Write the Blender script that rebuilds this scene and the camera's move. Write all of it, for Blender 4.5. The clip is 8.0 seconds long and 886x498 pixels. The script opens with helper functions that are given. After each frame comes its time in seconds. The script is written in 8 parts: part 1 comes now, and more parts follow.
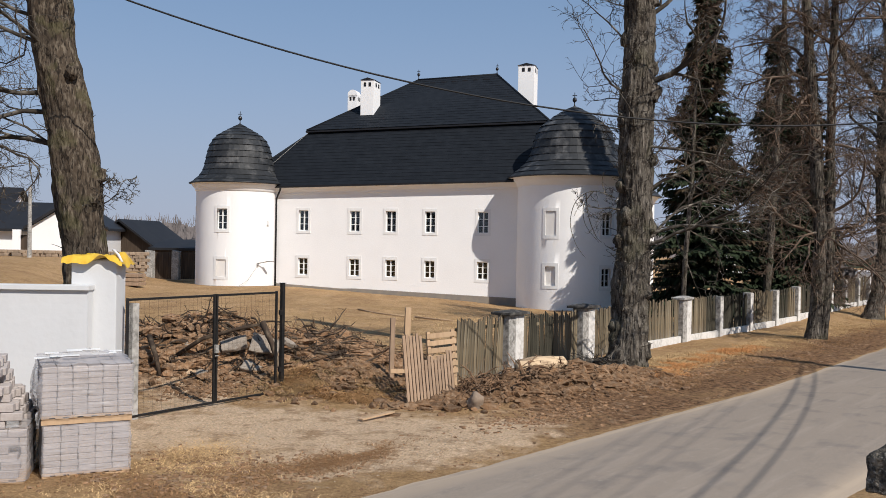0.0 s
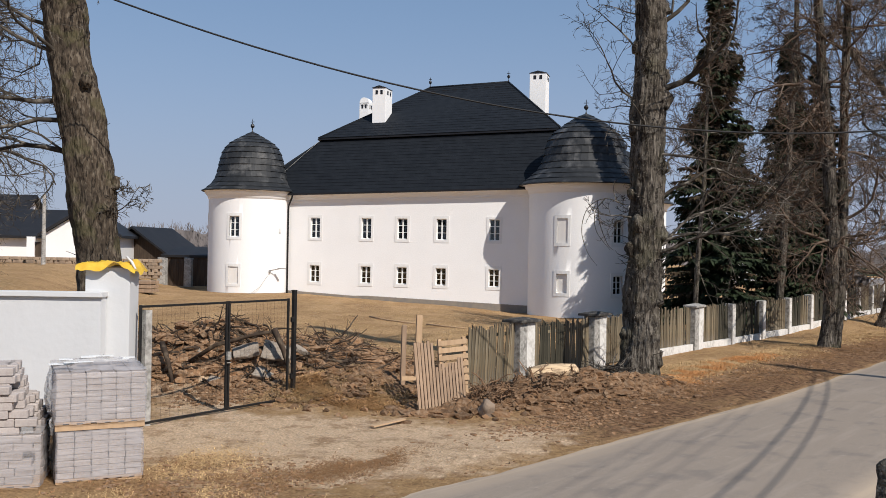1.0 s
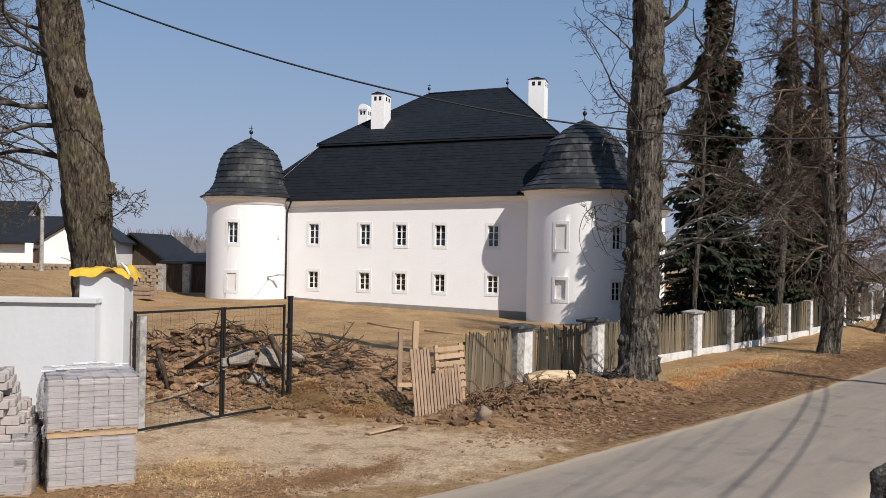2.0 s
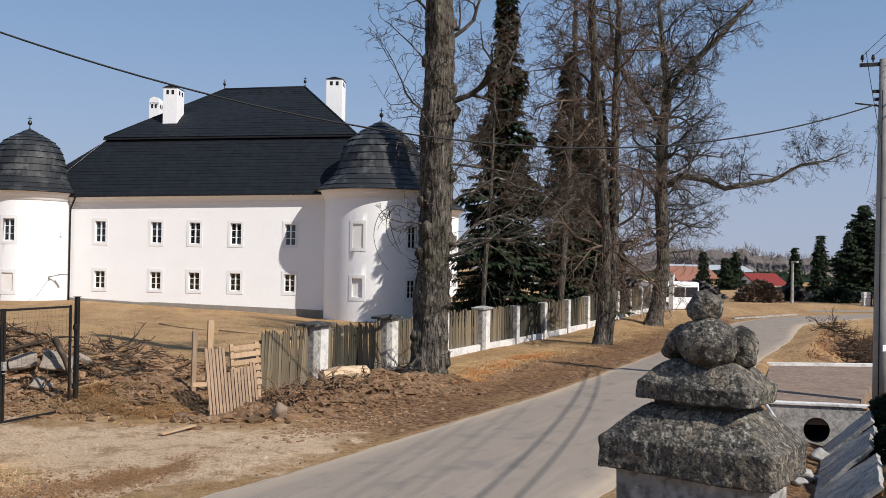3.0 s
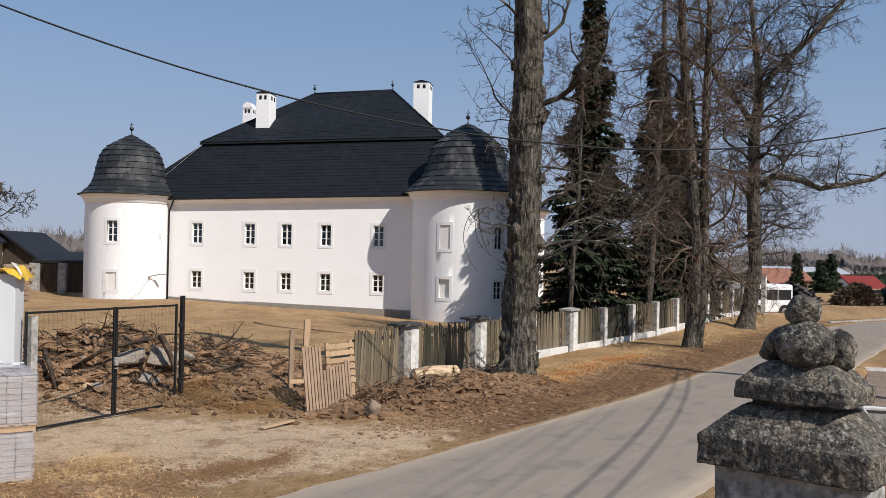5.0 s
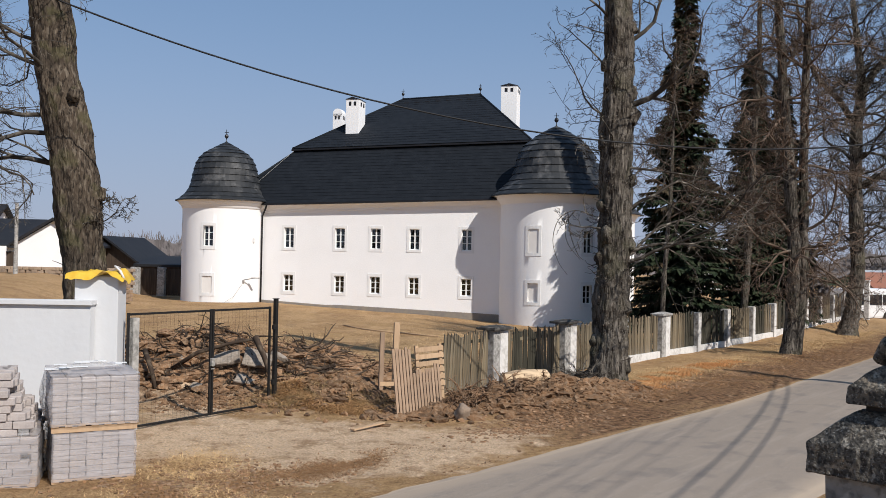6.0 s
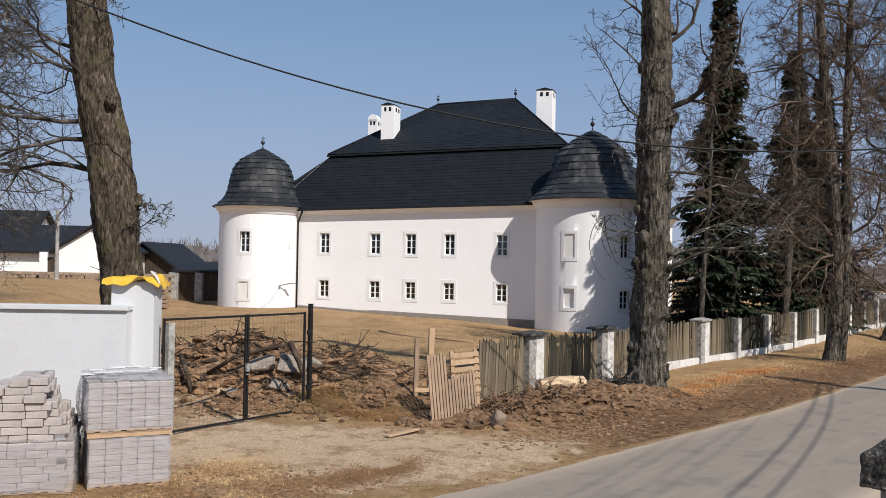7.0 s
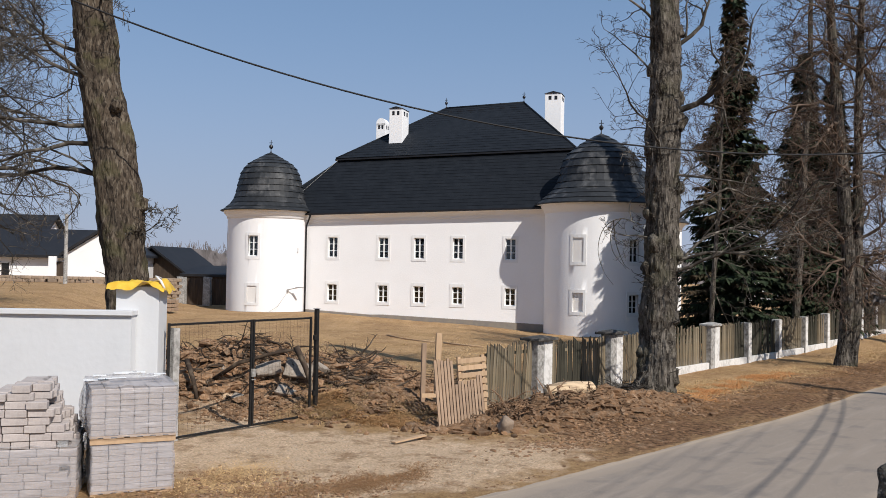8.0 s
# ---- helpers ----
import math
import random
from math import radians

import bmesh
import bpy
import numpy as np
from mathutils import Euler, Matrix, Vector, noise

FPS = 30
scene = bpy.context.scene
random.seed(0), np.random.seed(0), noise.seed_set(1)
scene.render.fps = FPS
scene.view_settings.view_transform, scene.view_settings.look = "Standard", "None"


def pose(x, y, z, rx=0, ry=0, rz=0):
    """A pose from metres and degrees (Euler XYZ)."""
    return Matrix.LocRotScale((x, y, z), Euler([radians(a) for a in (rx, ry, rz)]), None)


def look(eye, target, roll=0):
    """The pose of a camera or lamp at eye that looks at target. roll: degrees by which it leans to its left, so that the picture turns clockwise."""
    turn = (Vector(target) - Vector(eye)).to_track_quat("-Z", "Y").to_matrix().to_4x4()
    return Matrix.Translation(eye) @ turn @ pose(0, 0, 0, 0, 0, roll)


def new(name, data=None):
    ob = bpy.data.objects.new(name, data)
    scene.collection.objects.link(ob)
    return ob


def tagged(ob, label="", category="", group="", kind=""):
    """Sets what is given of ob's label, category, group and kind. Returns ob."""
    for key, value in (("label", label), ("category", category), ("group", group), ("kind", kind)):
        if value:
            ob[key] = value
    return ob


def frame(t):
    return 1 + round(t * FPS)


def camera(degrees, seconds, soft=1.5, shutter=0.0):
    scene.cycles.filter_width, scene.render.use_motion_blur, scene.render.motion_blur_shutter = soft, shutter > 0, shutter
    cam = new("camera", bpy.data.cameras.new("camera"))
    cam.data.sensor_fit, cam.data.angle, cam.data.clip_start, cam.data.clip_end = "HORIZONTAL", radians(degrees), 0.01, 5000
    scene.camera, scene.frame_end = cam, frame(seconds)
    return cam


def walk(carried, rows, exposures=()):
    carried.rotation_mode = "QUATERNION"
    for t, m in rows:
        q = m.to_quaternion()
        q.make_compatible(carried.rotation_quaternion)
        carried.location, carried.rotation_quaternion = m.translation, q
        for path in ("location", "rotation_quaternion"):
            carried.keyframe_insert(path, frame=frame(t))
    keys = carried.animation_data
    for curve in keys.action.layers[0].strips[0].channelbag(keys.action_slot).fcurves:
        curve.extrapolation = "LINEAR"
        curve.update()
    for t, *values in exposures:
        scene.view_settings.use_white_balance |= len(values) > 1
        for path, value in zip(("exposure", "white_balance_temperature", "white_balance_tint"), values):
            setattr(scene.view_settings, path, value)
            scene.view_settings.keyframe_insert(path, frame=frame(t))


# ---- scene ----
# camera and its walk
cam = camera(51.70, 8.0, soft=0.6)
ROWS = [
    (0.0, 0.235, 0.848, 3.301, -1.473, -0.462, 1.020),
    (0.5, 0.220, 0.812, 3.305, -1.212, -0.263, 1.050),
    (1.0, 0.238, 0.809, 3.305, -0.745, -0.018, 1.062),
    (1.2, 0.245, 0.818, 3.304, -0.600, 0.115, 1.060),
    (2.3, 0.318, 0.893, 3.293, -0.996, 0.398, 1.012),
    (2.5, 0.290, 0.777, 3.312, -3.532, 0.337, 1.052),
    (3.0, 0.302, 0.302, 3.314, -13.334, 0.510, 1.050),
    (3.5, 0.293, 0.184, 3.324, -19.072, 0.719, 1.049),
    (4.0, 0.226, 0.143, 3.332, -16.366, 0.622, 1.110),
    (4.5, 0.153, 0.058, 3.334, -12.268, 0.509, 1.134),
    (5.0, 0.114, 0.016, 3.331, -8.067, 0.463, 1.175),
    (5.2, 0.104, 0.018, 3.328, -6.700, 0.470, 1.170),
    (6.3, 0.080, 0.112, 3.298, -1.630, 0.715, 1.108),
    (6.5, 0.080, 0.128, 3.296, -1.170, 0.793, 1.102),
    (7.0, 0.096, 0.249, 3.299, -0.365, 0.920, 1.042),
    (7.5, 0.113, 0.342, 3.306, -0.047, 1.042, 1.047),
    (8.0, 0.137, 0.403, 3.312, 0.200, 1.155, 1.025),
]


def eye_pose(x, y, z, yaw, pitch, roll):
    a, b = radians(yaw), radians(pitch)
    way = Vector((-math.sin(a) * math.cos(b), math.cos(a) * math.cos(b), math.sin(b)))
    return look((x, y, z), Vector((x, y, z)) + way * 10, roll)


walk(cam, [(t, eye_pose(*row)) for t, *row in ROWS], [(0.0, -0.03, 6380, 10), (1.2, -0.03, 6380, 10), (2.5, -0.02, 6330, 10), (3.0, 0.05, 6280, 10), (3.5, 0.17, 6280, 10), (4.0, 0.22, 6300, 10), (4.5, 0.08, 6310, 10), (5.0, -0.03, 6280, 10), (6.5, -0.03, 6260, 10), (8.0, -0.02, 6250, 10)])

# world, sun, exposure
SUN_WAY = Vector((0.595, -0.804, 0.0)).normalized() * math.cos(radians(41)) + Vector((0, 0, math.sin(radians(41))))
world = bpy.data.worlds.new("world")
scene.world = world
world.use_nodes = True
wn = world.node_tree.nodes
sky = wn.new("ShaderNodeTexSky")
sky.sky_type, sky.sun_disc = "NISHITA", False
sky.sun_elevation = radians(41)
sky.sun_rotation = math.atan2(SUN_WAY.x, SUN_WAY.y)
sky.air_density, sky.dust_density, sky.ozone_density, sky.altitude = 1.0, 0.2, 3.5, 300
wn["Background"].inputs["Strength"].default_value = 0.078
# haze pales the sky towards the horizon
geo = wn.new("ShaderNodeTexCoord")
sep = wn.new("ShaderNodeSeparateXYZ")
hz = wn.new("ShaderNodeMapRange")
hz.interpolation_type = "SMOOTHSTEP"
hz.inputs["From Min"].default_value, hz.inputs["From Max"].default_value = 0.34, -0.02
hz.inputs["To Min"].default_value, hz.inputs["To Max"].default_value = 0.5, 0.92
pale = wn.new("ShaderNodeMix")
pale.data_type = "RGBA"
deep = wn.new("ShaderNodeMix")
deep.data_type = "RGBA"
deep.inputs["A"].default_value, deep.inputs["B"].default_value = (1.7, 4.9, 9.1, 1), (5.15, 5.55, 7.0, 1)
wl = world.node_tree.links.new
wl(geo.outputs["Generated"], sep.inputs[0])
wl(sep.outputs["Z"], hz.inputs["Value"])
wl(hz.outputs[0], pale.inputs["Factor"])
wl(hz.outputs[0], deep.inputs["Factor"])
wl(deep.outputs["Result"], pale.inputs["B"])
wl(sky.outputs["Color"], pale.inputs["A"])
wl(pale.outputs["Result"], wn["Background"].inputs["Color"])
sun = new("sun", bpy.data.lights.new("sun", "SUN"))
sun.data.energy, sun.data.angle, sun.data.color = 5.0, radians(0.55), (1.0, 0.925, 0.83)
sun.matrix_world = look((20, -25, 40), Vector((20, -25, 40)) - SUN_WAY)


# materials
def mat(name, base, rough=0.8, metal=0.0, spots=(), bump=0.0, bump_scale=40.0, spec=0.3, random_tint=0.0, coord="Object"):
    """spots: (colour, noise scale, threshold, softness, amount); bump: height in metres."""
    m = bpy.data.materials.new(name)
    m.use_nodes = True
    nt = m.node_tree
    n, link = nt.nodes, nt.links.new
    b = n["Principled BSDF"]
    b.inputs["Roughness"].default_value, b.inputs["Metallic"].default_value = rough, metal
    b.inputs["Specular IOR Level"].default_value = spec
    tc = n.new("ShaderNodeTexCoord")
    rgb = n.new("ShaderNodeRGB")
    rgb.outputs[0].default_value = (*base, 1)
    col = rgb.outputs[0]
    for c, scale, thr, soft, amount in spots:
        tex = n.new("ShaderNodeTexNoise")
        tex.inputs["Detail"].default_value = 5
        if isinstance(scale, tuple):
            mp = n.new("ShaderNodeMapping")
            mp.inputs["Scale"].default_value = scale
            link(tc.outputs[coord], mp.inputs["Vector"])
            link(mp.outputs[0], tex.inputs["Vector"])
            tex.inputs["Scale"].default_value = 1
        else:
            tex.inputs["Scale"].default_value = scale
            link(tc.outputs[coord], tex.inputs["Vector"])
        rng = n.new("ShaderNodeMapRange")
        rng.inputs["From Min"].default_value, rng.inputs["From Max"].default_value = thr - soft, thr + soft
        rng.inputs["To Max"].default_value = amount
        link(tex.outputs["Fac"], rng.inputs["Value"])
        mix = n.new("ShaderNodeMix")
        mix.data_type = "RGBA"
        mix.inputs["B"].default_value = (*c, 1)
        link(rng.outputs[0], mix.inputs["Factor"])
        link(col, mix.inputs["A"])
        col = mix.outputs["Result"]
    if random_tint:
        info = n.new("ShaderNodeObjectInfo")
        geo = n.new("ShaderNodeNewGeometry")
        add = n.new("ShaderNodeMath")
        add.operation = "ADD"
        link(info.outputs["Random"], add.inputs[0])
        link(geo.outputs["Random Per Island"], add.inputs[1])
        rng = n.new("ShaderNodeMapRange")
        rng.inputs["From Max"].default_value = 2
        rng.inputs["To Min"].default_value, rng.inputs["To Max"].default_value = 1 - random_tint, 1 + random_tint
        link(add.outputs[0], rng.inputs["Value"])
        hsv = n.new("ShaderNodeHueSaturation")
        link(rng.outputs[0], hsv.inputs["Value"])
        link(col, hsv.inputs["Color"])
        col = hsv.outputs[0]
    link(col, b.inputs["Base Color"])
    if bump:
        tex = n.new("ShaderNodeTexNoise")
        tex.inputs["Detail"].default_value = 6
        if isinstance(bump_scale, tuple):
            mp = n.new("ShaderNodeMapping")
            mp.inputs["Scale"].default_value = bump_scale
            link(tc.outputs[coord], mp.inputs["Vector"])
            link(mp.outputs[0], tex.inputs["Vector"])
            tex.inputs["Scale"].default_value = 1
        else:
            tex.inputs["Scale"].default_value = bump_scale
            link(tc.outputs[coord], tex.inputs["Vector"])
        bp = n.new("ShaderNodeBump")
        bp.inputs["Distance"].default_value = bump
        bp.inputs["Strength"].default_value = 1.0
        link(tex.outputs["Fac"], bp.inputs["Height"])
        link(bp.outputs[0], b.inputs["Normal"])
    return m


M_PLASTER = mat("white_plaster", (0.83, 0.825, 0.82), 0.9, spots=[((0.76, 0.745, 0.73), 0.7, 0.56, 0.15, 0.35), ((0.9, 0.88, 0.85), 9, 0.5, 0.2, 0.25)], bump=0.006, bump_scale=14)
M_SURROUND = mat("pale_grey_surround", (0.76, 0.755, 0.74), 0.85, spots=[((0.68, 0.67, 0.66), 6, 0.55, 0.12, 0.4)])
M_PLINTH = mat("grey_plinth", (0.22, 0.20, 0.18), 0.9, spots=[((0.3, 0.26, 0.2), 3, 0.5, 0.15, 0.6)], bump=0.01, bump_scale=20)
M_SHUTTER = mat("cream_board", (0.78, 0.75, 0.71), 0.7, spots=[((0.7, 0.67, 0.63), 3, 0.5, 0.2, 0.4)])
M_WHITE = mat("white_joinery", (0.82, 0.82, 0.8), 0.45)
M_SLATE = mat("dark_slate", (0.009, 0.011, 0.0145), 0.7, spots=[((0.018, 0.021, 0.026), 2.2, 0.5, 0.2, 0.7), ((0.01, 0.012, 0.015), 11, 0.55, 0.1, 0.5)], random_tint=0.12, spec=0.12)
M_SHINGLE = mat("weathered_shingle", (0.028, 0.03, 0.033), 0.6, spots=[((0.1, 0.1, 0.1), 1.3, 0.57, 0.07, 0.8), ((0.018, 0.02, 0.022), 5, 0.52, 0.1, 0.6)], random_tint=0.5, spec=0.3)
M_ZINC = mat("dark_sheet_metal", (0.03, 0.03, 0.033), 0.45, metal=0.6)
M_BARK = mat("rough_bark", (0.092, 0.08, 0.066), 0.95, spots=[((0.25, 0.22, 0.185), (11, 11, 2.4), 0.55, 0.07, 0.6), ((0.06, 0.048, 0.037), 1.7, 0.54, 0.1, 0.75), ((0.016, 0.013, 0.011), (17, 17, 2.8), 0.55, 0.05, 0.92), ((0.022, 0.018, 0.015), 3.4, 0.6, 0.05, 0.8), ((0.27, 0.245, 0.21), 26, 0.6, 0.06, 0.4), ((0.11, 0.11, 0.06), 1.5, 0.6, 0.1, 0.3)], bump=0.09, bump_scale=(14, 14, 3.0), spec=0.1)
M_BARK_ASH = mat("furrowed_bark", (0.078, 0.06, 0.044), 0.95, spots=[((0.2, 0.165, 0.125), (16, 16, 5), 0.56, 0.07, 0.7), ((0.045, 0.036, 0.028), 1.6, 0.55, 0.1, 0.7), ((0.02, 0.016, 0.013), (24, 24, 6), 0.56, 0.05, 0.85), ((0.1, 0.095, 0.045), 2.6, 0.6, 0.06, 0.4)], bump=0.05, bump_scale=(22, 22, 7), spec=0.1)
# the pale spots imitate sunlit highlights on the twigs
M_TWIG = mat("grey_brown_twig", (0.056, 0.048, 0.039), 0.9, spots=[((0.28, 0.25, 0.21), 4, 0.57, 0.07, 0.65), ((0.028, 0.023, 0.019), 2.3, 0.55, 0.08, 0.6)], spec=0.1)
M_TWIG_RED = mat("reddish_twig", (0.125, 0.088, 0.064), 0.9, spots=[((0.24, 0.2, 0.16), 4, 0.58, 0.07, 0.6), ((0.04, 0.03, 0.024), 2.3, 0.55, 0.08, 0.5)], spec=0.1)
M_NEEDLE = mat("spruce_needles", (0.021, 0.034, 0.017), 0.8, spots=[((0.042, 0.054, 0.026), 2, 0.5, 0.15, 0.7)], random_tint=0.45, spec=0.2)
M_NEEDLE_BROWN = mat("brown_spruce_needles", (0.095, 0.066, 0.042), 0.85, spots=[((0.035, 0.038, 0.022), 1.5, 0.5, 0.15, 0.7)], random_tint=0.4, spec=0.1)
M_CONCRETE = mat("weathered_concrete", (0.36, 0.345, 0.32), 0.9, spots=[((0.15, 0.142, 0.128), 3, 0.53, 0.12, 0.75), ((0.09, 0.085, 0.075), 9, 0.6, 0.06, 0.6), ((0.55, 0.53, 0.5), 11, 0.55, 0.1, 0.5)], bump=0.012, bump_scale=30)
M_LIME = mat("limewashed_render", (0.64, 0.62, 0.585), 0.9, spots=[((0.3, 0.275, 0.24), 3, 0.57, 0.1, 0.75), ((0.75, 0.73, 0.7), 14, 0.5, 0.1, 0.5)], bump=0.012, bump_scale=25)
M_CAPSTONE = mat("dark_cap_stone", (0.045, 0.042, 0.04), 0.9, spots=[((0.16, 0.15, 0.13), 7, 0.57, 0.08, 0.7)], bump=0.015, bump_scale=30)
M_BOARD = mat("weathered_board", (0.142, 0.11, 0.07), 0.9, spots=[((0.06, 0.052, 0.042), (22, 22, 1.2), 0.52, 0.09, 0.85), ((0.15, 0.138, 0.092), 1.3, 0.56, 0.12, 0.6), ((0.22, 0.2, 0.16), (30, 30, 2), 0.6, 0.06, 0.5)], bump=0.004, bump_scale=(40, 40, 3), random_tint=0.85, spec=0.1)
# for dark boards, and for boards darkened to carry the spruces' shade
M_BOARD_DARK = mat("dark_and_shaded_board", (0.05, 0.046, 0.034), 0.9, spots=[((0.02, 0.019, 0.016), (22, 22, 1.2), 0.5, 0.09, 0.85), ((0.1, 0.09, 0.065), (30, 30, 2), 0.6, 0.06, 0.6)], bump=0.004, bump_scale=(40, 40, 3), random_tint=0.6, spec=0.1)
M_NEWWOOD = mat("fresh_wood", (0.45, 0.31, 0.19), 0.8, spots=[((0.34, 0.22, 0.13), (16, 16, 2), 0.55, 0.1, 0.6)], bump=0.002, bump_scale=(40, 40, 3), random_tint=0.25)
M_OLDWOOD = mat("aged_picket_wood", (0.33, 0.23, 0.155), 0.85, spots=[((0.22, 0.15, 0.1), (16, 16, 2), 0.52, 0.12, 0.7)], bump=0.003, bump_scale=(40, 40, 3), random_tint=0.25)
M_STEEL = mat("black_painted_steel", (0.012, 0.012, 0.012), 0.5, spots=[((0.05, 0.035, 0.025), 9, 0.6, 0.08, 0.5)])
M_PAVER = mat("pinkish_grey_paver", (0.45, 0.395, 0.365), 0.9, spots=[((0.33, 0.29, 0.275), 9, 0.52, 0.12, 0.6), ((0.5, 0.46, 0.43), 40, 0.55, 0.1, 0.5)], bump=0.003, bump_scale=90, random_tint=0.2)
M_STONE = mat("lichened_stone", (0.125, 0.112, 0.092), 0.95, spots=[((0.27, 0.22, 0.16), 7, 0.56, 0.07, 0.7), ((0.055, 0.05, 0.043), 15, 0.53, 0.06, 0.85), ((0.4, 0.37, 0.31), 24, 0.61, 0.05, 0.7), ((0.028, 0.026, 0.023), 46, 0.55, 0.05, 0.8), ((0.44, 0.41, 0.36), 70, 0.64, 0.05, 0.55)], bump=0.02, bump_scale=60)
M_ASPHALT = mat("pale_asphalt", (0.278, 0.229, 0.184), 0.9, spots=[((0.3, 0.245, 0.193), 0.35, 0.5, 0.15, 0.7), ((0.14, 0.125, 0.112), 60, 0.55, 0.1, 0.4), ((0.16, 0.14, 0.125), 1.3, 0.6, 0.06, 0.5)], bump=0.004, bump_scale=120)
M_WIRE = mat("black_cable", (0.01, 0.01, 0.011), 0.6)
M_YELLOW = mat("yellow_plastic_sheet", (0.68, 0.46, 0.05), 0.4, spots=[((0.6, 0.33, 0.02), 7, 0.5, 0.15, 0.6)], bump=0.006, bump_scale=20, spec=0.5)
M_ROOFRED = mat("red_roof", (0.21, 0.026, 0.02), 0.7, spots=[((0.16, 0.024, 0.02), 1.5, 0.5, 0.15, 0.6)], random_tint=0.2)
M_BLACKROOF = mat("black_roof", (0.012, 0.012, 0.014), 0.6, spots=[((0.022, 0.022, 0.024), 1.2, 0.5, 0.15, 0.6)])
# dark timber; also backs windows and a veranda opening as their unlit inside
M_DARKWOOD = mat("dark_wood_and_backing", (0.05, 0.035, 0.025), 0.85, spots=[((0.09, 0.065, 0.045), (9, 9, 1), 0.55, 0.1, 0.6)], random_tint=0.3)
M_BLACKSLAT = mat("black_stained_slat", (0.02, 0.016, 0.014), 0.8, spots=[((0.04, 0.032, 0.027), (9, 9, 1), 0.55, 0.1, 0.6)], random_tint=0.3)
M_TIN = mat("pale_sheet_roof", (0.5, 0.52, 0.54), 0.5, metal=0.3, spots=[((0.4, 0.42, 0.44), 1.5, 0.5, 0.2, 0.6)])
M_BUSWHITE = mat("white_vehicle_paint", (0.8, 0.8, 0.8), 0.3, spec=0.5)
M_RUBBER = mat("black_rubber_and_bore", (0.015, 0.015, 0.015), 0.8)
M_SOIL = mat("brown_clod", (0.255, 0.148, 0.08), 0.95, spots=[((0.09, 0.058, 0.038), 5, 0.52, 0.12, 0.7), ((0.34, 0.245, 0.165), 13, 0.57, 0.1, 0.6)], bump=0.03, bump_scale=25, random_tint=0.35, spec=0.1)
M_GRASSDRY = mat("dry_grass", (0.54, 0.37, 0.19), 0.9, random_tint=0.5, spec=0.1)
M_GRASSBROWN = mat("brown_dead_grass", (0.38, 0.215, 0.105), 0.9, random_tint=0.5, spec=0.1)
M_WEED = mat("withered_weed", (0.2, 0.118, 0.072), 0.9, random_tint=0.6, spec=0.1)
M_STRAW_ORANGE = mat("orange_straw", (0.56, 0.335, 0.155), 0.9, random_tint=0.5, spec=0.1)
M_GRASSRUST = mat("rusty_fallen_leaves", (0.46, 0.22, 0.085), 0.9, random_tint=0.5, spec=0.1)
M_THICKET = mat("far_thicket", (0.155, 0.138, 0.135), 0.95, spots=[((0.1, 0.088, 0.085), (0.5, 0.5, 0.12), 0.5, 0.12, 0.6), ((0.185, 0.168, 0.165), (1.6, 1.6, 0.2), 0.55, 0.1, 0.5)], random_tint=0.07, spec=0.05)
twig_normal = M_THICKET.node_tree.nodes.new("ShaderNodeCombineXYZ")
for axis, value in zip("XYZ", (0.3, -0.55, 0.78)):
    twig_normal.inputs[axis].default_value = value
M_THICKET.node_tree.links.new(twig_normal.outputs[0], M_THICKET.node_tree.nodes["Principled BSDF"].inputs["Normal"])
M_EVERGREEN = mat("dark_evergreen", (0.02, 0.032, 0.02), 0.85, random_tint=0.45, spec=0.1)
M_THUJA = mat("thuja_foliage", (0.085, 0.09, 0.04), 0.85, random_tint=0.45, spec=0.1)
M_REDPAINT = mat("dark_red_paint", (0.22, 0.02, 0.02), 0.5, spots=[((0.15, 0.02, 0.02), 3, 0.5, 0.2, 0.5)])
M_LOGEND = mat("split_log", (0.62, 0.46, 0.29), 0.85, spots=[((0.2, 0.13, 0.08), (4, 14, 14), 0.55, 0.08, 0.7)], bump=0.01, bump_scale=20)


def clear_mat(name, tint, gloss, rough):
    m = bpy.data.materials.new(name)
    m.use_nodes = True
    n, link = m.node_tree.nodes, m.node_tree.links.new
    n.remove(n["Principled BSDF"])
    tr, gl, mix = n.new("ShaderNodeBsdfTransparent"), n.new("ShaderNodeBsdfGlossy"), n.new("ShaderNodeMixShader")
    tr.inputs["Color"].default_value = (*tint, 1)
    gl.inputs["Roughness"].default_value = rough
    mix.inputs[0].default_value = gloss
    link(tr.outputs[0], mix.inputs[1])
    link(gl.outputs[0], mix.inputs[2])
    link(mix.outputs[0], n["Material Output"].inputs["Surface"])
    return m


M_GLASS = clear_mat("window_glass", (0.75, 0.8, 0.8), 0.06, 0.03)


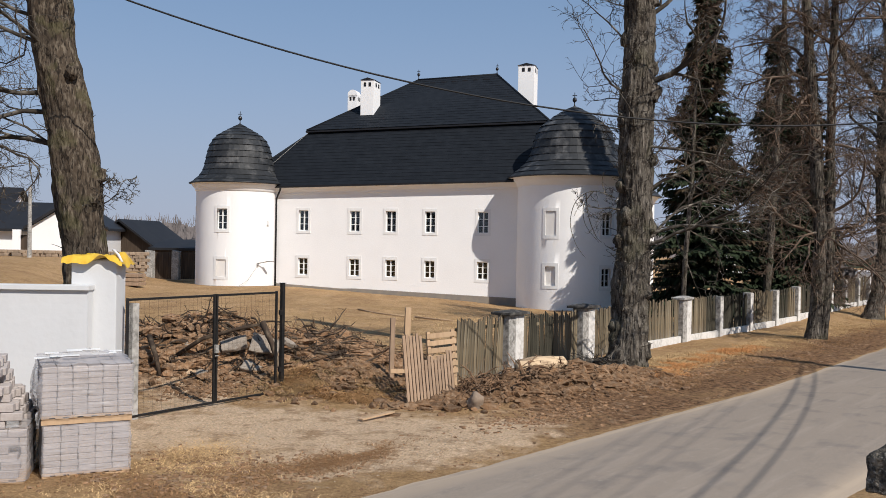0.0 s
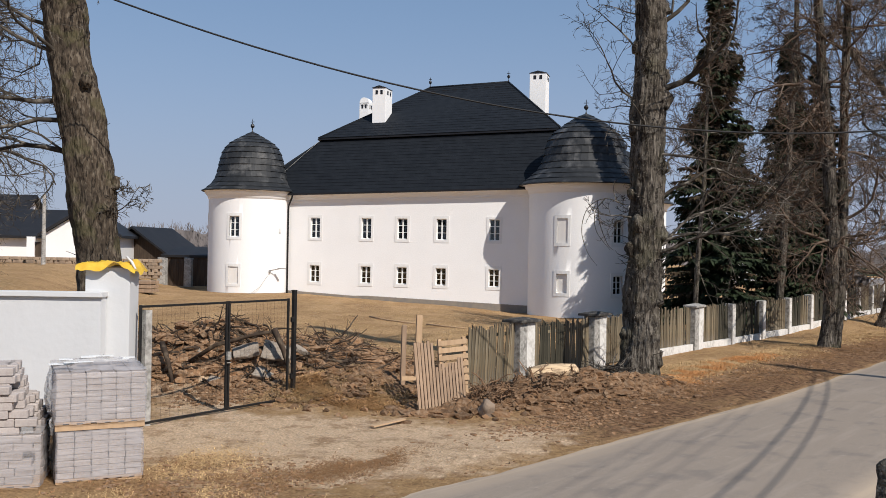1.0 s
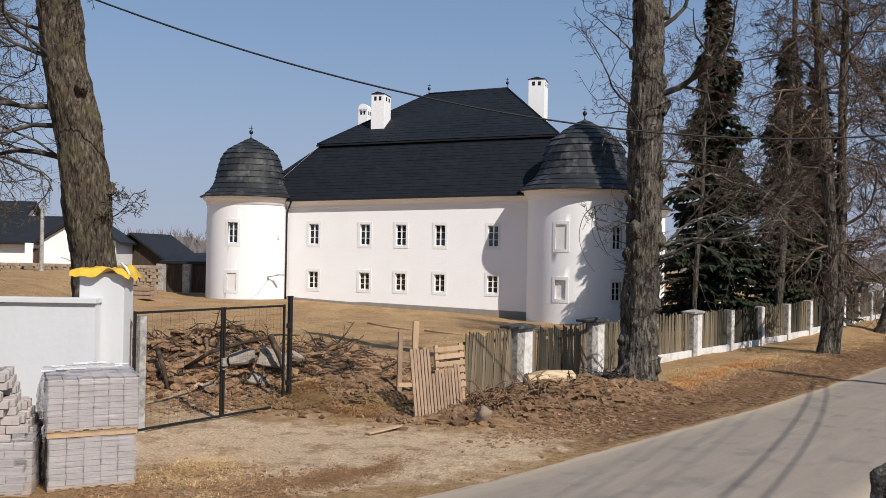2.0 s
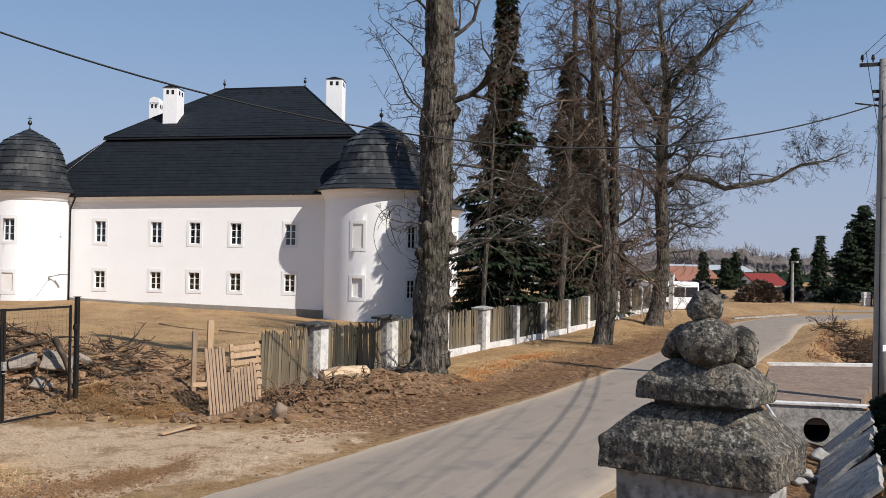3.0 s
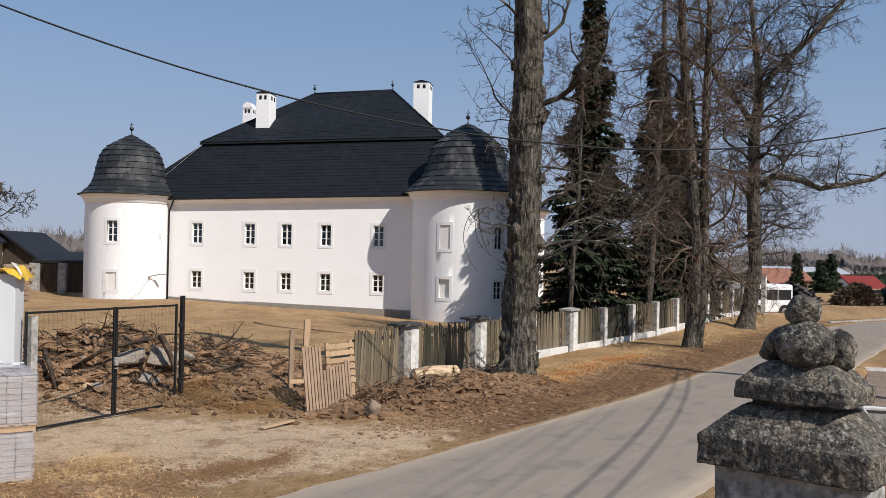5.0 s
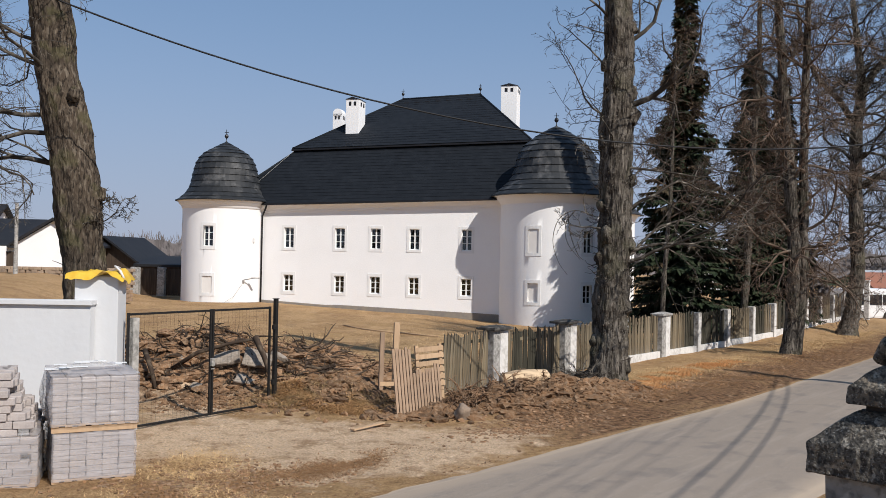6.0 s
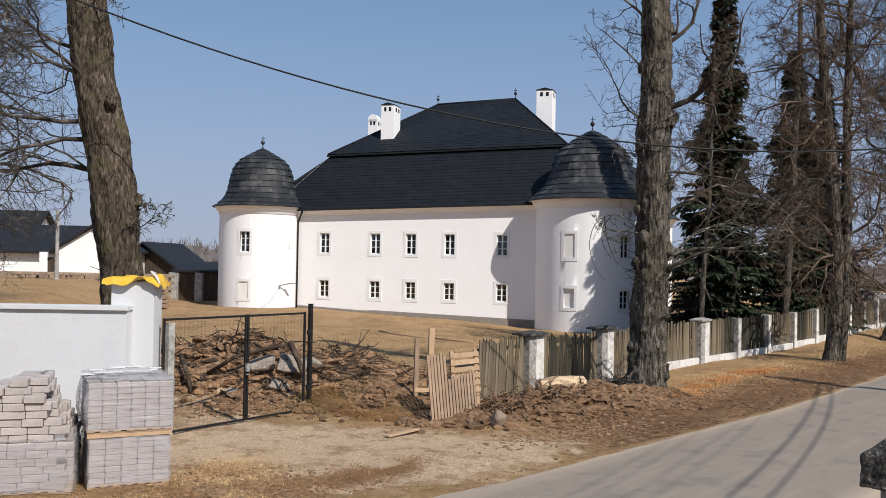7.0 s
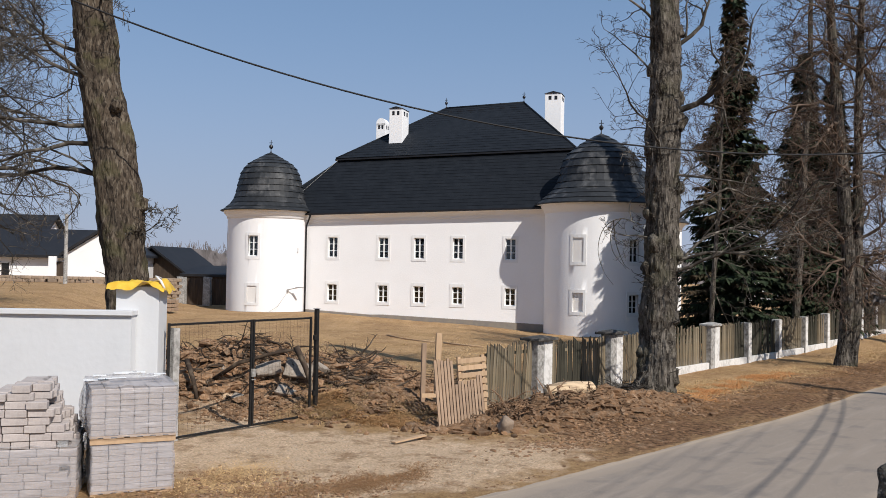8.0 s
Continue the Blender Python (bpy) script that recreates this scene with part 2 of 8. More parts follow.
def film_mat():
    m = bpy.data.materials.new("stretch_film")
    m.use_nodes = True
    n, link = m.node_tree.nodes, m.node_tree.links.new
    b = n["Principled BSDF"]
    b.inputs["Base Color"].default_value = (0.52, 0.5, 0.51, 1)
    b.inputs["Roughness"].default_value = 0.3
    tr, mix = n.new("ShaderNodeBsdfTransparent"), n.new("ShaderNodeMixShader")
    tex, mp, tc, rng, bp = n.new("ShaderNodeTexNoise"), n.new("ShaderNodeMapping"), n.new("ShaderNodeTexCoord"), n.new("ShaderNodeMapRange"), n.new("ShaderNodeBump")
    mp.inputs["Scale"].default_value = (2.5, 2.5, 16)
    mp.inputs["Rotation"].default_value = (0.3, 0.3, 0)
    tex.inputs["Scale"].default_value, tex.inputs["Detail"].default_value = 1.2, 4
    link(tc.outputs["Object"], mp.inputs[0])
    link(mp.outputs[0], tex.inputs["Vector"])
    rng.inputs["From Min"].default_value, rng.inputs["From Max"].default_value = 0.36, 0.7
    rng.inputs["To Min"].default_value, rng.inputs["To Max"].default_value = 0.28, 0.5
    link(tex.outputs["Fac"], rng.inputs["Value"])
    link(rng.outputs[0], mix.inputs[0])
    bp.inputs["Distance"].default_value = 0.016
    link(tex.outputs["Fac"], bp.inputs["Height"])
    link(bp.outputs[0], b.inputs["Normal"])
    link(tr.outputs[0], mix.inputs[1])
    link(b.outputs[0], mix.inputs[2])
    link(mix.outputs[0], n["Material Output"].inputs["Surface"])
    return m


M_FILM = film_mat()


# building helpers
def mesh_ob(name, verts, faces, material, parent=None, label="", smooth=False):
    me = bpy.data.meshes.new(name)
    me.from_pydata(verts, [], faces)
    me.materials.append(material)
    if smooth:
        me.polygons.foreach_set("use_smooth", [True] * len(me.polygons))
    me.update()
    ob = new(name, me)
    if parent:
        ob.parent = parent
    return tagged(ob, label)


def part(name, bm, material, parent=None, label="", smooth=False):
    me = bpy.data.meshes.new(name)
    bmesh.ops.recalc_face_normals(bm, faces=bm.faces)
    bm.to_mesh(me)
    bm.free()
    me.materials.append(material)
    if smooth:
        me.polygons.foreach_set("use_smooth", [True] * len(me.polygons))
    ob = new(name, me)
    if parent:
        ob.parent = parent
    return tagged(ob, label)


def thing(name, label, category, m=None, group="", kind=""):
    ob = new(name)
    ob.empty_display_size = 0.2
    if m is not None:
        ob.matrix_world = m
    return tagged(ob, label, category, group, kind)


def box(bm, x, y, z, sx, sy, sz, bevel=0.0, m=None):
    """A box of size sx, sy, sz with its base centre at x, y, z."""
    r = bmesh.ops.create_cube(bm, size=1.0)
    for v in r["verts"]:
        v.co = Vector((x + v.co.x * sx, y + v.co.y * sy, z + (v.co.z + 0.5) * sz))
    if bevel:
        edges = list({e for v in r["verts"] for e in v.link_edges})
        bv = bmesh.ops.bevel(bm, geom=edges, offset=bevel, segments=2, affect="EDGES", profile=0.6)
        vs = list({v for f in bv["faces"] for v in f.verts} | {v for v in r["verts"] if v.is_valid})
    else:
        vs = r["verts"]
    if m is not None:
        bmesh.ops.transform(bm, matrix=m, verts=vs)
    return vs


def box_bm(*a, **k):
    bm = bmesh.new()
    box(bm, *a, **k)
    return bm


def beam(bm, p, q, w, d, bevel=0.0):
    """A rectangular bar from p to q."""
    p, q = Vector(p), Vector(q)
    m = Matrix.Translation(p) @ (q - p).to_track_quat("Z", "Y").to_matrix().to_4x4()
    return box(bm, 0, 0, 0, w, d, (q - p).length, bevel, m)


class Tubes:
    """Collects tapered tubes into one mesh."""

    def __init__(self):
        self.v, self.f = [], []

    def add(self, pts, radii, sides=6, cap=True, wob=0.0, ridge=0.0):
        pts = [Vector(p) for p in pts]
        base = len(self.v)
        ref = Vector((0.3, 0.9, 0.2))
        for i, p in enumerate(pts):
            d = (pts[min(i + 1, len(pts) - 1)] - pts[max(i - 1, 0)]).normalized()
            if abs(d.dot(ref)) > 0.95:
                ref = Vector((0.9, -0.1, 0.4))
            a = d.cross(ref).normalized()
            b = d.cross(a)
            for k in range(sides):
                w = 2 * math.pi * k / sides
                r = radii[i]
                if wob:
                    q = p * 1.7 + (a * math.cos(w) + b * math.sin(w)) * 1.5
                    r *= 1 + wob * (noise.noise(Vector((q.x, q.y, q.z * 0.6))) + 0.5 * noise.noise(q * 3.1) + 0.45 * noise.noise(Vector((math.cos(w) * 4.5, math.sin(w) * 4.5, p.z * 0.9))))
                if ridge:
                    g = noise.noise(Vector((math.cos(w) * 11, math.sin(w) * 11, p.z * 1.4))) + 0.6 * noise.noise(Vector((math.cos(w) * 24, math.sin(w) * 24, p.z * 3.4)))
                    r *= 1 + ridge * (0.35 - abs(g)) * 2
                self.v.append(p + (a * math.cos(w) + b * math.sin(w)) * r)
        for i in range(len(pts) - 1):
            for k in range(sides):
                j, l = base + i * sides, (k + 1) % sides
                self.f.append((j + k, j + l, j + sides + l, j + sides + k))
        if cap:
            self.f.append(tuple(base + k for k in range(sides))[::-1])
            e = base + (len(pts) - 1) * sides
            self.f.append(tuple(e + k for k in range(sides)))

    def build(self, name, material, parent=None, label="", smooth=True):
        return mesh_ob(name, self.v, self.f, material, parent, label, smooth)


def lathe(bm, profile, sides=32, centre=(0, 0, 0), arc=None):
    """profile: (radius, z) from bottom to top."""
    rings = []
    for r, z in profile:
        rings.append([bm.verts.new((centre[0] + r * math.cos(2 * math.pi * k / sides), centre[1] + r * math.sin(2 * math.pi * k / sides), centre[2] + z)) for k in range(sides)])
    for a, b in zip(rings, rings[1:]):
        for k in range(sides):
            bm.faces.new((a[k], a[(k + 1) % sides], b[(k + 1) % sides], b[k]))
    if profile[0][0] > 1e-4:
        bm.faces.new(rings[0][::-1])
    if profile[-1][0] > 1e-4:
        bm.faces.new(rings[-1])
    return bm


def rough_up(bm, amount, scale, seed=0.0):
    for v in bm.verts:
        n = Vector((noise.noise(v.co * scale + Vector((seed, 0, 0))), noise.noise(v.co * scale + Vector((0, seed + 9, 0))), noise.noise(v.co * scale + Vector((0, 0, seed + 21)))))
        v.co += n * amount


def smooth01(a, b, x):
    t = min(1.0, max(0.0, (x - a) / (b - a)))
    return t * t * (3 - 2 * t)


# ---- ground and roads ----
ROAD_L = [(-12.0, 0.6), (-6.0, 6.9), (-0.35, 13.0), (1.76, 15.1), (4.29, 17.87), (8.3, 22.2), (12.4, 27.1), (16.44, 31.95), (20.9, 37.2), (25.0, 42.6), (27.9, 46.2), (31.4, 49.2), (36.0, 51.7), (42.0, 53.9), (54.0, 57.0)]
ROAD_W = 4.75


def road_width(y):
    """The lane narrows beyond the bridge."""
    return ROAD_W - 0.97 * smooth01(22, 31, y)


def road_frame(s):
    """Left edge point and the way to the right edge at s in 0..1 along the road."""
    k = s * (len(ROAD_L) - 1)
    i = min(int(k), len(ROAD_L) - 2)
    a, b = Vector(ROAD_L[i]), Vector(ROAD_L[i + 1])
    p = a.lerp(b, k - i)
    d0 = (Vector(ROAD_L[min(i + 1, len(ROAD_L) - 1)]) - Vector(ROAD_L[max(i - 1, 0)])).normalized()
    d1 = (Vector(ROAD_L[min(i + 2, len(ROAD_L) - 1)]) - Vector(ROAD_L[i])).normalized()
    d = d0.lerp(d1, k - i).normalized()
    return p, Vector((d.y, -d.x))


def road_offset(x, y):
    """Signed distance from the road's left edge, to its right side, for a point beside the road."""
    best = None
    for a, b in zip(ROAD_L, ROAD_L[1:]):
        dx, dy = b[0] - a[0], b[1] - a[1]
        l2 = dx * dx + dy * dy
        t = min(1.0, max(0.0, ((x - a[0]) * dx + (y - a[1]) * dy) / l2))
        qx, qy = x - a[0] - t * dx, y - a[1] - t * dy
        d = math.hypot(qx, qy) * (1 if (qx * dy - qy * dx) > 0 else -1)
        if best is None or abs(d) < abs(best):
            best = d
    return best


def bump2(x, y, cx, cy, rx, ry, turn=0.0):
    c, s = math.cos(turn), math.sin(turn)
    u, v = (c * (x - cx) + s * (y - cy)) / rx, (-s * (x - cx) + c * (y - cy)) / ry
    return math.exp(-(u * u + v * v))


def ground_z(x, y, fine=True):
    off = road_offset(x, y) if -30 < x < 60 and -10 < y < 70 else -20
    # the yard falls gently from the west tower to the east tower
    z = 0.42 * smooth01(28, 54, y) * smooth01(2, -10, x) - 0.3 * smooth01(30, 52, y) * smooth01(0, 6, x) * smooth01(14, 9, x) + 0.3 * smooth01(36, 50, y) * smooth01(13, 18, x) * smooth01(-3.0, -4.4, off)
    # the land rises behind the white wall
    z += 1.5 * smooth01(-10, -17, x + 0.18 * (y - 30)) * smooth01(17, 30, y) * smooth01(90, 60, y)
    # the bank under the camera
    z += 1.75 * smooth01(4.6, 6.0, off) * smooth01(8.0, 5.0, math.hypot(x, y))
    # ditch and lower ground beyond the road's right side
    dx = (x - 14.2) * 0.795 - (y - 20.0) * 0.607
    z -= 0.98 * math.exp(-(dx / (1.32 if dx > 0 else 0.85)) ** 4) * smooth01(7.5, 9.5, y) * smooth01(22.3, 21.8, y + 0.45 * (x - 14))
    z -= 0.2 * smooth01(0.9, 2.5, dx) * smooth01(22, 17, y)
    along = (x - 14.2) * 0.607 + (y - 20.0) * 0.795
    z -= 0.32 * smooth01(0.2, 0.9, along) * smooth01(10.4, 9.4, along) * smooth01(-1.75, -1.3, dx) * smooth01(2.6, 1.9, dx)
    z -= 0.2 * smooth01(ROAD_W + 0.5, ROAD_W + 2.0, off) * smooth01(9, 12, y) * smooth01(37, 29, y)
    z -= 0.55 * math.exp(-((off - 6.4) / 0.9) ** 2) * smooth01(27, 30, y) * smooth01(46, 38, y)
    if fine:
        n = noise.noise(Vector((x * 0.35, y * 0.35, 0))) * 0.06 + noise.noise(Vector((x * 1.3, y * 1.3, 3))) * 0.03
        verge = smooth01(-0.3, -1.0, off) + smooth01(ROAD_W + 0.3, ROAD_W + 1.2, off)
        z += n * verge
        # heaps of soil and rubble
        r = 0.5 + 0.5 * noise.noise(Vector((x * 1.1, y * 1.1, 7)))
        rr = noise.noise(Vector((x * 2.7, y * 2.7, 11)))
        heap = 1.0 * bump2(x, y, -6.3, 23.4, 2.3, 1.9) + 0.85 * bump2(x, y, -4.0, 23.2, 1.8, 1.7) + 0.75 * bump2(x, y, -2.0, 25.6, 2.2, 1.6, -0.4) + 0.5 * bump2(x, y, -1.7, 20.9, 1.4, 0.8) + 0.3 * bump2(x, y, -0.3, 21.6, 0.9, 0.6)
        z += heap * (0.8 + 0.35 * r + 0.22 * rr)
        bank2 = 0.42 * bump2(x, y, 3.3, 21.0, 2.3, 0.8, 0.65) + 0.2 * bump2(x, y, 5.3, 22.9, 1.4, 0.6, 0.7) + 0.22 * bump2(x, y, -0.9, 20.3, 1.2, 0.7)
        z += bank2 * (0.6 + 0.8 * r + 0.5 * rr)
        # shallow hollow behind the stake
        z -= 0.35 * bump2(x, y, 1.2, 26.0, 2.2, 2.6)
    z += 0.2 * math.exp(-((off - 4.85) / 0.5) ** 2) * smooth01(29, 32, y) * smooth01(52, 46, y)
    if off > -0.4 and off < road_width(y) + 0.25:
        z = min(z, -0.03)
    return z


def graded(lo, a, b, hi, step, grow):
    xs, d = [], step
    x = a
    while x < b:
        xs.append(x)
        x += step
    d, x = step, xs[-1]
    while x < hi:
        d *= grow
        x += d
        xs.append(x)
    d, x, left = step, a, []
    while x > lo:
        d *= grow
        x -= d
        left.append(x)
    return left[::-1] + xs


GX, GY = graded(-1600, -11, 26, 1600, 0.24, 1.13), graded(-300, 8, 36, 2200, 0.24, 1.1)
gv, soil, gravel, straw, green = [], [], [], [], []
for y in GY:
    for x in GX:
        gv.append((x, y, ground_z(x, y)))
        off = road_offset(x, y) if -30 < x < 60 and -10 < y < 70 else -20
        n1 = noise.noise(Vector((x * 0.5, y * 0.5, 5)))
        n2 = noise.noise(Vector((x * 1.7, y * 1.7, 15)))
        near = smooth01(60, 44, y)
        drive = bump2(x, y, -2.4, 16.8, 3.0, 1.7, 0.3) + 0.9 * bump2(x, y, 0.3, 15.6, 2.8, 1.1, 0.75) + 0.6 * bump2(x, y, -4.3, 20.5, 1.0, 2.4)
        gravel.append(min(1, max(0, drive * 1.6 - 0.1 + 0.3 * n1 + 0.35 * n2)))
        heap = bump2(x, y, -6.2, 23.2, 2.7, 2.4) + bump2(x, y, -3.9, 22.8, 2.2, 2.2) + bump2(x, y, -1.2, 25.8, 2.9, 2.3) + bump2(x, y, 2.9, 20.8, 2.6, 1.2, 0.6) + 0.8 * bump2(x, y, -1.0, 20.6, 1.5, 0.9) + bump2(x, y, 1.5, 26.0, 2.8, 2.8)
        verge = smooth01(-3.6, -1.2, off) * smooth01(0.2, -0.1, off) * near * (0.45 + 0.55 * smooth01(1.5, 4.5, x))
        soil.append(min(1, max(0, heap * 1.2 + verge * 0.95 - 0.2 + 0.5 * n1 + 0.45 * n2)) if -14 < x < 40 and y < 60 else 0.1 + 0.2 * n1)
        dxx = (x - 14.2) * 0.795 - (y - 20.0) * 0.607
        if 7 < y < 21.5 and 7 < x < 17:
            soil[-1] = min(1, soil[-1] + 0.9 * math.exp(-(dxx / 1.3) ** 2) + 0.5 * smooth01(0.5, 2.0, dxx) * (0.5 + n2))
        green.append(smooth01(6.0, 8.0, off) * smooth01(22, 26, y) * (0.75 + 0.5 * n1) if off > 0 else 0)
        straw.append(min(1, max(0, 0.5 + 0.8 * n1 + 0.4 * n2)))
nx = len(GX)
gf = [(j * nx + i, j * nx + i + 1, (j + 1) * nx + i + 1, (j + 1) * nx + i) for j in range(len(GY) - 1) for i in range(nx - 1)]


def ground_mat():
    m = bpy.data.materials.new("dry_ground")
    m.use_nodes = True
    n, link = m.node_tree.nodes, m.node_tree.links.new
    b = n["Principled BSDF"]
    b.inputs["Roughness"].default_value, b.inputs["Specular IOR Level"].default_value = 0.95, 0.1
    tc = n.new("ShaderNodeTexCoord")

    def tex(scale, detail=6, rough=0.6):
        t = n.new("ShaderNodeTexNoise")
        t.inputs["Scale"].default_value, t.inputs["Detail"].default_value, t.inputs["Roughness"].default_value = scale, detail, rough
        link(tc.outputs["Object"], t.inputs["Vector"])
        return t.outputs["Fac"]

    def ramp(fac, a, b_, c0, c1):
        r = n.new("ShaderNodeValToRGB")
        r.color_ramp.elements[0].position, r.color_ramp.elements[1].position = a, b_
        r.color_ramp.elements[0].color, r.color_ramp.elements[1].color = (*c0, 1), (*c1, 1)
        link(fac, r.inputs[0])
        return r.outputs[0]

    def mix(fac, a, c):
        x = n.new("ShaderNodeMix")
        x.data_type = "RGBA"
        link(fac, x.inputs["Factor"])
        link(a, x.inputs["A"])
        link(c, x.inputs["B"])
        return x.outputs["Result"]

    def zone(name, blur_scale, spread):
        at = n.new("ShaderNodeAttribute")
        at.attribute_name = name
        ma = n.new("ShaderNodeMath")
        ma.operation = "MULTIPLY_ADD"
        link(tex(blur_scale), ma.inputs[0])
        ma.inputs[1].default_value = spread
        link(at.outputs["Fac"], ma.inputs[2])
        rg = n.new("ShaderNodeMapRange")
        rg.inputs["From Min"].default_value, rg.inputs["From Max"].default_value = 0.2 + spread * 0.5, 0.7 + spread * 0.5
        link(ma.outputs[0], rg.inputs["Value"])
        return rg.outputs[0]

    grass = mix(zone("straw", 4.0, 1.2), ramp(tex(17, 8, 0.75), 0.36, 0.64, (0.16, 0.092, 0.044), (0.52, 0.33, 0.17)), ramp(tex(26, 8, 0.75), 0.36, 0.64, (0.265, 0.16, 0.079), (0.63, 0.42, 0.22)))
    grass = mix(ramp(tex(0.35, 5), 0.47, 0.62, (0, 0, 0), (0.6, 0.6, 0.6)), grass, ramp(tex(5), 0.35, 0.65, (0.25, 0.15, 0.068), (0.55, 0.365, 0.18)))
    grass = mix(ramp(tex(1.1, 6), 0.54, 0.64, (0, 0, 0), (0.55, 0.55, 0.55)), grass, ramp(tex(14), 0.35, 0.65, (0.15, 0.09, 0.045), (0.36, 0.225, 0.115)))
    grass = mix(zone("green", 3.0, 0.6), grass, ramp(tex(9, 8, 0.75), 0.36, 0.64, (0.17, 0.118, 0.055), (0.42, 0.305, 0.15)))
    dirt = ramp(tex(7, 8, 0.7), 0.36, 0.66, (0.05, 0.029, 0.017), (0.37, 0.213, 0.115))
    stones = ramp(tex(22, 8, 0.75), 0.34, 0.66, (0.41, 0.28, 0.17), (0.88, 0.66, 0.45))
    stones = mix(ramp(tex(1.5, 8, 0.74), 0.5, 0.62, (0, 0, 0), (0.85, 0.85, 0.85)), stones, ramp(tex(16, 8, 0.75), 0.35, 0.65, (0.17, 0.1, 0.055), (0.5, 0.325, 0.185)))
    stones = mix(ramp(tex(3.7, 8, 0.7), 0.55, 0.64, (0, 0, 0), (0.7, 0.7, 0.7)), stones, ramp(tex(30, 6, 0.7), 0.35, 0.65, (0.5, 0.37, 0.25), (0.86, 0.68, 0.5)))
    col = mix(zone("soil", 6.0, 1.3), grass, dirt)
    col = mix(zone("gravel", 2.2, 2.0), col, stones)
    link(col, b.inputs["Base Color"])
    bp = n.new("ShaderNodeBump")
    bp.inputs["Distance"].default_value = 0.09
    link(tex(12, 9, 0.75), bp.inputs["Height"])
    link(bp.outputs[0], b.inputs["Normal"])
    return m


ground = tagged(mesh_ob("ground", gv, gf, ground_mat(), smooth=True), "dry winter grass, soil and gravel yard", "ground", kind="structure")
for name, values in (("soil", soil), ("gravel", gravel), ("straw", straw), ("green", green)):
    at = ground.data.attributes.new(name, "FLOAT", "POINT")
    at.data.foreach_set("value", values)

# the lane, and the cross road at its far end
rv, rf = [], []
RN, RC = 170, 12
for i in range(RN + 1):
    p, across = road_frame(i / RN)
    for j in range(RC + 1):
        w = road_width(p.y) * j / RC
        edge = 0.12 * noise.noise(Vector((i * 0.35, j, 2))) + 0.05 * noise.noise(Vector((i * 1.3, j, 8))) if j in (0, RC) else 0
        q = p + across * (w + edge)
        crown = 0.035 * (1 - ((j / RC) * 2 - 1) ** 2)
        rv.append((q.x, q.y, 0.002 + crown - (0.05 if j in (0, RC) else 0)))
rf = [(i * (RC + 1) + j, i * (RC + 1) + j + 1, (i + 1) * (RC + 1) + j + 1, (i + 1) * (RC + 1) + j) for i in range(RN) for j in range(RC)]
M_LANE = M_ASPHALT.copy()
M_LANE.name = "dusty_asphalt"
lane_nodes = M_LANE.node_tree
bsdf = lane_nodes.nodes["Principled BSDF"]
old = bsdf.inputs["Base Color"].links[0].from_socket
att = lane_nodes.nodes.new("ShaderNodeAttribute")
att.attribute_name = "dust"
tex = lane_nodes.nodes.new("ShaderNodeTexNoise")
tex.inputs["Scale"].default_value, tex.inputs["Detail"].default_value = 3.0, 8
mad = lane_nodes.nodes.new("ShaderNodeMath")
mad.operation = "MULTIPLY_ADD"
mad.inputs[1].default_value = 1.4
rng = lane_nodes.nodes.new("ShaderNodeMapRange")
rng.inputs["From Min"].default_value, rng.inputs["From Max"].default_value = 0.95, 1.7
dusty = lane_nodes.nodes.new("ShaderNodeMix")
dusty.data_type = "RGBA"
dusty.inputs["B"].default_value = (0.47, 0.37, 0.27, 1)
lane_nodes.links.new(tex.outputs["Fac"], mad.inputs[0])
lane_nodes.links.new(att.outputs["Fac"], mad.inputs[2])
lane_nodes.links.new(mad.outputs[0], rng.inputs["Value"])
lane_nodes.links.new(rng.outputs[0], dusty.inputs["Factor"])
lane_nodes.links.new(old, dusty.inputs["A"])
lane_nodes.links.new(dusty.outputs["Result"], bsdf.inputs["Base Color"])
# wheel-worn pale streaks, patches and fine cracks
tcl = lane_nodes.nodes.new("ShaderNodeTexCoord")
top_col = dusty.outputs["Result"]
for turn, scale, lo, hi, colour, amount in ((0.87, (0.35, 5.0, 1), 0.52, 0.66, (0.33, 0.275, 0.225), 0.45), (0.87, (1.1, 2.6, 1), 0.58, 0.68, (0.18, 0.16, 0.14), 0.3), (0.2, (9, 9, 1), 0.6, 0.72, (0.36, 0.31, 0.26), 0.45)):
    mp = lane_nodes.nodes.new("ShaderNodeMapping")
    mp.vector_type = "TEXTURE"
    mp.inputs["Rotation"].default_value = (0, 0, turn)
    mp.inputs["Scale"].default_value = tuple(1 / k for k in scale)
    tx = lane_nodes.nodes.new("ShaderNodeTexNoise")
    tx.inputs["Scale"].default_value, tx.inputs["Detail"].default_value = 1.0, 7
    rg = lane_nodes.nodes.new("ShaderNodeMapRange")
    rg.inputs["From Min"].default_value, rg.inputs["From Max"].default_value, rg.inputs["To Max"].default_value = lo, hi, amount
    mx = lane_nodes.nodes.new("ShaderNodeMix")
    mx.data_type = "RGBA"
    mx.inputs["B"].default_value = (*colour, 1)
    lane_nodes.links.new(tcl.outputs["Object"], mp.inputs["Vector"])
    lane_nodes.links.new(mp.outputs[0], tx.inputs["Vector"])
    lane_nodes.links.new(tx.outputs["Fac"], rg.inputs["Value"])
    lane_nodes.links.new(rg.outputs[0], mx.inputs["Factor"])
    lane_nodes.links.new(top_col, mx.inputs["A"])
    top_col = mx.outputs["Result"]
lane_nodes.links.new(top_col, bsdf.inputs["Base Color"])
lane = tagged(mesh_ob("road_1", rv, rf, M_LANE, smooth=True), "pale worn asphalt lane with ragged sandy edges", "road", kind="structure")
dust = lane.data.attributes.new("dust", "FLOAT", "POINT")
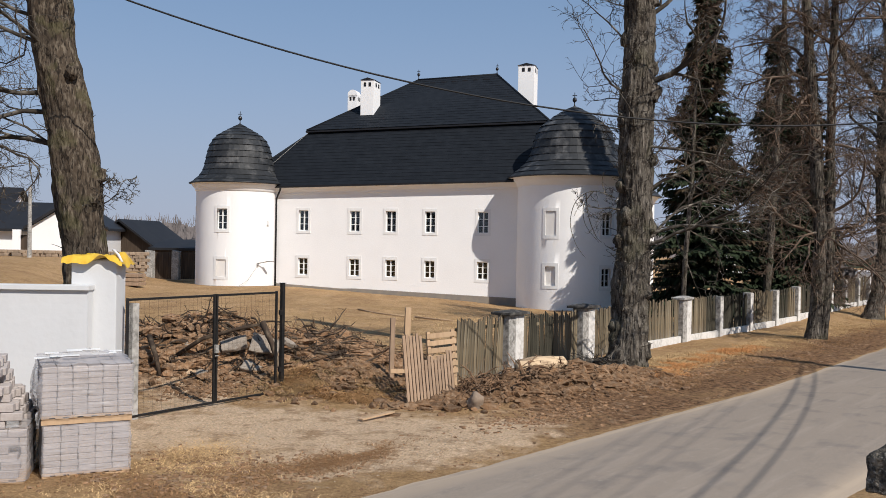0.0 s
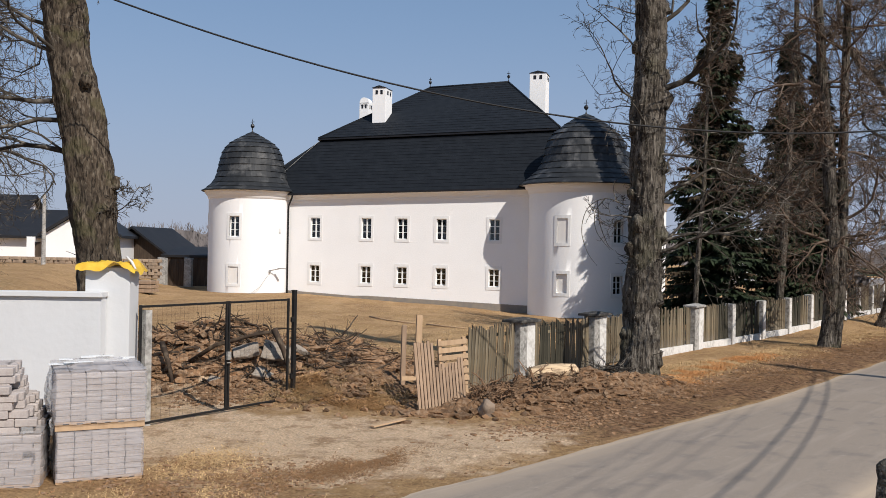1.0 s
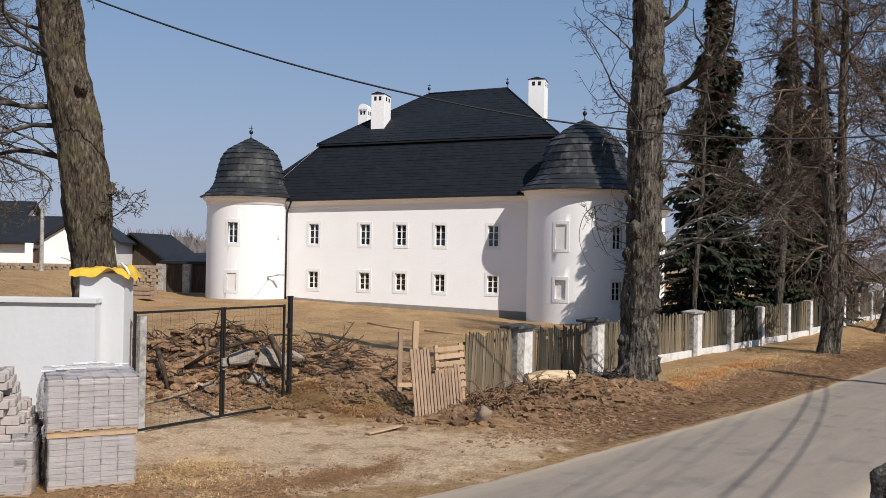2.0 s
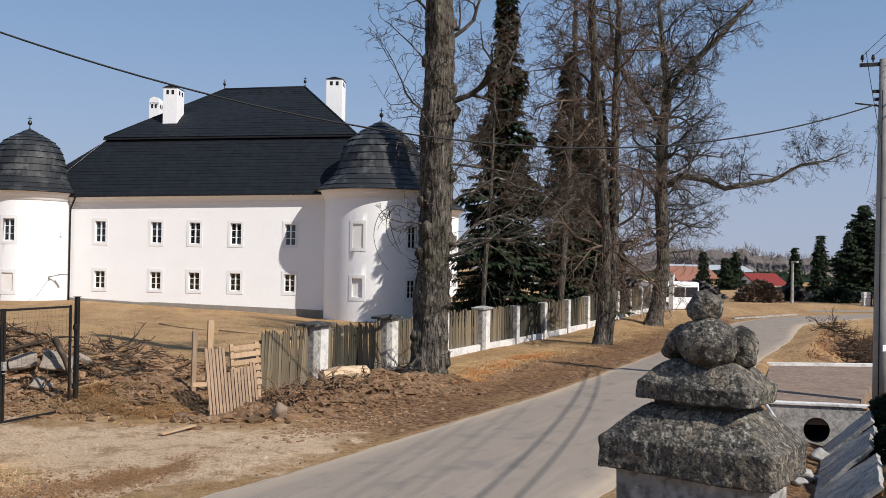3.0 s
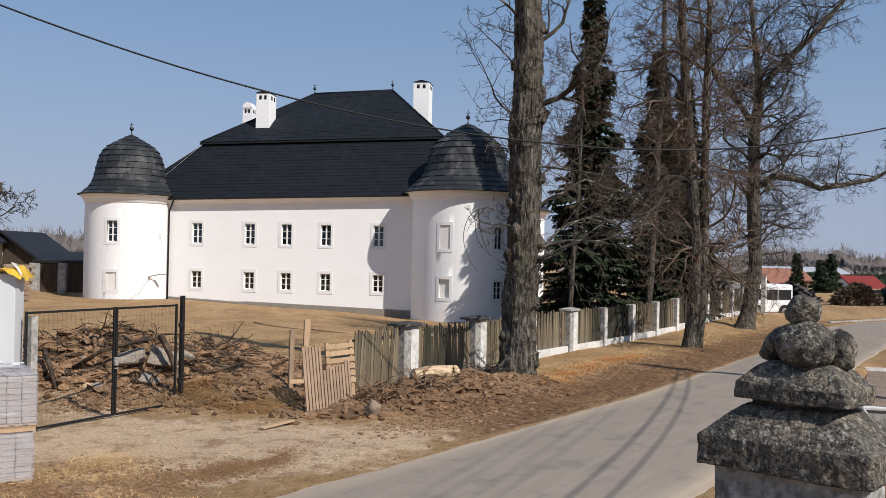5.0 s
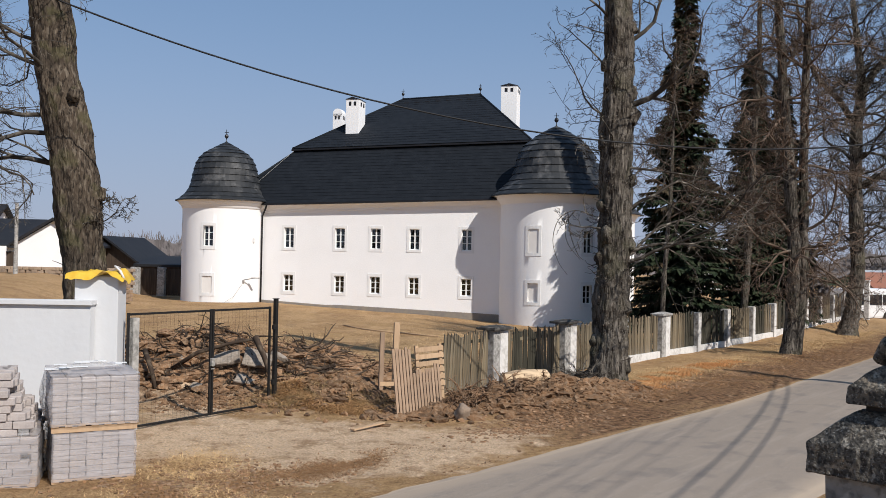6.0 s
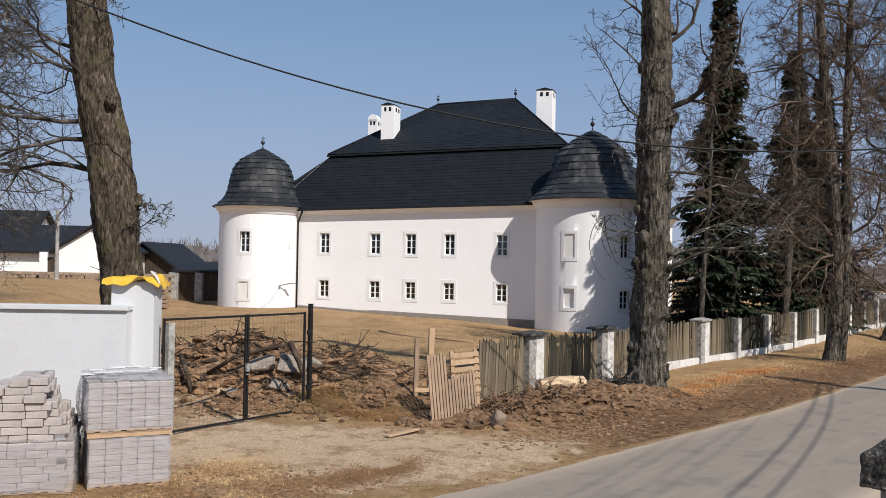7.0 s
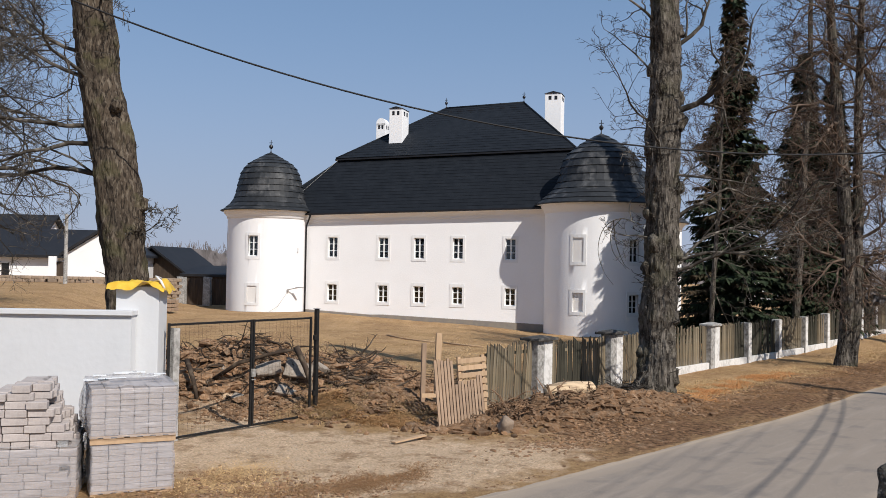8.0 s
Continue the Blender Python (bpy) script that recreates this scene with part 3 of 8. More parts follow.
dust.data.foreach_set("value", [1.0 - min(1.0, min(j, RC - j) / 2.6) for i in range(RN + 1) for j in range(RC + 1)])
cv = []
for i in range(41):
    x = -10 + i * 3.0
    yc = 58.0
    for k, w in enumerate((-2.3, -1.2, 0, 1.2, 2.3)):
        cv.append((x, yc + w, 0.06 - 0.02 * abs(w)))
CX0 = 11
cf = [(i * 5 + j, i * 5 + j + 1, i * 5 + j + 6, i * 5 + j + 5) for i in range(CX0, 19) for j in range(4)]
tagged(mesh_ob("road_2", cv, cf, M_ASPHALT), "grey asphalt cross road at the lane's end", "road", kind="structure")


# ---- the white manor house ----
HOUSE = pose(-6.86, 56.78, 0, 0, 0, -15.58)
HOUSE_INV = HOUSE.inverted()
house = thing("manor_house", "white plastered two-storey manor house with corner towers and dark slate roof", "house", HOUSE)


def wall_grid(bm, xs, zs, holes, place, top=None, reveal=0.0, inward=None):
    """A wall surface over breaks xs and zs, with holes (x0, x1, z0, z1) and their reveals."""
    vs = {}

    def v(i, k):
        if (i, k) not in vs:
            z = zs[k]
            if top and k == len(zs) - 1:
                z = top(xs[i])
            vs[i, k] = bm.verts.new(place(xs[i], z, 0.0))
        return vs[i, k]

    for i in range(len(xs) - 1):
        for k in range(len(zs) - 1):
            mx, mz = (xs[i] + xs[i + 1]) / 2, (zs[k] + zs[k + 1]) / 2
            if any(a < mx < b and c < mz < d for a, b, c, d in holes):
                continue
            bm.faces.new((v(i, k), v(i + 1, k), v(i + 1, k + 1), v(i, k + 1)))
    for a, b, c, d in holes:
        ring = [(a, c), (b, c), (b, d), (a, d)]
        o = [bm.verts.new(place(x, z, 0.0)) for x, z in ring]
        n = [bm.verts.new(place(x, z, reveal)) for x, z in ring]
        for q in range(4):
            bm.faces.new((o[q], o[(q + 1) % 4], n[(q + 1) % 4], n[q]))


def breaks(lo, hi, cuts, step):
    out = sorted({lo, hi, *cuts})
    full = []
    for a, b in zip(out, out[1:]):
        n = max(1, math.ceil((b - a) / step))
        full += [a + (b - a) * q / n for q in range(n)]
    return full + [hi]


OPEN_W, OPEN_HU, OPEN_HL = 0.62, 1.24, 1.02


def window(x, z, place, h, blind=False, surround_w=0.92, surround_h=None, glazed=True):
    """Surround (the window), with its sash and panes as parts, on a wall given by place(x, z, depth)."""
    sh = surround_h or h + 0.36
    bm = bmesh.new()
    hw, ow = surround_w / 2, OPEN_W / 2 + 0.002
    top, bot = z + sh / 2, z - sh / 2
    for a, b, c, d in ((-hw, hw, z + h / 2, top), (-hw, hw, bot, z - h / 2), (-hw, -ow, z - h / 2, z + h / 2), (ow, hw, z - h / 2, z + h / 2)):
        n = 4 if b - a > 0.5 else 1
        for q in range(n):
            p, r = a + (b - a) * q / n, a + (b - a) * (q + 1) / n
            f = [bm.verts.new(place(x + u, w, -0.022)) for u, w in ((p, c), (r, c), (r, d), (p, d))]
            k = [bm.verts.new(place(x + u, w, 0.03)) for u, w in ((p, c), (r, c), (r, d), (p, d))]
            bm.faces.new(f)
            for e in range(4):
                bm.faces.new((f[e], f[(e + 1) % 4], k[(e + 1) % 4], k[e]))
    w = part("window", bm, M_SURROUND, house, "boarded blind window in a pale grey surround" if blind else "small six-pane window in a pale grey surround")

    def slab(name, m, a, b, c, d, d0, d1, label=""):
        bb = bmesh.new()
        f = [bb.verts.new(place(x + u, q, d0)) for u, q in ((a, c), (b, c), (b, d), (a, d))]
        k = [bb.verts.new(place(x + u, q, d1)) for u, q in ((a, c), (b, c), (b, d), (a, d))]
        bb.faces.new(f)
        bb.faces.new(k[::-1])
        for e in range(4):
            bb.faces.new((f[e], f[(e + 1) % 4], k[(e + 1) % 4], k[e]))
        return part(name, bb, m, w, label)

    o = OPEN_W / 2
    z0, z1 = z - h / 2, z + h / 2
    if blind:
        slab("board", M_SHUTTER, -o - 0.0, o, z0, z1, 0.03 if blind == 1 else 0.1, 0.19)
        return w
    fr = 0.045
    dd, de = 0.13, 0.18
    slab("frame", M_WHITE, -o, -o + fr, z0, z1, dd, de)
    slab("frame", M_WHITE, o - fr, o, z0, z1, dd, de)
    slab("frame", M_WHITE, -o + fr, o - fr, z0, z0 + fr, dd, de)
    slab("frame", M_WHITE, -o + fr, o - fr, z1 - fr, z1, dd, de)
    slab("mullion", M_WHITE, -0.04, 0.04, z0 + fr, z1 - fr, dd - 0.004, de)
    for k in (1, 2):
        zz = z0 + (z1 - z0) * k / 3
        slab("glazing_bar", M_WHITE, -o + fr, -0.04, zz - 0.016, zz + 0.016, dd + 0.01, de)
        slab("glazing_bar", M_WHITE, 0.04, o - fr, zz - 0.016, zz + 0.016, dd + 0.01, de)
    for a, b in ((-o + fr, -0.04), (0.04, o - fr)):
        slab("pane", M_GLASS, a, b, z0 + fr, z1 - fr, dd + 0.03, dd + 0.034).visible_shadow = False
    return w


SL, SR, DEPTH = -4.39, 16.3, 20.0
WIN_X = (0.0, 3.3, 5.57, 7.98, 11.16)


def eave_z(s):
    return 6.50 + 0.0275 * (s + 1.5)


def base_z(s):
    return 0.38 - 0.048 * (s + 1.0)


# south front, with its ten openings
holes = [(x - OPEN_W / 2, x + OPEN_W / 2, z - h / 2, z + h / 2) for x in WIN_X for z, h in ((4.44, OPEN_HU), (1.65, OPEN_HL))]
front = lambda x, z, d: Vector((x, d, z))
bm = bmesh.new()
wall_grid(bm, breaks(SL, SR, [c for h in holes for c in h[:2]], 0.8), breaks(-1.0, 6.5, [c for h in holes for c in h[2:]], 0.8), holes, front, eave_z, 0.19)
bmesh.ops.remove_doubles(bm, verts=bm.verts, dist=0.0005)
part("wall", bm, M_PLASTER, house)
# inner face, back and sides close the body
bm = bmesh.new()
for a, b in (((SL, DEPTH), (SR, DEPTH)), ((SR, 0.0), (SR, DEPTH)), ((SL, 0.0), (SL, DEPTH))):
    f = [bm.verts.new((a[0], a[1], -1.0)), bm.verts.new((b[0], b[1], -1.0)), bm.verts.new((b[0], b[1], eave_z(b[0]))), bm.verts.new((a[0], a[1], eave_z(a[0])))]
    bm.faces.new(f)
part("wall", bm, M_PLASTER, house)
# dark inner partition and floors, added behind the windows so the rooms look unlit
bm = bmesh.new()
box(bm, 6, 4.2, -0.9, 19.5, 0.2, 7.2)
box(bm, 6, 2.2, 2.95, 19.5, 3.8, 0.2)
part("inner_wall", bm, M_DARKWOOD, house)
# plinth
bm = bmesh.new()
n = 24
ring = []
for q in range(n + 1):
    s = SL + (SR - SL) * q / n
    ring.append([bm.verts.new((s, y, z)) for y, z in ((-0.06, -1.2), (-0.06, base_z(s) + 0.14 + 0.02 * s * (s > 3)), (0.02, base_z(s) + 0.17 + 0.02 * s * (s > 3)))])
for a, b in zip(ring, ring[1:]):
    for k in range(2):
        bm.faces.new((a[k], b[k], b[k + 1], a[k + 1]))
part("plinth", bm, M_PLINTH, house, "rough grey plinth strip")
# cornice under the eaves: a cove of three steps
bm = bmesh.new()
prof = [(0.0, -0.52), (-0.05, -0.5), (-0.06, -0.38), (-0.12, -0.3), (-0.2, -0.2), (-0.3, -0.12), (-0.31, -0.03), (0.0, -0.02)]
ring = [[bm.verts.new((s, y, eave_z(s) + z)) for y, z in prof] for s in (SL, SR)]
for k in range(len(prof) - 1):
    bm.faces.new((ring[0][k], ring[1][k], ring[1][k + 1], ring[0][k + 1]))
part("cornice", bm, M_PLASTER, house, "moulded plaster cornice")
for x in WIN_X:
    window(x, 4.44, front, OPEN_HU, surround_h=1.56)
    window(x, 1.65, front, OPEN_HL, surround_h=1.38)

# roof: a steep lower slope, a small step, then the hipped upper slope, laid in courses
OVER, RUN = 0.42, 3.4


def roof_face(name, a, b, c, d, rows, label=""):
    """Courses from the eaves line a-b up to the line d-c, each a thin lapped strip."""
    a, b, c, d = (Vector(p) for p in (a, b, c, d))
    nrm = (b - a).cross(d - a).normalized()
    verts, faces = [], []
    for r in range(rows):
        t0, t1 = r / rows, min(1.0, (r + 1.12) / rows)
        l0, r0, l1, r1 = a.lerp(d, t0), b.lerp(c, t0), a.lerp(d, t1), b.lerp(c, t1)
        n = max(1, int((r0 - l0).length / 1.6))
        cuts = [0] + sorted(min(0.995, max(0.005, (q + random.uniform(-0.2, 0.2)) / n)) for q in range(1, n)) + [1]
        for u, w in zip(cuts, cuts[1:]):
            k = len(verts)
            lift = 0.018 + random.uniform(0, 0.008)
            verts += [l0.lerp(r0, u) + nrm * lift, l0.lerp(r0, w) + nrm * lift, l1.lerp(r1, w) + nrm * 0.006, l1.lerp(r1, u) + nrm * 0.006, l0.lerp(r0, u) - nrm * 0.01, l0.lerp(r0, w) - nrm * 0.01]
            faces += [(k, k + 1, k + 2, k + 3), (k + 4, k + 5, k + 1, k)]
    base = mesh_ob(name, [a, b, c, d], [(0, 1, 2, 3)], M_SLATE, house, label)
    tagged(mesh_ob("slate_coursing", verts, faces, M_SLATE, base), kind="stuff")
    return base


def brk(s):
    return 10.22 + 0.028 * (s + 1.0)


e0, e1 = SL - OVER, SR + OVER + 0.5
z0, z1 = eave_z(SL) - 0.02, eave_z(SR) - 0.02
b0, b1 = SL + RUN, SR - RUN + 1.35
yb0, yb1 = RUN, DEPTH - RUN
E = [(e0, -OVER, z0), (e1, -OVER, z1), (e1, DEPTH + OVER, z1), (e0, DEPTH + OVER, z0)]
B = [(b0, yb0, brk(b0)), (b1, yb0, brk(b1)), (b1, yb1, brk(b1)), (b0, yb1, brk(b0))]
U = [(x + dx * 0.22, y + dy * 0.22, z + 0.10) for (x, y, z), (dx, dy) in zip(B, ((-1, -1), (1, -1), (1, 1), (-1, 1)))]
R0, R1 = (4.3, 10.0, 14.62), (9.9, 10.0, 14.86)
for q in range(4):
    roof_face("roof", E[q], E[(q + 1) % 4], B[(q + 1) % 4], B[q], 17, "steep lower slope of dark slate courses")
roof_face("roof", U[0], U[1], R1, R0, 20, "upper slope of dark slate courses")
roof_face("roof", U[2], U[3], R0, R1, 20)
roof_face("roof", U[1], U[2], R1, R1, 20)
roof_face("roof", U[3], U[0], R0, R0, 20)
# the step's dark strip also draws the shadow line under the upper slope
for q in range(4):
    for ring, drop, w, name in ((U, 0.09, 0.16, "roof_step_shadow"), (E, 0.04, 0.14, "gutter")):
        bm = bmesh.new()
        beam(bm, Vector(ring[q]) - Vector((0, 0, drop)), Vector(ring[(q + 1) % 4]) - Vector((0, 0, drop)), w, 0.1)
        part(name, bm, M_ZINC, house, "dark metal " + name.replace("_", " "))
for p, q, r in [(E[k], B[k], 0.07) for k in range(4)] + [(U[k], R0 if k in (0, 3) else R1, 0.08) for k in range(4)] + [(R0, R1, 0.09)]:
    tb = Tubes()
    tb.add([p, q], [r, r], 6)
    tb.build("ridge_cap", M_SLATE, house)
for q in range(7):
    t = (q + 0.6) / 7.4
    p = Vector(R0).lerp(Vector(R1), t)
    part("roof_vent", box_bm(p.x, p.y - 0.62, p.z - 0.43, 0.36, 0.2, 0.09, 0.02), M_ZINC, house)


def finial(x, y, z, big=1.0):
    bm = lathe(bmesh.new(), [(0.06 * big, 0), (0.05 * big, 0.12 * big), (0.025 * big, 0.2 * big), (0.025 * big, 0.3 * big), (0.1 * big, 0.36 * big), (0.13 * big, 0.45 * big), (0.1 * big, 0.54 * big), (0.02 * big, 0.6 * big), (0.02 * big, 0.85 * big), (0.0001, 0.9 * big)], 10, (x, y, z))
    box(bm, x, y, z + 0.68 * big, 0.26 * big, 0.03, 0.035)
    part("finial", bm, M_ZINC, house, "dark metal ball finial")


finial(*R0, 0.85)
finial(*R1, 0.85)

# lightning wires run down the hips
for q in (0, 1):
    tb = Tubes()
    e, b = Vector(E[q]), Vector(B[q])
    tb.add([e.lerp(b, t) + Vector((1.3 * (1 if q == 0 else -1) * (1 - t), -0.12, 0.1)) for t in (0, 0.5, 1)], [0.012] * 3, 4)
    tb.build("lightning_wire", M_CONCRETE, house, "thin pale lightning wire")


def chimney(x, y, z, w, d, h, arched=False):
    bm = bmesh.new()
    box(bm, x, y, z, w, d, h, 0.02)
    if arched:
        r = bmesh.ops.create_cone(bm, cap_ends=True, segments=16, radius1=w / 2, radius2=w / 2, depth=d)
        bmesh.ops.transform(bm, matrix=pose(x, y, z + h, 90), verts=r["verts"])
    c = part("chimney", bm, M_PLASTER, house, "white plastered chimney")
    # flue holes are dark boxes, their unlit inside put into the colour
    k = 2
    for q in range(k):
        cx = x + (q - 0.5) * w * 0.36
        part("flue_opening", box_bm(cx, y - d / 2 - 0.002, z + h - 0.42, w * 0.17, 0.03, 0.26), M_ZINC, c)
        part("flue_opening", box_bm(x + w / 2 + 0.002, y + (q - 0.5) * d * 0.4, z + h - 0.42, 0.03, d * 0.17, 0.26), M_ZINC, c)
    if not arched:
        bm = bmesh.new()
        vs = [bm.verts.new((x + a * (w / 2 + 0.05), y + b * (d / 2 + 0.05), z + h)) for a, b in ((-1, -1), (1, -1), (1, 1), (-1, 1))]
        t = [bm.verts.new((x, y + b * (d / 2 + 0.05), z + h + 0.16)) for b in (-1, 1)]
        for f in ((vs[0], vs[1], t[0]), (vs[2], vs[3], t[1]), (vs[1], vs[2], t[1], t[0]), (vs[3], vs[0], t[0], t[1]), tuple(vs[::-1])):
            bm.faces.new(f)
        part("chimney_cap", bm, M_ZINC, c, "dark metal chimney cap")


chimney(2.26, 5.6, 10.6, 0.92, 1.35, 3.2)
chimney(-0.25, 9.4, 10.2, 0.7, 0.8, 3.35, True)
chimney(12.0, 10.3, 10.6, 1.12, 1.5, 4.75)


# corner towers
def tower(cx, cy, r, dome, zb, z_e, wins, r_e):
    place = lambda a, z, d: Vector((cx + (r - d) * math.sin(a), cy - (r - d) * math.cos(a), z))
    hs = []
    for a, z, h, blind in wins:
        o = OPEN_W / 2 / r
        hs.append((a - o, a + o, z - h / 2, z + h / 2))
    bm = bmesh.new()
    wall_grid(bm, breaks(-math.pi, math.pi, [c for h in hs for c in h[:2]], 0.09), breaks(-1.0, z_e, [c for h in hs for c in h[2:]], 0.9), hs, place, None, 0.19)
    bmesh.ops.remove_doubles(bm, verts=bm.verts, dist=0.0005)
    t = part("tower", bm, M_PLASTER, house, "round white plastered corner tower", True)
    for f in t.data.polygons:
        f.use_smooth = abs(f.normal.z) < 0.2 and f.area > 0.1
    # dark core added so the tower windows look unlit
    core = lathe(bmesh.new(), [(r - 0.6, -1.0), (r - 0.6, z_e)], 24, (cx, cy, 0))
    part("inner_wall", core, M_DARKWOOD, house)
    bm = lathe(bmesh.new(), [(r + 0.001, z_e - 0.5), (r + 0.05, z_e - 0.48), (r + 0.06, z_e - 0.36), (r + 0.14, z_e - 0.26), (r + 0.24, z_e - 0.16), (r + 0.26, z_e - 0.04), (r_e - 0.05, z_e - 0.02)], 64, (cx, cy, 0))
    part("cornice", bm, M_PLASTER, house, "moulded plaster cornice", True)
    part("plinth", lathe(bmesh.new(), [(r + 0.05, -1.2), (r + 0.05, zb), (r, zb + 0.02)], 64, (cx, cy, 0)), M_PLINTH, house, "", True)
    # the bell roof is shingled in lapped courses
    verts, faces = [], []
    rings = []
    total = 0.0
    for (ra, za), (rb, zb_) in zip(dome, dome[1:]):
        total += math.hypot(rb - ra, zb_ - za)
    courses = 13

    def at(s):
        s *= total
        for (ra, za), (rb, zb_) in zip(dome, dome[1:]):
            l = math.hypot(rb - ra, zb_ - za)
            if s <= l + 1e-6:
                return ra + (rb - ra) * s / l, za + (zb_ - za) * s / l
            s -= l
        return dome[-1]

    for c in range(courses):
        ra, za = at(c / courses)
        rb, zb_ = at(min(1.0, (c + 1.1) / courses))
        n = max(10, int(30 * ra / dome[0][0]))
        off = random.random()
        for k in range(n):
            a0, a1 = 2 * math.pi * (k + off) / n, 2 * math.pi * (k + 1 + off) / n
            am = (a0 + a1) / 2
            i = len(verts)
            lift = 0.05 + random.uniform(0, 0.025)
            for rr, zz, aa in ((ra + lift, za, a0), (ra + lift, za, am), (ra + lift, za, a1), (rb + 0.004, zb_, a1), (rb + 0.004, zb_, am), (rb + 0.004, zb_, a0), (ra - 0.02, za - 0.005, a0), (ra - 0.02, za - 0.005, am), (ra - 0.02, za - 0.005, a1)):
                verts.append((cx + rr * math.cos(aa), cy + rr * math.sin(aa), z_e + zz))
            faces += [(i, i + 1, i + 4, i + 5), (i + 1, i + 2, i + 3, i + 4), (i + 6, i + 7, i + 1, i), (i + 7, i + 8, i + 2, i + 1)]
    base = part("tower_roof", lathe(bmesh.new(), [(max(0.01, a - 0.03), z_e + b) for a, b in dome], 40, (cx, cy, 0)), M_SHINGLE, house, "bell-shaped tower roof of weathered dark shingles", True)
    tagged(mesh_ob("shingle_coursing", verts, faces, M_SHINGLE, base), kind="stuff")
    part("gutter", lathe(bmesh.new(), [(r_e - 0.3, -0.02), (r_e + 0.03, -0.03), (r_e + 0.04, 0.04), (r_e - 0.02, 0.05)], 64, (cx, cy, z_e)), M_ZINC, house, "", True)
    finial(cx, cy, z_e + dome[-1][1] - 0.1, 1.0)
    for a, z, h, blind in wins:
        window(a * r, z, lambda x, zz, d: place(x / r, zz, d), h, blind, surround_w=0.94, surround_h=h + 0.36)
    return place


def dome_curve(re, h, shape):
    return [(max(0.03, re * a), h * b) for a, b in shape]


BELL = [(1.0, 0), (0.91, 0.07), (0.79, 0.16), (0.71, 0.23), (0.665, 0.31), (0.635, 0.4), (0.615, 0.5), (0.59, 0.6), (0.53, 0.69), (0.42, 0.78), (0.3, 0.86), (0.15, 0.94), (0.01, 1.0)]
BELL_W = [(1.0, 0), (0.91, 0.05), (0.83, 0.1), (0.75, 0.19), (0.705, 0.29), (0.68, 0.39), (0.655, 0.49), (0.63, 0.58), (0.58, 0.68), (0.49, 0.78), (0.31, 0.87), (0.15, 0.94), (0.01, 1.0)]
tw_e = tower(16.29, 0.25, 3.13, dome_curve(3.68, 4.15, BELL), -0.35, 6.98, [(-0.27, 4.4, 1.32, 1), (-0.27, 1.55, 1.04, 2), (0.74, 4.38, OPEN_HU, 0), (0.74, 1.5, OPEN_HL, 0), (1.6, 4.38, OPEN_HU, 0), (1.6, 1.5, OPEN_HL, 0)], 3.68)
tw_w = tower(-4.39, 0.13, 2.57, dome_curve(2.98, 3.78, BELL_W), 0.42, 6.62, [(0.08, 4.42, OPEN_HU, 0), (0.07, 1.5, OPEN_HL, 1), (-1.1, 4.42, OPEN_HU, 0)], 2.98)

tower(17.3, 19.75, 3.13, dome_curve(3.68, 4.15, BELL), -0.35, 6.98, [(1.2, 4.38, OPEN_HU, 0), (1.2, 1.5, OPEN_HL, 0)], 3.68)

# downpipe in the western corner, vent grille and wall lamp on the west tower
tb = Tubes()
tb.add([(-1.35, -0.42, 6.42), (-1.4, -0.4, 6.25), (-1.72, -0.16, 5.75), (-1.74, -0.14, 5.4), (-1.74, -0.14, 0.1)], [0.055] * 5, 8)
tb.build("downpipe", M_ZINC, house, "dark metal downpipe")
p = tw_w(1.2, 4.1, 0)
part("vent_grille", box_bm(p.x, p.y - 0.02, p.z, 0.2, 0.1, 0.26, 0.01), M_SURROUND, house)
lm = part("wall_lamp", box_bm(*(tw_w(0.93, 1.62, -0.05)), 0.1, 0.1, 0.2, 0.02), M_CONCRETE, house, "grey wall lamp on an arm")
tb = Tubes()
q0, q1 = tw_w(0.93, 1.8, -0.1), tw_w(1.08, 1.93, -0.6)
tb.add([q0, q1], [0.03, 0.03], 6)
tb.build("arm", M_CONCRETE, lm)
part("lamp_head", box_bm(q1.x + 0.05, q1.y, q1.z - 0.03, 0.5, 0.16, 0.06, 0.02), M_CONCRETE, lm)
tb = Tubes()
q2 = tw_w(0.9, 1.6, -0.1)
tb.add([q2, q2 + Vector((-0.35, -0.5, -0.8)), q2 + Vector((-1.0, -1.0, -1.35)), q2 + Vector((-2.1, -1.6, -1.5))], [0.012] * 4, 4)
tb.build("cable", M_CONCRETE, house, "loose pale cable hanging from the lamp")


# ---- fence along the lane ----
FA, FD = Vector((2.7, 24.3)), Vector((21.55, 25.4)).normalized()
FN = Vector((FD.y, -FD.x))
FTURN = math.degrees(math.atan2(FD.y, FD.x))


def fence_at(l, side=0.0):
    return FA + FD * l + FN * side


PILLARS = [-0.15, 3.53, 7.15, 10.25, 13.35, 16.4, 19.4, 22.2, 24.8, 27.2, 29.6, 32.0, 34.2]
BIG = {0: (0.9, 0.62), 1: (0.9, 0.6), 3: (0.78, 0.5)}


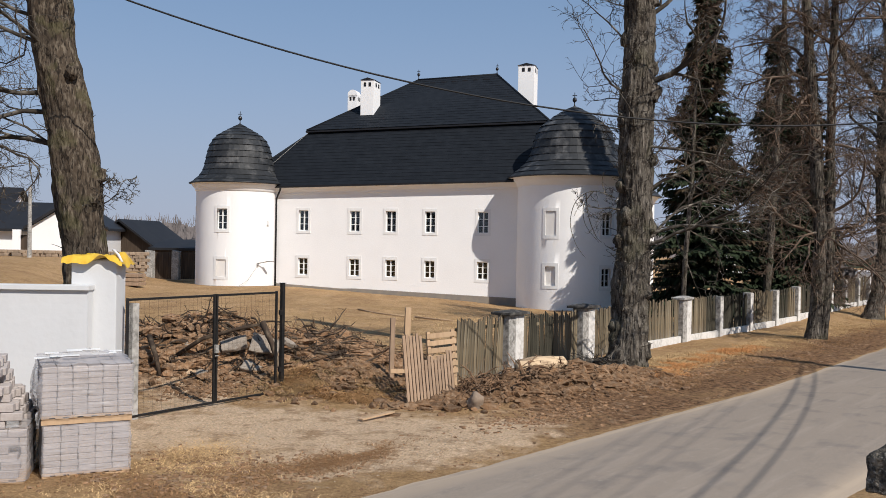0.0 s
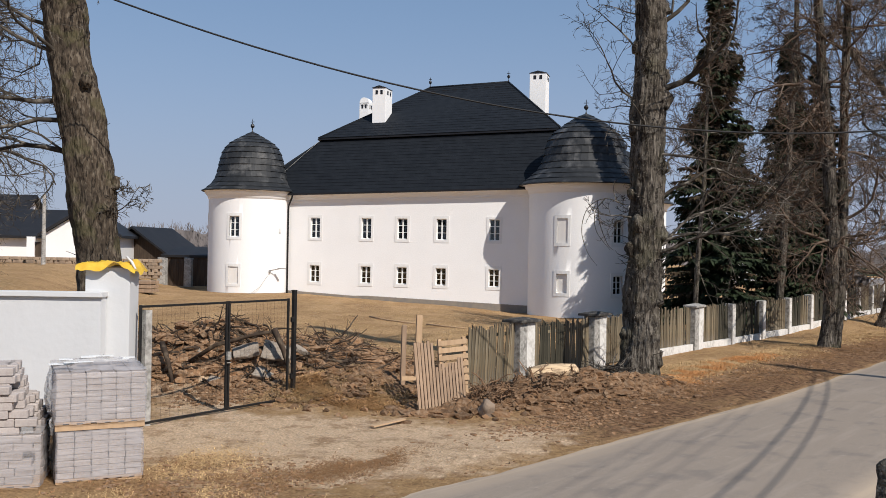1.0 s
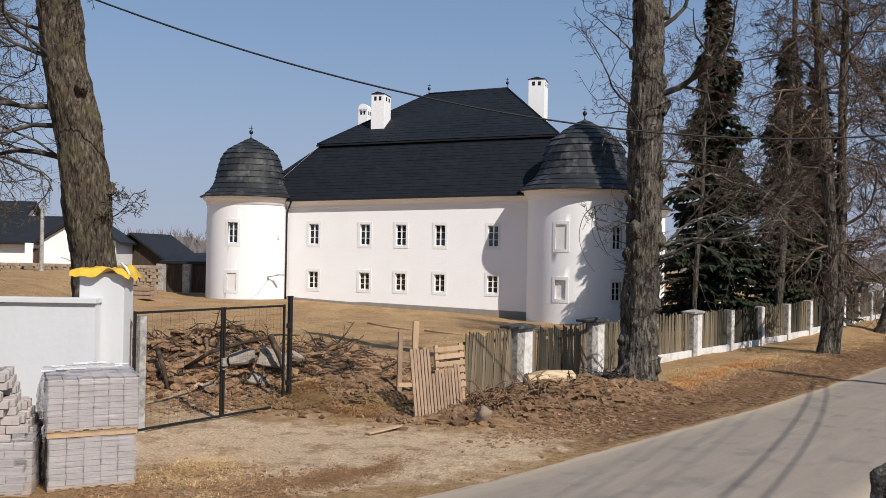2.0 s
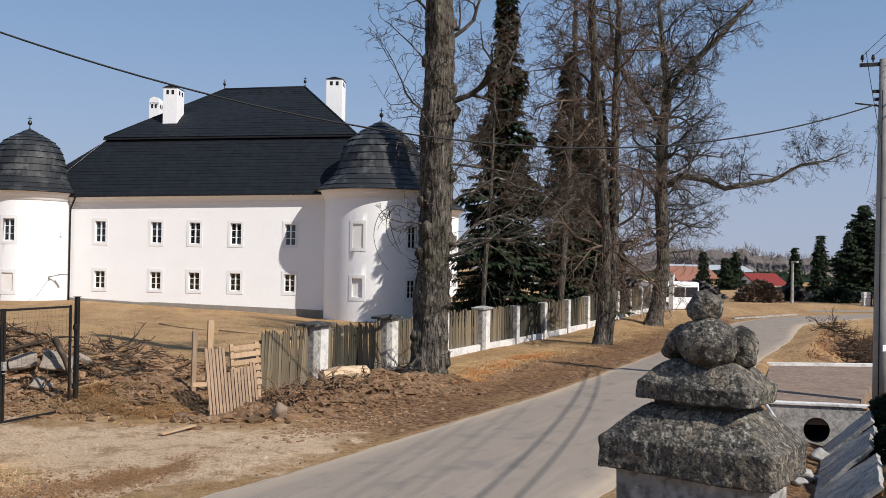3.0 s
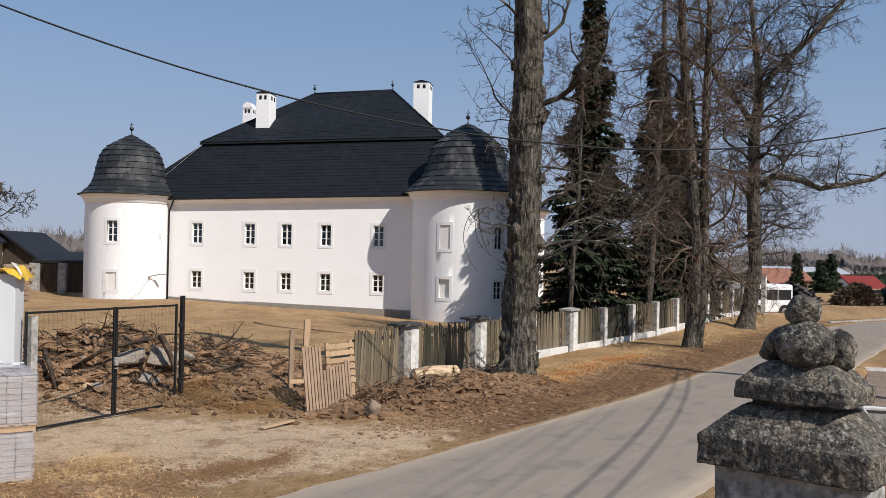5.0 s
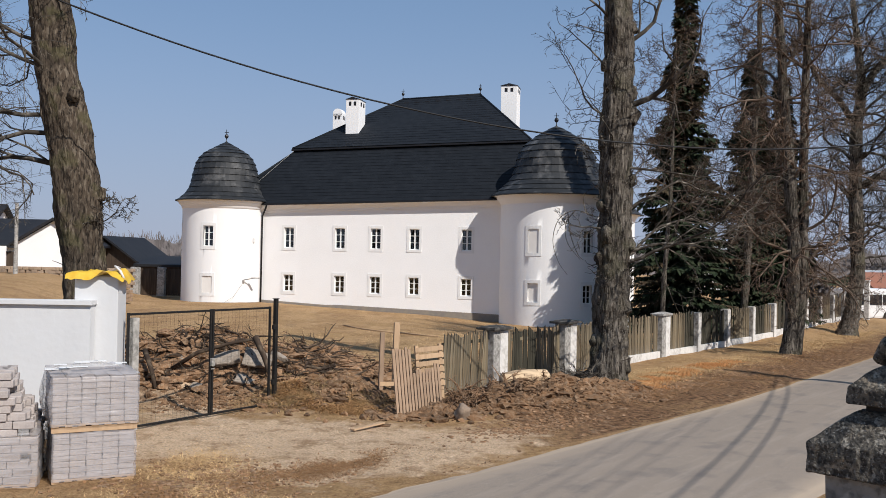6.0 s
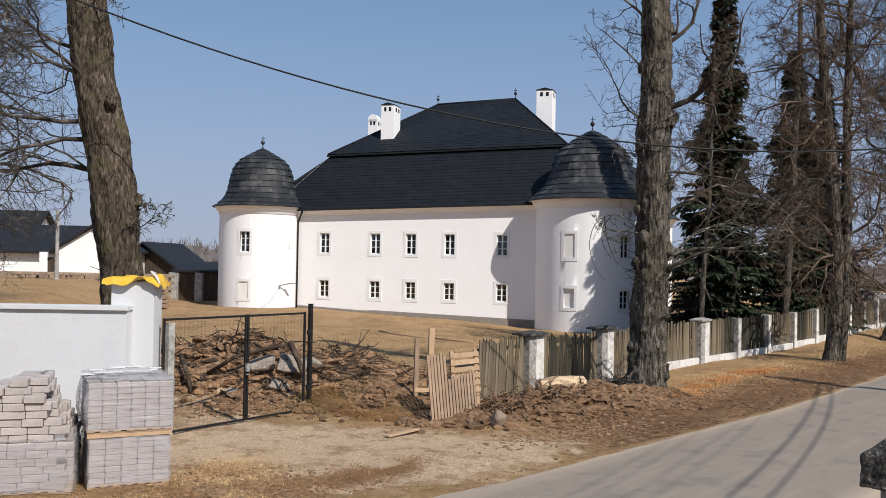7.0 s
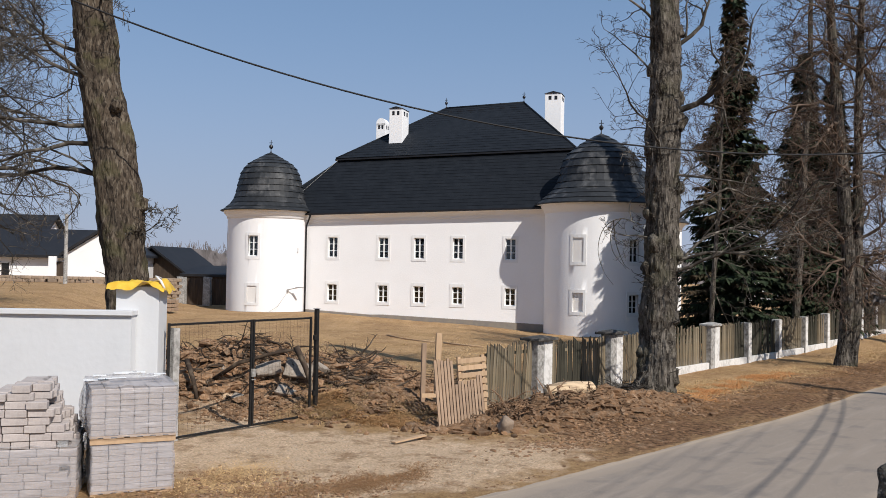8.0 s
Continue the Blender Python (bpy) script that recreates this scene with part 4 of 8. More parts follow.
def fence_pillar(k, l):
    p = fence_at(l)
    z = ground_z(p.x, p.y, False) - 0.25
    big = k in BIG
    w, d, h = (0.64, 0.36, 1.72) if big else (0.29, 0.3, 1.74)
    ob = thing("fence_pillar", ("square rendered fence pillar with a dark stone cap slab" if big else "slim limewashed concrete fence post"), "pillar", pose(p.x, p.y, z, 0, 0, FTURN), "fence pillars")
    bm = box_bm(0, 0, 0, w, d, h, 0.02)
    bmesh.ops.subdivide_edges(bm, edges=[e for e in bm.edges if e.calc_length() > 0.25], cuts=5, use_grid_fill=True)
    rough_up(bm, 0.018, 4.0, k * 3.7)
    part("shaft", bm, M_CONCRETE, ob)
    lw = 0.36 if big else w - 0.02
    bm = box_bm((w - 0.02 - lw) / 2, -d / 2 - 0.004, 0.1, lw, 0.03, h - 0.12, 0.004)
    bmesh.ops.subdivide_edges(bm, edges=[e for e in bm.edges if e.calc_length() > 0.25], cuts=4, use_grid_fill=True)
    rough_up(bm, 0.01, 4.0, k * 3.7)
    part("limewashed_face", bm, M_LIME, ob, "whitewashed lane-side face")
    if big:
        cw, cd = BIG[k]
        bm = bmesh.new()
        box(bm, 0, 0, h, cw, cd, 0.07, 0.012)
        vs = [bm.verts.new((a * cw / 2 * 0.94, b * cd / 2 * 0.94, h + 0.07)) for a, b in ((-1, -1), (1, -1), (1, 1), (-1, 1))]
        t = [bm.verts.new((a * cw / 2 * 0.35, b * cd / 2 * 0.3, h + 0.12)) for a, b in ((-1, -1), (1, -1), (1, 1), (-1, 1))]
        for e in range(4):
            bm.faces.new((vs[e], vs[(e + 1) % 4], t[(e + 1) % 4], t[e]))
        bm.faces.new(t)
        rough_up(bm, 0.012, 6, k)
        part("cap", bm, M_CAPSTONE if k < 3 else M_CONCRETE, ob, "dark weathered stone cap" if k < 3 else "pale concrete cap")


for k, l in enumerate(PILLARS):
    fence_pillar(k, l)

# boards: a few shapes shared by all panels
BOARD_MESHES = []
for k in range(5):
    bm = box_bm(0, 0, 0, 0.098, 0.02, 1.0)
    top = [v for v in bm.verts if v.co.z > 0.9]
    for v in top:
        v.co.z += random.uniform(-0.02, 0.02) + (0.03 if v.co.x > 0 else -0.03) * (k % 3 - 1)
    me = bpy.data.meshes.new("board")
    bm.to_mesh(me)
    bm.free()
    me.materials.append(M_BOARD)
    BOARD_MESHES.append(me)
DARK_BOARDS = [me.copy() for me in BOARD_MESHES]
for me in DARK_BOARDS:
    me.materials[0] = M_BOARD_DARK


def fence_panel(l0, l1, plinth, k, h=1.32, lean=0.0, dark=(0, 0)):
    p = fence_at((l0 + l1) / 2)
    z = ground_z(p.x, p.y, False)
    length = l1 - l0
    ob = thing("board_fence", "weathered grey-brown vertical board fence panel between pillars", "fence", pose(p.x, p.y, z, 0, 0, FTURN), "fence panels")
    zb = 0.2 if plinth else 0.03
    for zz in (zb + 0.22, zb + h - 0.28):
        part("rail", box_bm(0, 0.04, zz, length - 0.02, 0.05, 0.08), M_BOARD, ob)
    n = int(length / 0.112)
    for q in range(n):
        if random.random() < (0.05 if dark[0] <= q / n < dark[1] else 0.025):
            continue
        b = new("board", random.choice(DARK_BOARDS if dark[0] <= q / n < dark[1] else BOARD_MESHES))
        b.parent = ob
        b.location = (-length / 2 + (q + 0.5) * length / n, random.uniform(-0.006, 0.006), zb + random.uniform(-0.02, 0.02))
        b.scale = (random.uniform(0.92, 1.12), 1, h * random.uniform(0.94, 1.03))
        b.rotation_euler = (lean + random.gauss(0, 0.01), random.gauss(0, 0.02), random.gauss(0, 0.05))
    return ob


def plinth_wall(l0, l1, k):
    p = fence_at((l0 + l1) / 2)
    z = ground_z(p.x, p.y, False)
    ob = thing("fence_plinth", "low pale concrete plinth wall under the fence", "wall", pose(p.x, p.y, z - 0.3, 0, 0, FTURN), "fence plinths")
    bm = box_bm(0, -0.02, 0, l1 - l0, 0.2, 0.52, 0.012)
    rough_up(bm, 0.01, 3, k)
    part("wall_body", bm, M_LIME, ob)


for k, (a, b) in enumerate(zip(PILLARS, PILLARS[1:])):
    wa, wb = (0.33 if k in BIG else 0.18), (0.33 if k + 1 in BIG else 0.18)
    # from panel 4 on, dark boards put the spruces' shade into the colour
    fence_panel(a + wa, b - wb, k >= 2, k, 1.36 if k < 2 else 1.3, 0.0, {0: (0.12, 0.55), 3: (0.65, 1), 4: (0, 1), 6: (0, 0.6), 7: (0.3, 1), 9: (0, 1)}.get(k, (0, 0)))
    if k >= 2:
        plinth_wall(a + wa + 0.002, b - wb - 0.002, k)
fence_panel(-2.4, -0.49, False, 20, 1.42, 0.03)
# the fence ends at a tall white post beside the far gateway
p = fence_at(36.0, 0.9)
q = thing("gate_post", "tall white gateway post", "pillar", pose(p.x, p.y, -0.1, 0, 0, FTURN))
part("shaft", box_bm(0, 0, 0, 0.28, 0.28, 2.6, 0.02), M_LIME, q)
part("cap", box_bm(0, 0, 2.6, 0.34, 0.34, 0.06, 0.02), M_LIME, q)

# ---- white wall, pier and steel gate ----
wall = thing("garden_wall", "smooth white rendered garden wall with a coping strip", "wall", pose(-5.42, 16.74, -0.3, 0, 0, 1.5), kind="structure")
bm = bmesh.new()
wall_grid(bm, breaks(-9, 0, [], 0.6), breaks(0, 2.66, [], 0.6), [], lambda x, z, d: Vector((x, -0.12 + d, z)))
r = bm.verts[:]
for v in list(r):
    v.co.y += 0.006 * noise.noise(v.co * 1.5)
bmf = [bm.verts.new(c) for c in ((-9, 0.12, 0), (0, 0.12, 0), (0, 0.12, 2.66), (-9, 0.12, 2.66))]
bm.faces.new(bmf)
bm.faces.new([bm.verts.new(c) for c in ((0, -0.12, 0), (0, 0.12, 0), (0, 0.12, 2.66), (0, -0.12, 2.66))])
M_WALLWHITE = mat("white_render", (0.61, 0.615, 0.62), 0.85, spots=[((0.55, 0.555, 0.56), (1.2, 1.2, 0.35), 0.55, 0.12, 0.6), ((0.62, 0.63, 0.64), 5, 0.5, 0.15, 0.4)], bump=0.004, bump_scale=10)
part("wall_body", bm, M_WALLWHITE, wall)
bm = bmesh.new()
box(bm, -4.5, -0.02, 2.66, 9.06, 0.34, 0.085, 0.008)
part("coping", bm, M_WALLWHITE, wall, "thin white coping")
pier = thing("gate_pier", "square white rendered gate pier", "pillar", pose(-5.42, 17.16, -0.3, 0, 0, 1.5))
bm = box_bm(0, 0, 0, 0.77, 0.55, 3.17, 0.015)
part("shaft", bm, M_WALLWHITE, pier)
part("top_slab", box_bm(0, 0, 3.17, 0.78, 0.53, 0.02, 0.004), M_CONCRETE, pier, "bare concrete top")
sheet = bmesh.new()
N = 22
grid = []
for j in range(N + 1):
    row = []
    for i in range(N + 1):
        x, y = (i / N - 0.5) * 1.06, (j / N - 0.5) * 0.88
        over = max(abs(x) - 0.41, abs(y) - 0.285, 0)
        z = 0.045 + 0.08 * noise.noise(Vector((x * 4, y * 4, 2))) + 0.05 * abs(noise.noise(Vector((x * 11, y * 11, 5)))) - over * (0.9 + 1.3 * noise.noise(Vector((x * 2.7, y * 2.7, 9))))
        z += 0.1 * max(0, x - 0.1) * (y + 0.4)
        z = max(z, 0.026) if over == 0 else z
        k = 1 - min(1, over * 2.2)
        row.append(sheet.verts.new((x * (0.9 + 0.1 * k), y * (0.9 + 0.1 * k), z)))
    grid.append(row)
for j in range(N):
    for i in range(N):
        sheet.faces.new((grid[j][i], grid[j][i + 1], grid[j + 1][i + 1], grid[j + 1][i]))
ys = part("plastic_sheet", sheet, M_YELLOW, None, "crumpled yellow plastic sheet on the gate pier", True)
ys.matrix_world = pose(-5.42, 17.16, 2.895, 0, 0, 1.5)
tagged(ys, category="plastic sheet")
rope = Tubes()
rope.add([(0.2, 0.05, 0.06), (0.34, -0.05, 0.12), (0.3, -0.2, 0.16), (0.42, -0.3, 0.08), (0.5, -0.34, -0.05)], [0.025, 0.03, 0.02, 0.025, 0.02], 6)
ro = rope.build("rope", M_SHUTTER, None, "pale rag rope tying the yellow sheet")
ro.matrix_world = pose(-5.42, 17.16, 2.895, 0, 0, 1.5)
tagged(ro, category="rope")

gp = Vector((-4.93, 17.15, 0))
gq = Vector((-2.73, 20.15, 0))
gl = (gq - gp).length
gturn = math.degrees(math.atan2(gq.y - gp.y, gq.x - gp.x))
gate = thing("gate_leaf", "black steel gate leaf with wire mesh, standing open", "gate", pose(gp.x, gp.y, 0.0, 0, 0, gturn))
half = gl * 0.55
for x, w in ((0.025, 0.045), (half - 0.03, 0.045), (half + 0.03, 0.045), (gl - 0.03, 0.045)):
    part("stile", box_bm(x, 0, 0.06, w, 0.04, 2.14, 0.005), M_STEEL, gate)
for z in (0.06, 2.15):
    part("rail", box_bm(half / 2, 0, z, half - 0.1, 0.035, 0.042), M_STEEL, gate)
    part("rail", box_bm((half + gl) / 2, 0, z, gl - half - 0.12, 0.035, 0.042), M_STEEL, gate)
tb = Tubes()
for q in range(1, int(gl / 0.1)):
    tb.add([(q * 0.1, 0.012, 0.1), (q * 0.1, 0.012, 2.16)], [0.0013] * 2, 3, False)
for q in range(1, 21):
    tb.add([(0.05, 0.016, 0.1 + q * 0.1), (gl - 0.05, 0.016, 0.1 + q * 0.1)], [0.0013] * 2, 3, False)
tagged(tb.build("wire_mesh", M_STEEL, gate, "thin dark wire mesh"), kind="stuff")
part("lock", box_bm(half, -0.04, 1.05, 0.09, 0.06, 0.16, 0.01), M_CONCRETE, gate)
tb = Tubes()
tb.add([(half - 0.06, -0.07, 1.0), (half + 0.02, -0.09, 1.0)], [0.012] * 2, 6)
tb.build("handle", M_CONCRETE, gate)
gpost = thing("gate_stop_post", "black square steel gate post", "post", pose(gq.x + 0.09, gq.y + 0.1, -0.2, 0, 0, gturn))
part("shaft", box_bm(0, 0, 0, 0.08, 0.08, 2.56, 0.006), M_STEEL, gpost)
part("cap", box_bm(0, 0, 2.56, 0.11, 0.11, 0.012), M_STEEL, gpost)
for z in (0.7, 1.9):
    part("hinge", box_bm(-0.07, -0.02, z, 0.07, 0.05, 0.1), M_STEEL, gpost)
hp = thing("hinge_post", "grey concrete post behind the gate hinge", "post", pose(-4.86, 17.35, -0.2, 0, 0, gturn))
part("shaft", box_bm(0, 0, 0, 0.14, 0.14, 2.3, 0.01), M_CONCRETE, hp)

# ---- pallets of paving blocks ----
PAVER = {}


def paver_mesh(l, w, h):
    key = (round(l, 3), round(w, 3), round(h, 3))
    if key not in PAVER:
        bm = box_bm(0, 0, 0, l, w, h)
        bmesh.ops.bevel(bm, geom=bm.edges[:], offset=0.007, segments=1, affect="EDGES")
        me = bpy.data.meshes.new("paver")
        bm.to_mesh(me)
        bm.free()
        me.materials.append(M_PAVER)
        PAVER[key] = me
    return PAVER[key]


def lay(parent, x, y, z, l, w, h, rz=0.0):
    b = new("paver", paver_mesh(l, w, h))
    b.parent = parent
    b.location = (x, y, z)
    b.rotation_euler = (0, 0, rz)


def timber_pallet(parent, w, d, z):
    p = part("pallet_deck", box_bm(0, 0, z + 0.1, w, d, 0.022), M_NEWWOOD, parent, "thin wooden pallet")
    for q in range(7):
        part("slat", box_bm(-w / 2 + 0.05 + q * (w - 0.1) / 6, 0, z + 0.078, 0.1, d, 0.02), M_NEWWOOD, p)
    for q in range(3):
        part("bearer", box_bm(0, -d / 2 + 0.05 + q * (d - 0.1) / 2, z, w, 0.08, 0.076), M_NEWWOOD, p)


def wrapped_pack(parent, w, d, z, cols, deep, rows, film_bulge, crown=0.05, flap=0.0):
    bw, bd, bh = w / cols, d / deep, 0.082
    for r in range(rows):
        off = 0.5 * (r % 2)
        for j in range(deep):
            for i in range(cols):
                if 0 < i < cols - 1 and 0 < j < deep - 1 and r < rows - 1:
                    continue
                if j == deep - 1 and r < rows - 1 and 0 < i < cols - 1:
                    continue
                lay(parent, -w / 2 + (i + 0.5) * bw + random.uniform(-0.006, 0.006), -d / 2 + (j + 0.5) * bd + random.uniform(-0.007, 0.007), z + r * bh, bw - 0.008, bd - 0.008, bh - 0.004, random.uniform(-0.01, 0.01))
    film_wrap(parent, 0, 0, w, d, z, rows * bh, film_bulge, crown, flap)


def film_wrap(parent, cx, cy, w, d, z, h, film_bulge, crown=0.05, flap=0.0):
    """Loose stretch film round a pack of blocks."""
    verts, faces = [], []
    nu, nv = 96, 16
    for v in range(nv + 1):
        for u in range(nu):
            t = u / nu * 4
            sde, f = int(t), t - int(t)
            x, y = [(-1 + 2 * f, -1), (1, -1 + 2 * f), (1 - 2 * f, 1), (-1, 1 - 2 * f)][sde]
            zz = z - 0.03 + (h + 0.035) * v / nv
            n = noise.noise(Vector((x * 2.5, y * 2.5, zz * 5 + film_bulge))) + 0.6 * noise.noise(Vector((x * 6, y * 6, zz * 9)))
            g = 0.014 + 0.018 * max(0, n + 0.3)
            if flap and x < -0.99:
                g += flap * math.sin(math.pi * v / nv) * (1 - 0.6 * abs(y)) * (0.7 + 0.5 * n)
            verts.append((cx + x * (w / 2 + g), cy + y * (d / 2 + g), zz + 0.02 * noise.noise(Vector((x * 3, y * 3, film_bulge)))))
    for v in range(nv):
        for u in range(nu):
            faces.append((v * nu + u, v * nu + (u + 1) % nu, (v + 1) * nu + (u + 1) % nu, (v + 1) * nu + u))
    m = 12
    base = len(verts)
    for j in range(m + 1):
        for i in range(m + 1):
            x, y = (i / m - 0.5) * (w + 0.03), (j / m - 0.5) * (d + 0.03)
            verts.append((cx + x, cy + y, z + h + 0.012 + crown * (1 - (2 * x / (w + 0.03)) ** 2) * (1 - (2 * y / (d + 0.03)) ** 2) + 0.05 * max(0, noise.noise(Vector((x * 5, y * 5, film_bulge))) + 0.35)))
    for j in range(m):
        for i in range(m):
            q = base + j * (m + 1) + i
            faces.append((q, q + 1, q + m + 2, q + m + 1))
    mesh_ob("stretch_film", verts, faces, M_FILM, parent, "wrinkled clear stretch film", True)


pk = thing("paver_pallet", "two stacked film-wrapped pallets of pinkish-grey paving blocks", "paving blocks", pose(-4.5, 13.95, 0.0, 0, 0, 25))
timber_pallet(pk, 1.12, 1.12, -0.04)
wrapped_pack(pk, 1.1, 1.12, 0.085, 5, 4, 8, 1.0)
timber_pallet(pk, 1.16, 1.2, 0.745)
wrapped_pack(pk, 1.16, 1.24, 0.87, 6, 5, 8, 4.0, 0.1, 0.12)
lab = bmesh.new()
for q in range(9):
    a, b = random.uniform(-0.5, 0.4), random.uniform(-0.42, 0.35)
    box(lab, a, b, 1.57 + 0.1 * (1 - (2 * a / 1.19) ** 2) * (1 - (2 * b / 1.27) ** 2), random.uniform(0.12, 0.34), random.uniform(0.08, 0.2), 0.004)
part("wrap_label", lab, M_WHITE, pk, "torn white label pieces under the film")

st = thing("paver_stack", "half-unpacked stack of pinkish-grey paving blocks with loose top courses", "paving blocks", pose(-5.66, 13.35, 0.0, 0, 0, 15))
timber_pallet(st, 1.25, 1.0, -0.04)
for r in range(14):
    z = 0.085 + r * 0.109
    x0 = -1.1
    x1 = 0.62 if r < 7 else (0.56 - 0.05 * (r - 7) if r < 10 else 0.36 - 0.04 * (r - 10))
    if r > 11:
        x0 = -0.75 + 0.3 * (r - 11)
    jit = 0.014 if r < 7 else 0.035
    for row, y in enumerate((-0.44, -0.27, -0.1) if r > 6 else (-0.44,)):
        x = x0 - random.uniform(0, 0.14)
        while x < x1 - 0.08:
            l = random.choice((0.24, 0.28, 0.34))
            if x + l > x1 + 0.06:
                break
            if not (r > 10 and random.random() < 0.12):
                lay(st, x + l / 2, y + random.uniform(-jit, jit) - (0.03 if r > 7 and random.random() < 0.3 else 0), z, l - 0.01, 0.155, 0.103, random.uniform(-jit, jit) * 2)
            x += l
    for j in range(5):
        lay(st, x1 - 0.075 + random.uniform(-jit, jit), 0.04 + j * 0.125, z, 0.14, 0.118, 0.103, random.uniform(-jit, jit))
    if r > 7:
        part("paver_core", box_bm((x0 + x1) / 2 - 0.05, 0.28, z, (x1 - x0) * 0.86, 0.5, 0.103), M_PAVER, st)

film_wrap(st, -0.25, 0.0, 1.78, 1.08, 0.085, 0.66, 8.0)

# ---- stakes, picket panel, crate and planks by the fence gap ----
pp = thing("picket_panel", "leaning weathered picket fence panel with uneven slats", "fence panel", pose(0.05, 18.98, -0.05, -9, 0, 40))
for q in range(15):
    tall = 1.48 if q < 6 else (0.98 if q < 13 else 1.1)
    h = tall + random.uniform(-0.05, 0.05)
    part("slat", box_bm(0.05 + q * 0.087, 0, 0, 0.062, 0.02, h), M_OLDWOOD, pp)
for z in (0.25, 0.8):
    part("rail", box_bm(0.66, 0.03, z, 1.3, 0.035, 0.06), M_OLDWOOD, pp)
cr = thing("slatted_crate", "fresh wooden slatted pallet propped upright", "pallet", pose(0.82, 20.15, 0.0, -4, -3, 30))
for q in range(6):
    part("slat", box_bm(0, -0.03, 0.5 + q * 0.155, 0.72, 0.022, 0.105, 0.004), M_NEWWOOD, cr)
for x in (-0.3, 0.3):
    part("stud", box_bm(x, 0.02, 0.0, 0.07, 0.06, 1.42), M_NEWWOOD, cr)
sk = thing("wooden_stake", "tall pale sawn timber stake", "stake", pose(-0.03, 20.8, -0.2, 0, 1.2, 20))
part("shaft", box_bm(0, 0, 0, 0.13, 0.07, 2.05, 0.004), M_NEWWOOD, sk)
s2 = thing("braced_stake", "narrow grey wooden post with short cross pieces", "stake", pose(-0.33, 20.4, -0.15, 0, 0.8, 20))
part("shaft", box_bm(0, 0, 0, 0.1, 0.07, 1.8, 0.004), M_OLDWOOD, s2)
part("cross_piece", box_bm(0.22, -0.03, 0.62, 0.5, 0.03, 0.09), M_NEWWOOD, s2)
part("cross_piece", box_bm(0.22, -0.03, 0.12, 0.5, 0.03, 0.08), M_OLDWOOD, s2)
for x, y, z, l, w, rz, ry in ((1.75, 20.7, 0.12, 1.3, 0.2, -20, 10), (-1.0, 19.9, 0.05, 0.9, 0.1, 25, -3)):
    pl = thing("loose_plank", "pale loose plank lying on the soil", "plank", pose(x, y, z, 0, ry, rz), "loose planks")
    part("plank_body", box_bm(0, 0, 0, l, w, 0.03, 0.004), M_NEWWOOD, pl)


M_BOULDER = mat("earthy_stone", (0.27, 0.205, 0.15), 0.95, spots=[((0.18, 0.14, 0.11), 5, 0.52, 0.1, 0.7)], bump=0.015, bump_scale=25)


def boulder(name, x, y, z, r, material, label, squash=(1, 1, 0.85), seed=1.0):
    bm = bmesh.new()
    bmesh.ops.create_icosphere(bm, subdivisions=3, radius=r)
    for k in range(7):
        nv = Vector((noise.noise(Vector((seed, k * 3.1, 0.5))), noise.noise(Vector((k * 2.3, seed, 4.5))), noise.noise(Vector((1.5, k * 1.7, seed))))).normalized()
        for v in bm.verts:
            over = v.co.dot(nv) - r * 0.72
            if over > 0:
                v.co -= nv * over
    rough_up(bm, r * 0.3, 1.3 / r, seed)
    bmesh.ops.scale(bm, vec=squash, verts=bm.verts)
    ob = part(name, bm, material, None, label, True)
    ob.matrix_world = pose(x, y, z, 0, 0, seed * 50)
    return tagged(ob, category=name.replace("_", " "))


boulder("boulder", 1.4, 18.9, 0.12, 0.23, M_BOULDER, "rounded grey-brown boulder at the soil's edge", (0.85, 0.8, 1.15), 2.0)
# split log and brush by the pillars
lg = thing("split_log", "pale split tree log lying by the fence", "log", pose(3.02, 21.15, 0.55, 0, -5, 12))
tb = Tubes()
tb.add([(-0.62, 0, 0.02), (-0.56, 0, 0.03), (-0.2, 0.02, 0.05), (0.2, 0, 0.06), (0.5, -0.02, 0.05), (0.56, -0.02, 0.05)], [0.09, 0.17, 0.185, 0.175, 0.15, 0.07], 14, True, 0.4)
tb.build("log_body", M_LOGEND, lg)
# long bare poles lying in the yard
for a, b in (((-2.54, 42.98), (-0.2, 40.0)), ((0.1, 39.9), (1.7, 38.4))):
    tb = Tubes()
    tb.add([(a[0] + (b[0] - a[0]) * t, a[1] + (b[1] - a[1]) * t, ground_z(a[0] + (b[0] - a[0]) * t, a[1] + (b[1] - a[1]) * t) + 0.05) for t in (0, 0.3, 0.6, 1)], [0.035, 0.035, 0.03, 0.025], 7)
    tagged(tb.build("yard_pole", M_NEWWOOD, None, "long pale peeled pole lying on the yard grass"), category="pole", group="yard poles")
pl = thing("loose_plank", "short pale board lying on the gravel", "plank", pose(-0.5, 17.8, 0.04, 0, -2, 48), "loose planks")
part("plank_body", box_bm(0, 0, 0, 0.85, 0.12, 0.03, 0.004), M_NEWWOOD, pl)


# ---- trees ----
def limb_path(start, way, length, n, wander, lift):
    pts, p, d = [Vector(start)], Vector(start), Vector(way).normalized()
    for _ in range(n):
        d = (d + Vector((random.gauss(0, wander), random.gauss(0, wander), random.gauss(0, wander) + lift))).normalized()
        p = p + d * length / n
        pts.append(p.copy())
    return pts


def side_way(d, spread):
    a = d.orthogonal().normalized()
    a.rotate(Matrix.Rotation(random.uniform(0, 2 * math.pi), 3, d))
    return (d * math.cos(spread) + a * math.sin(spread)).normalized()


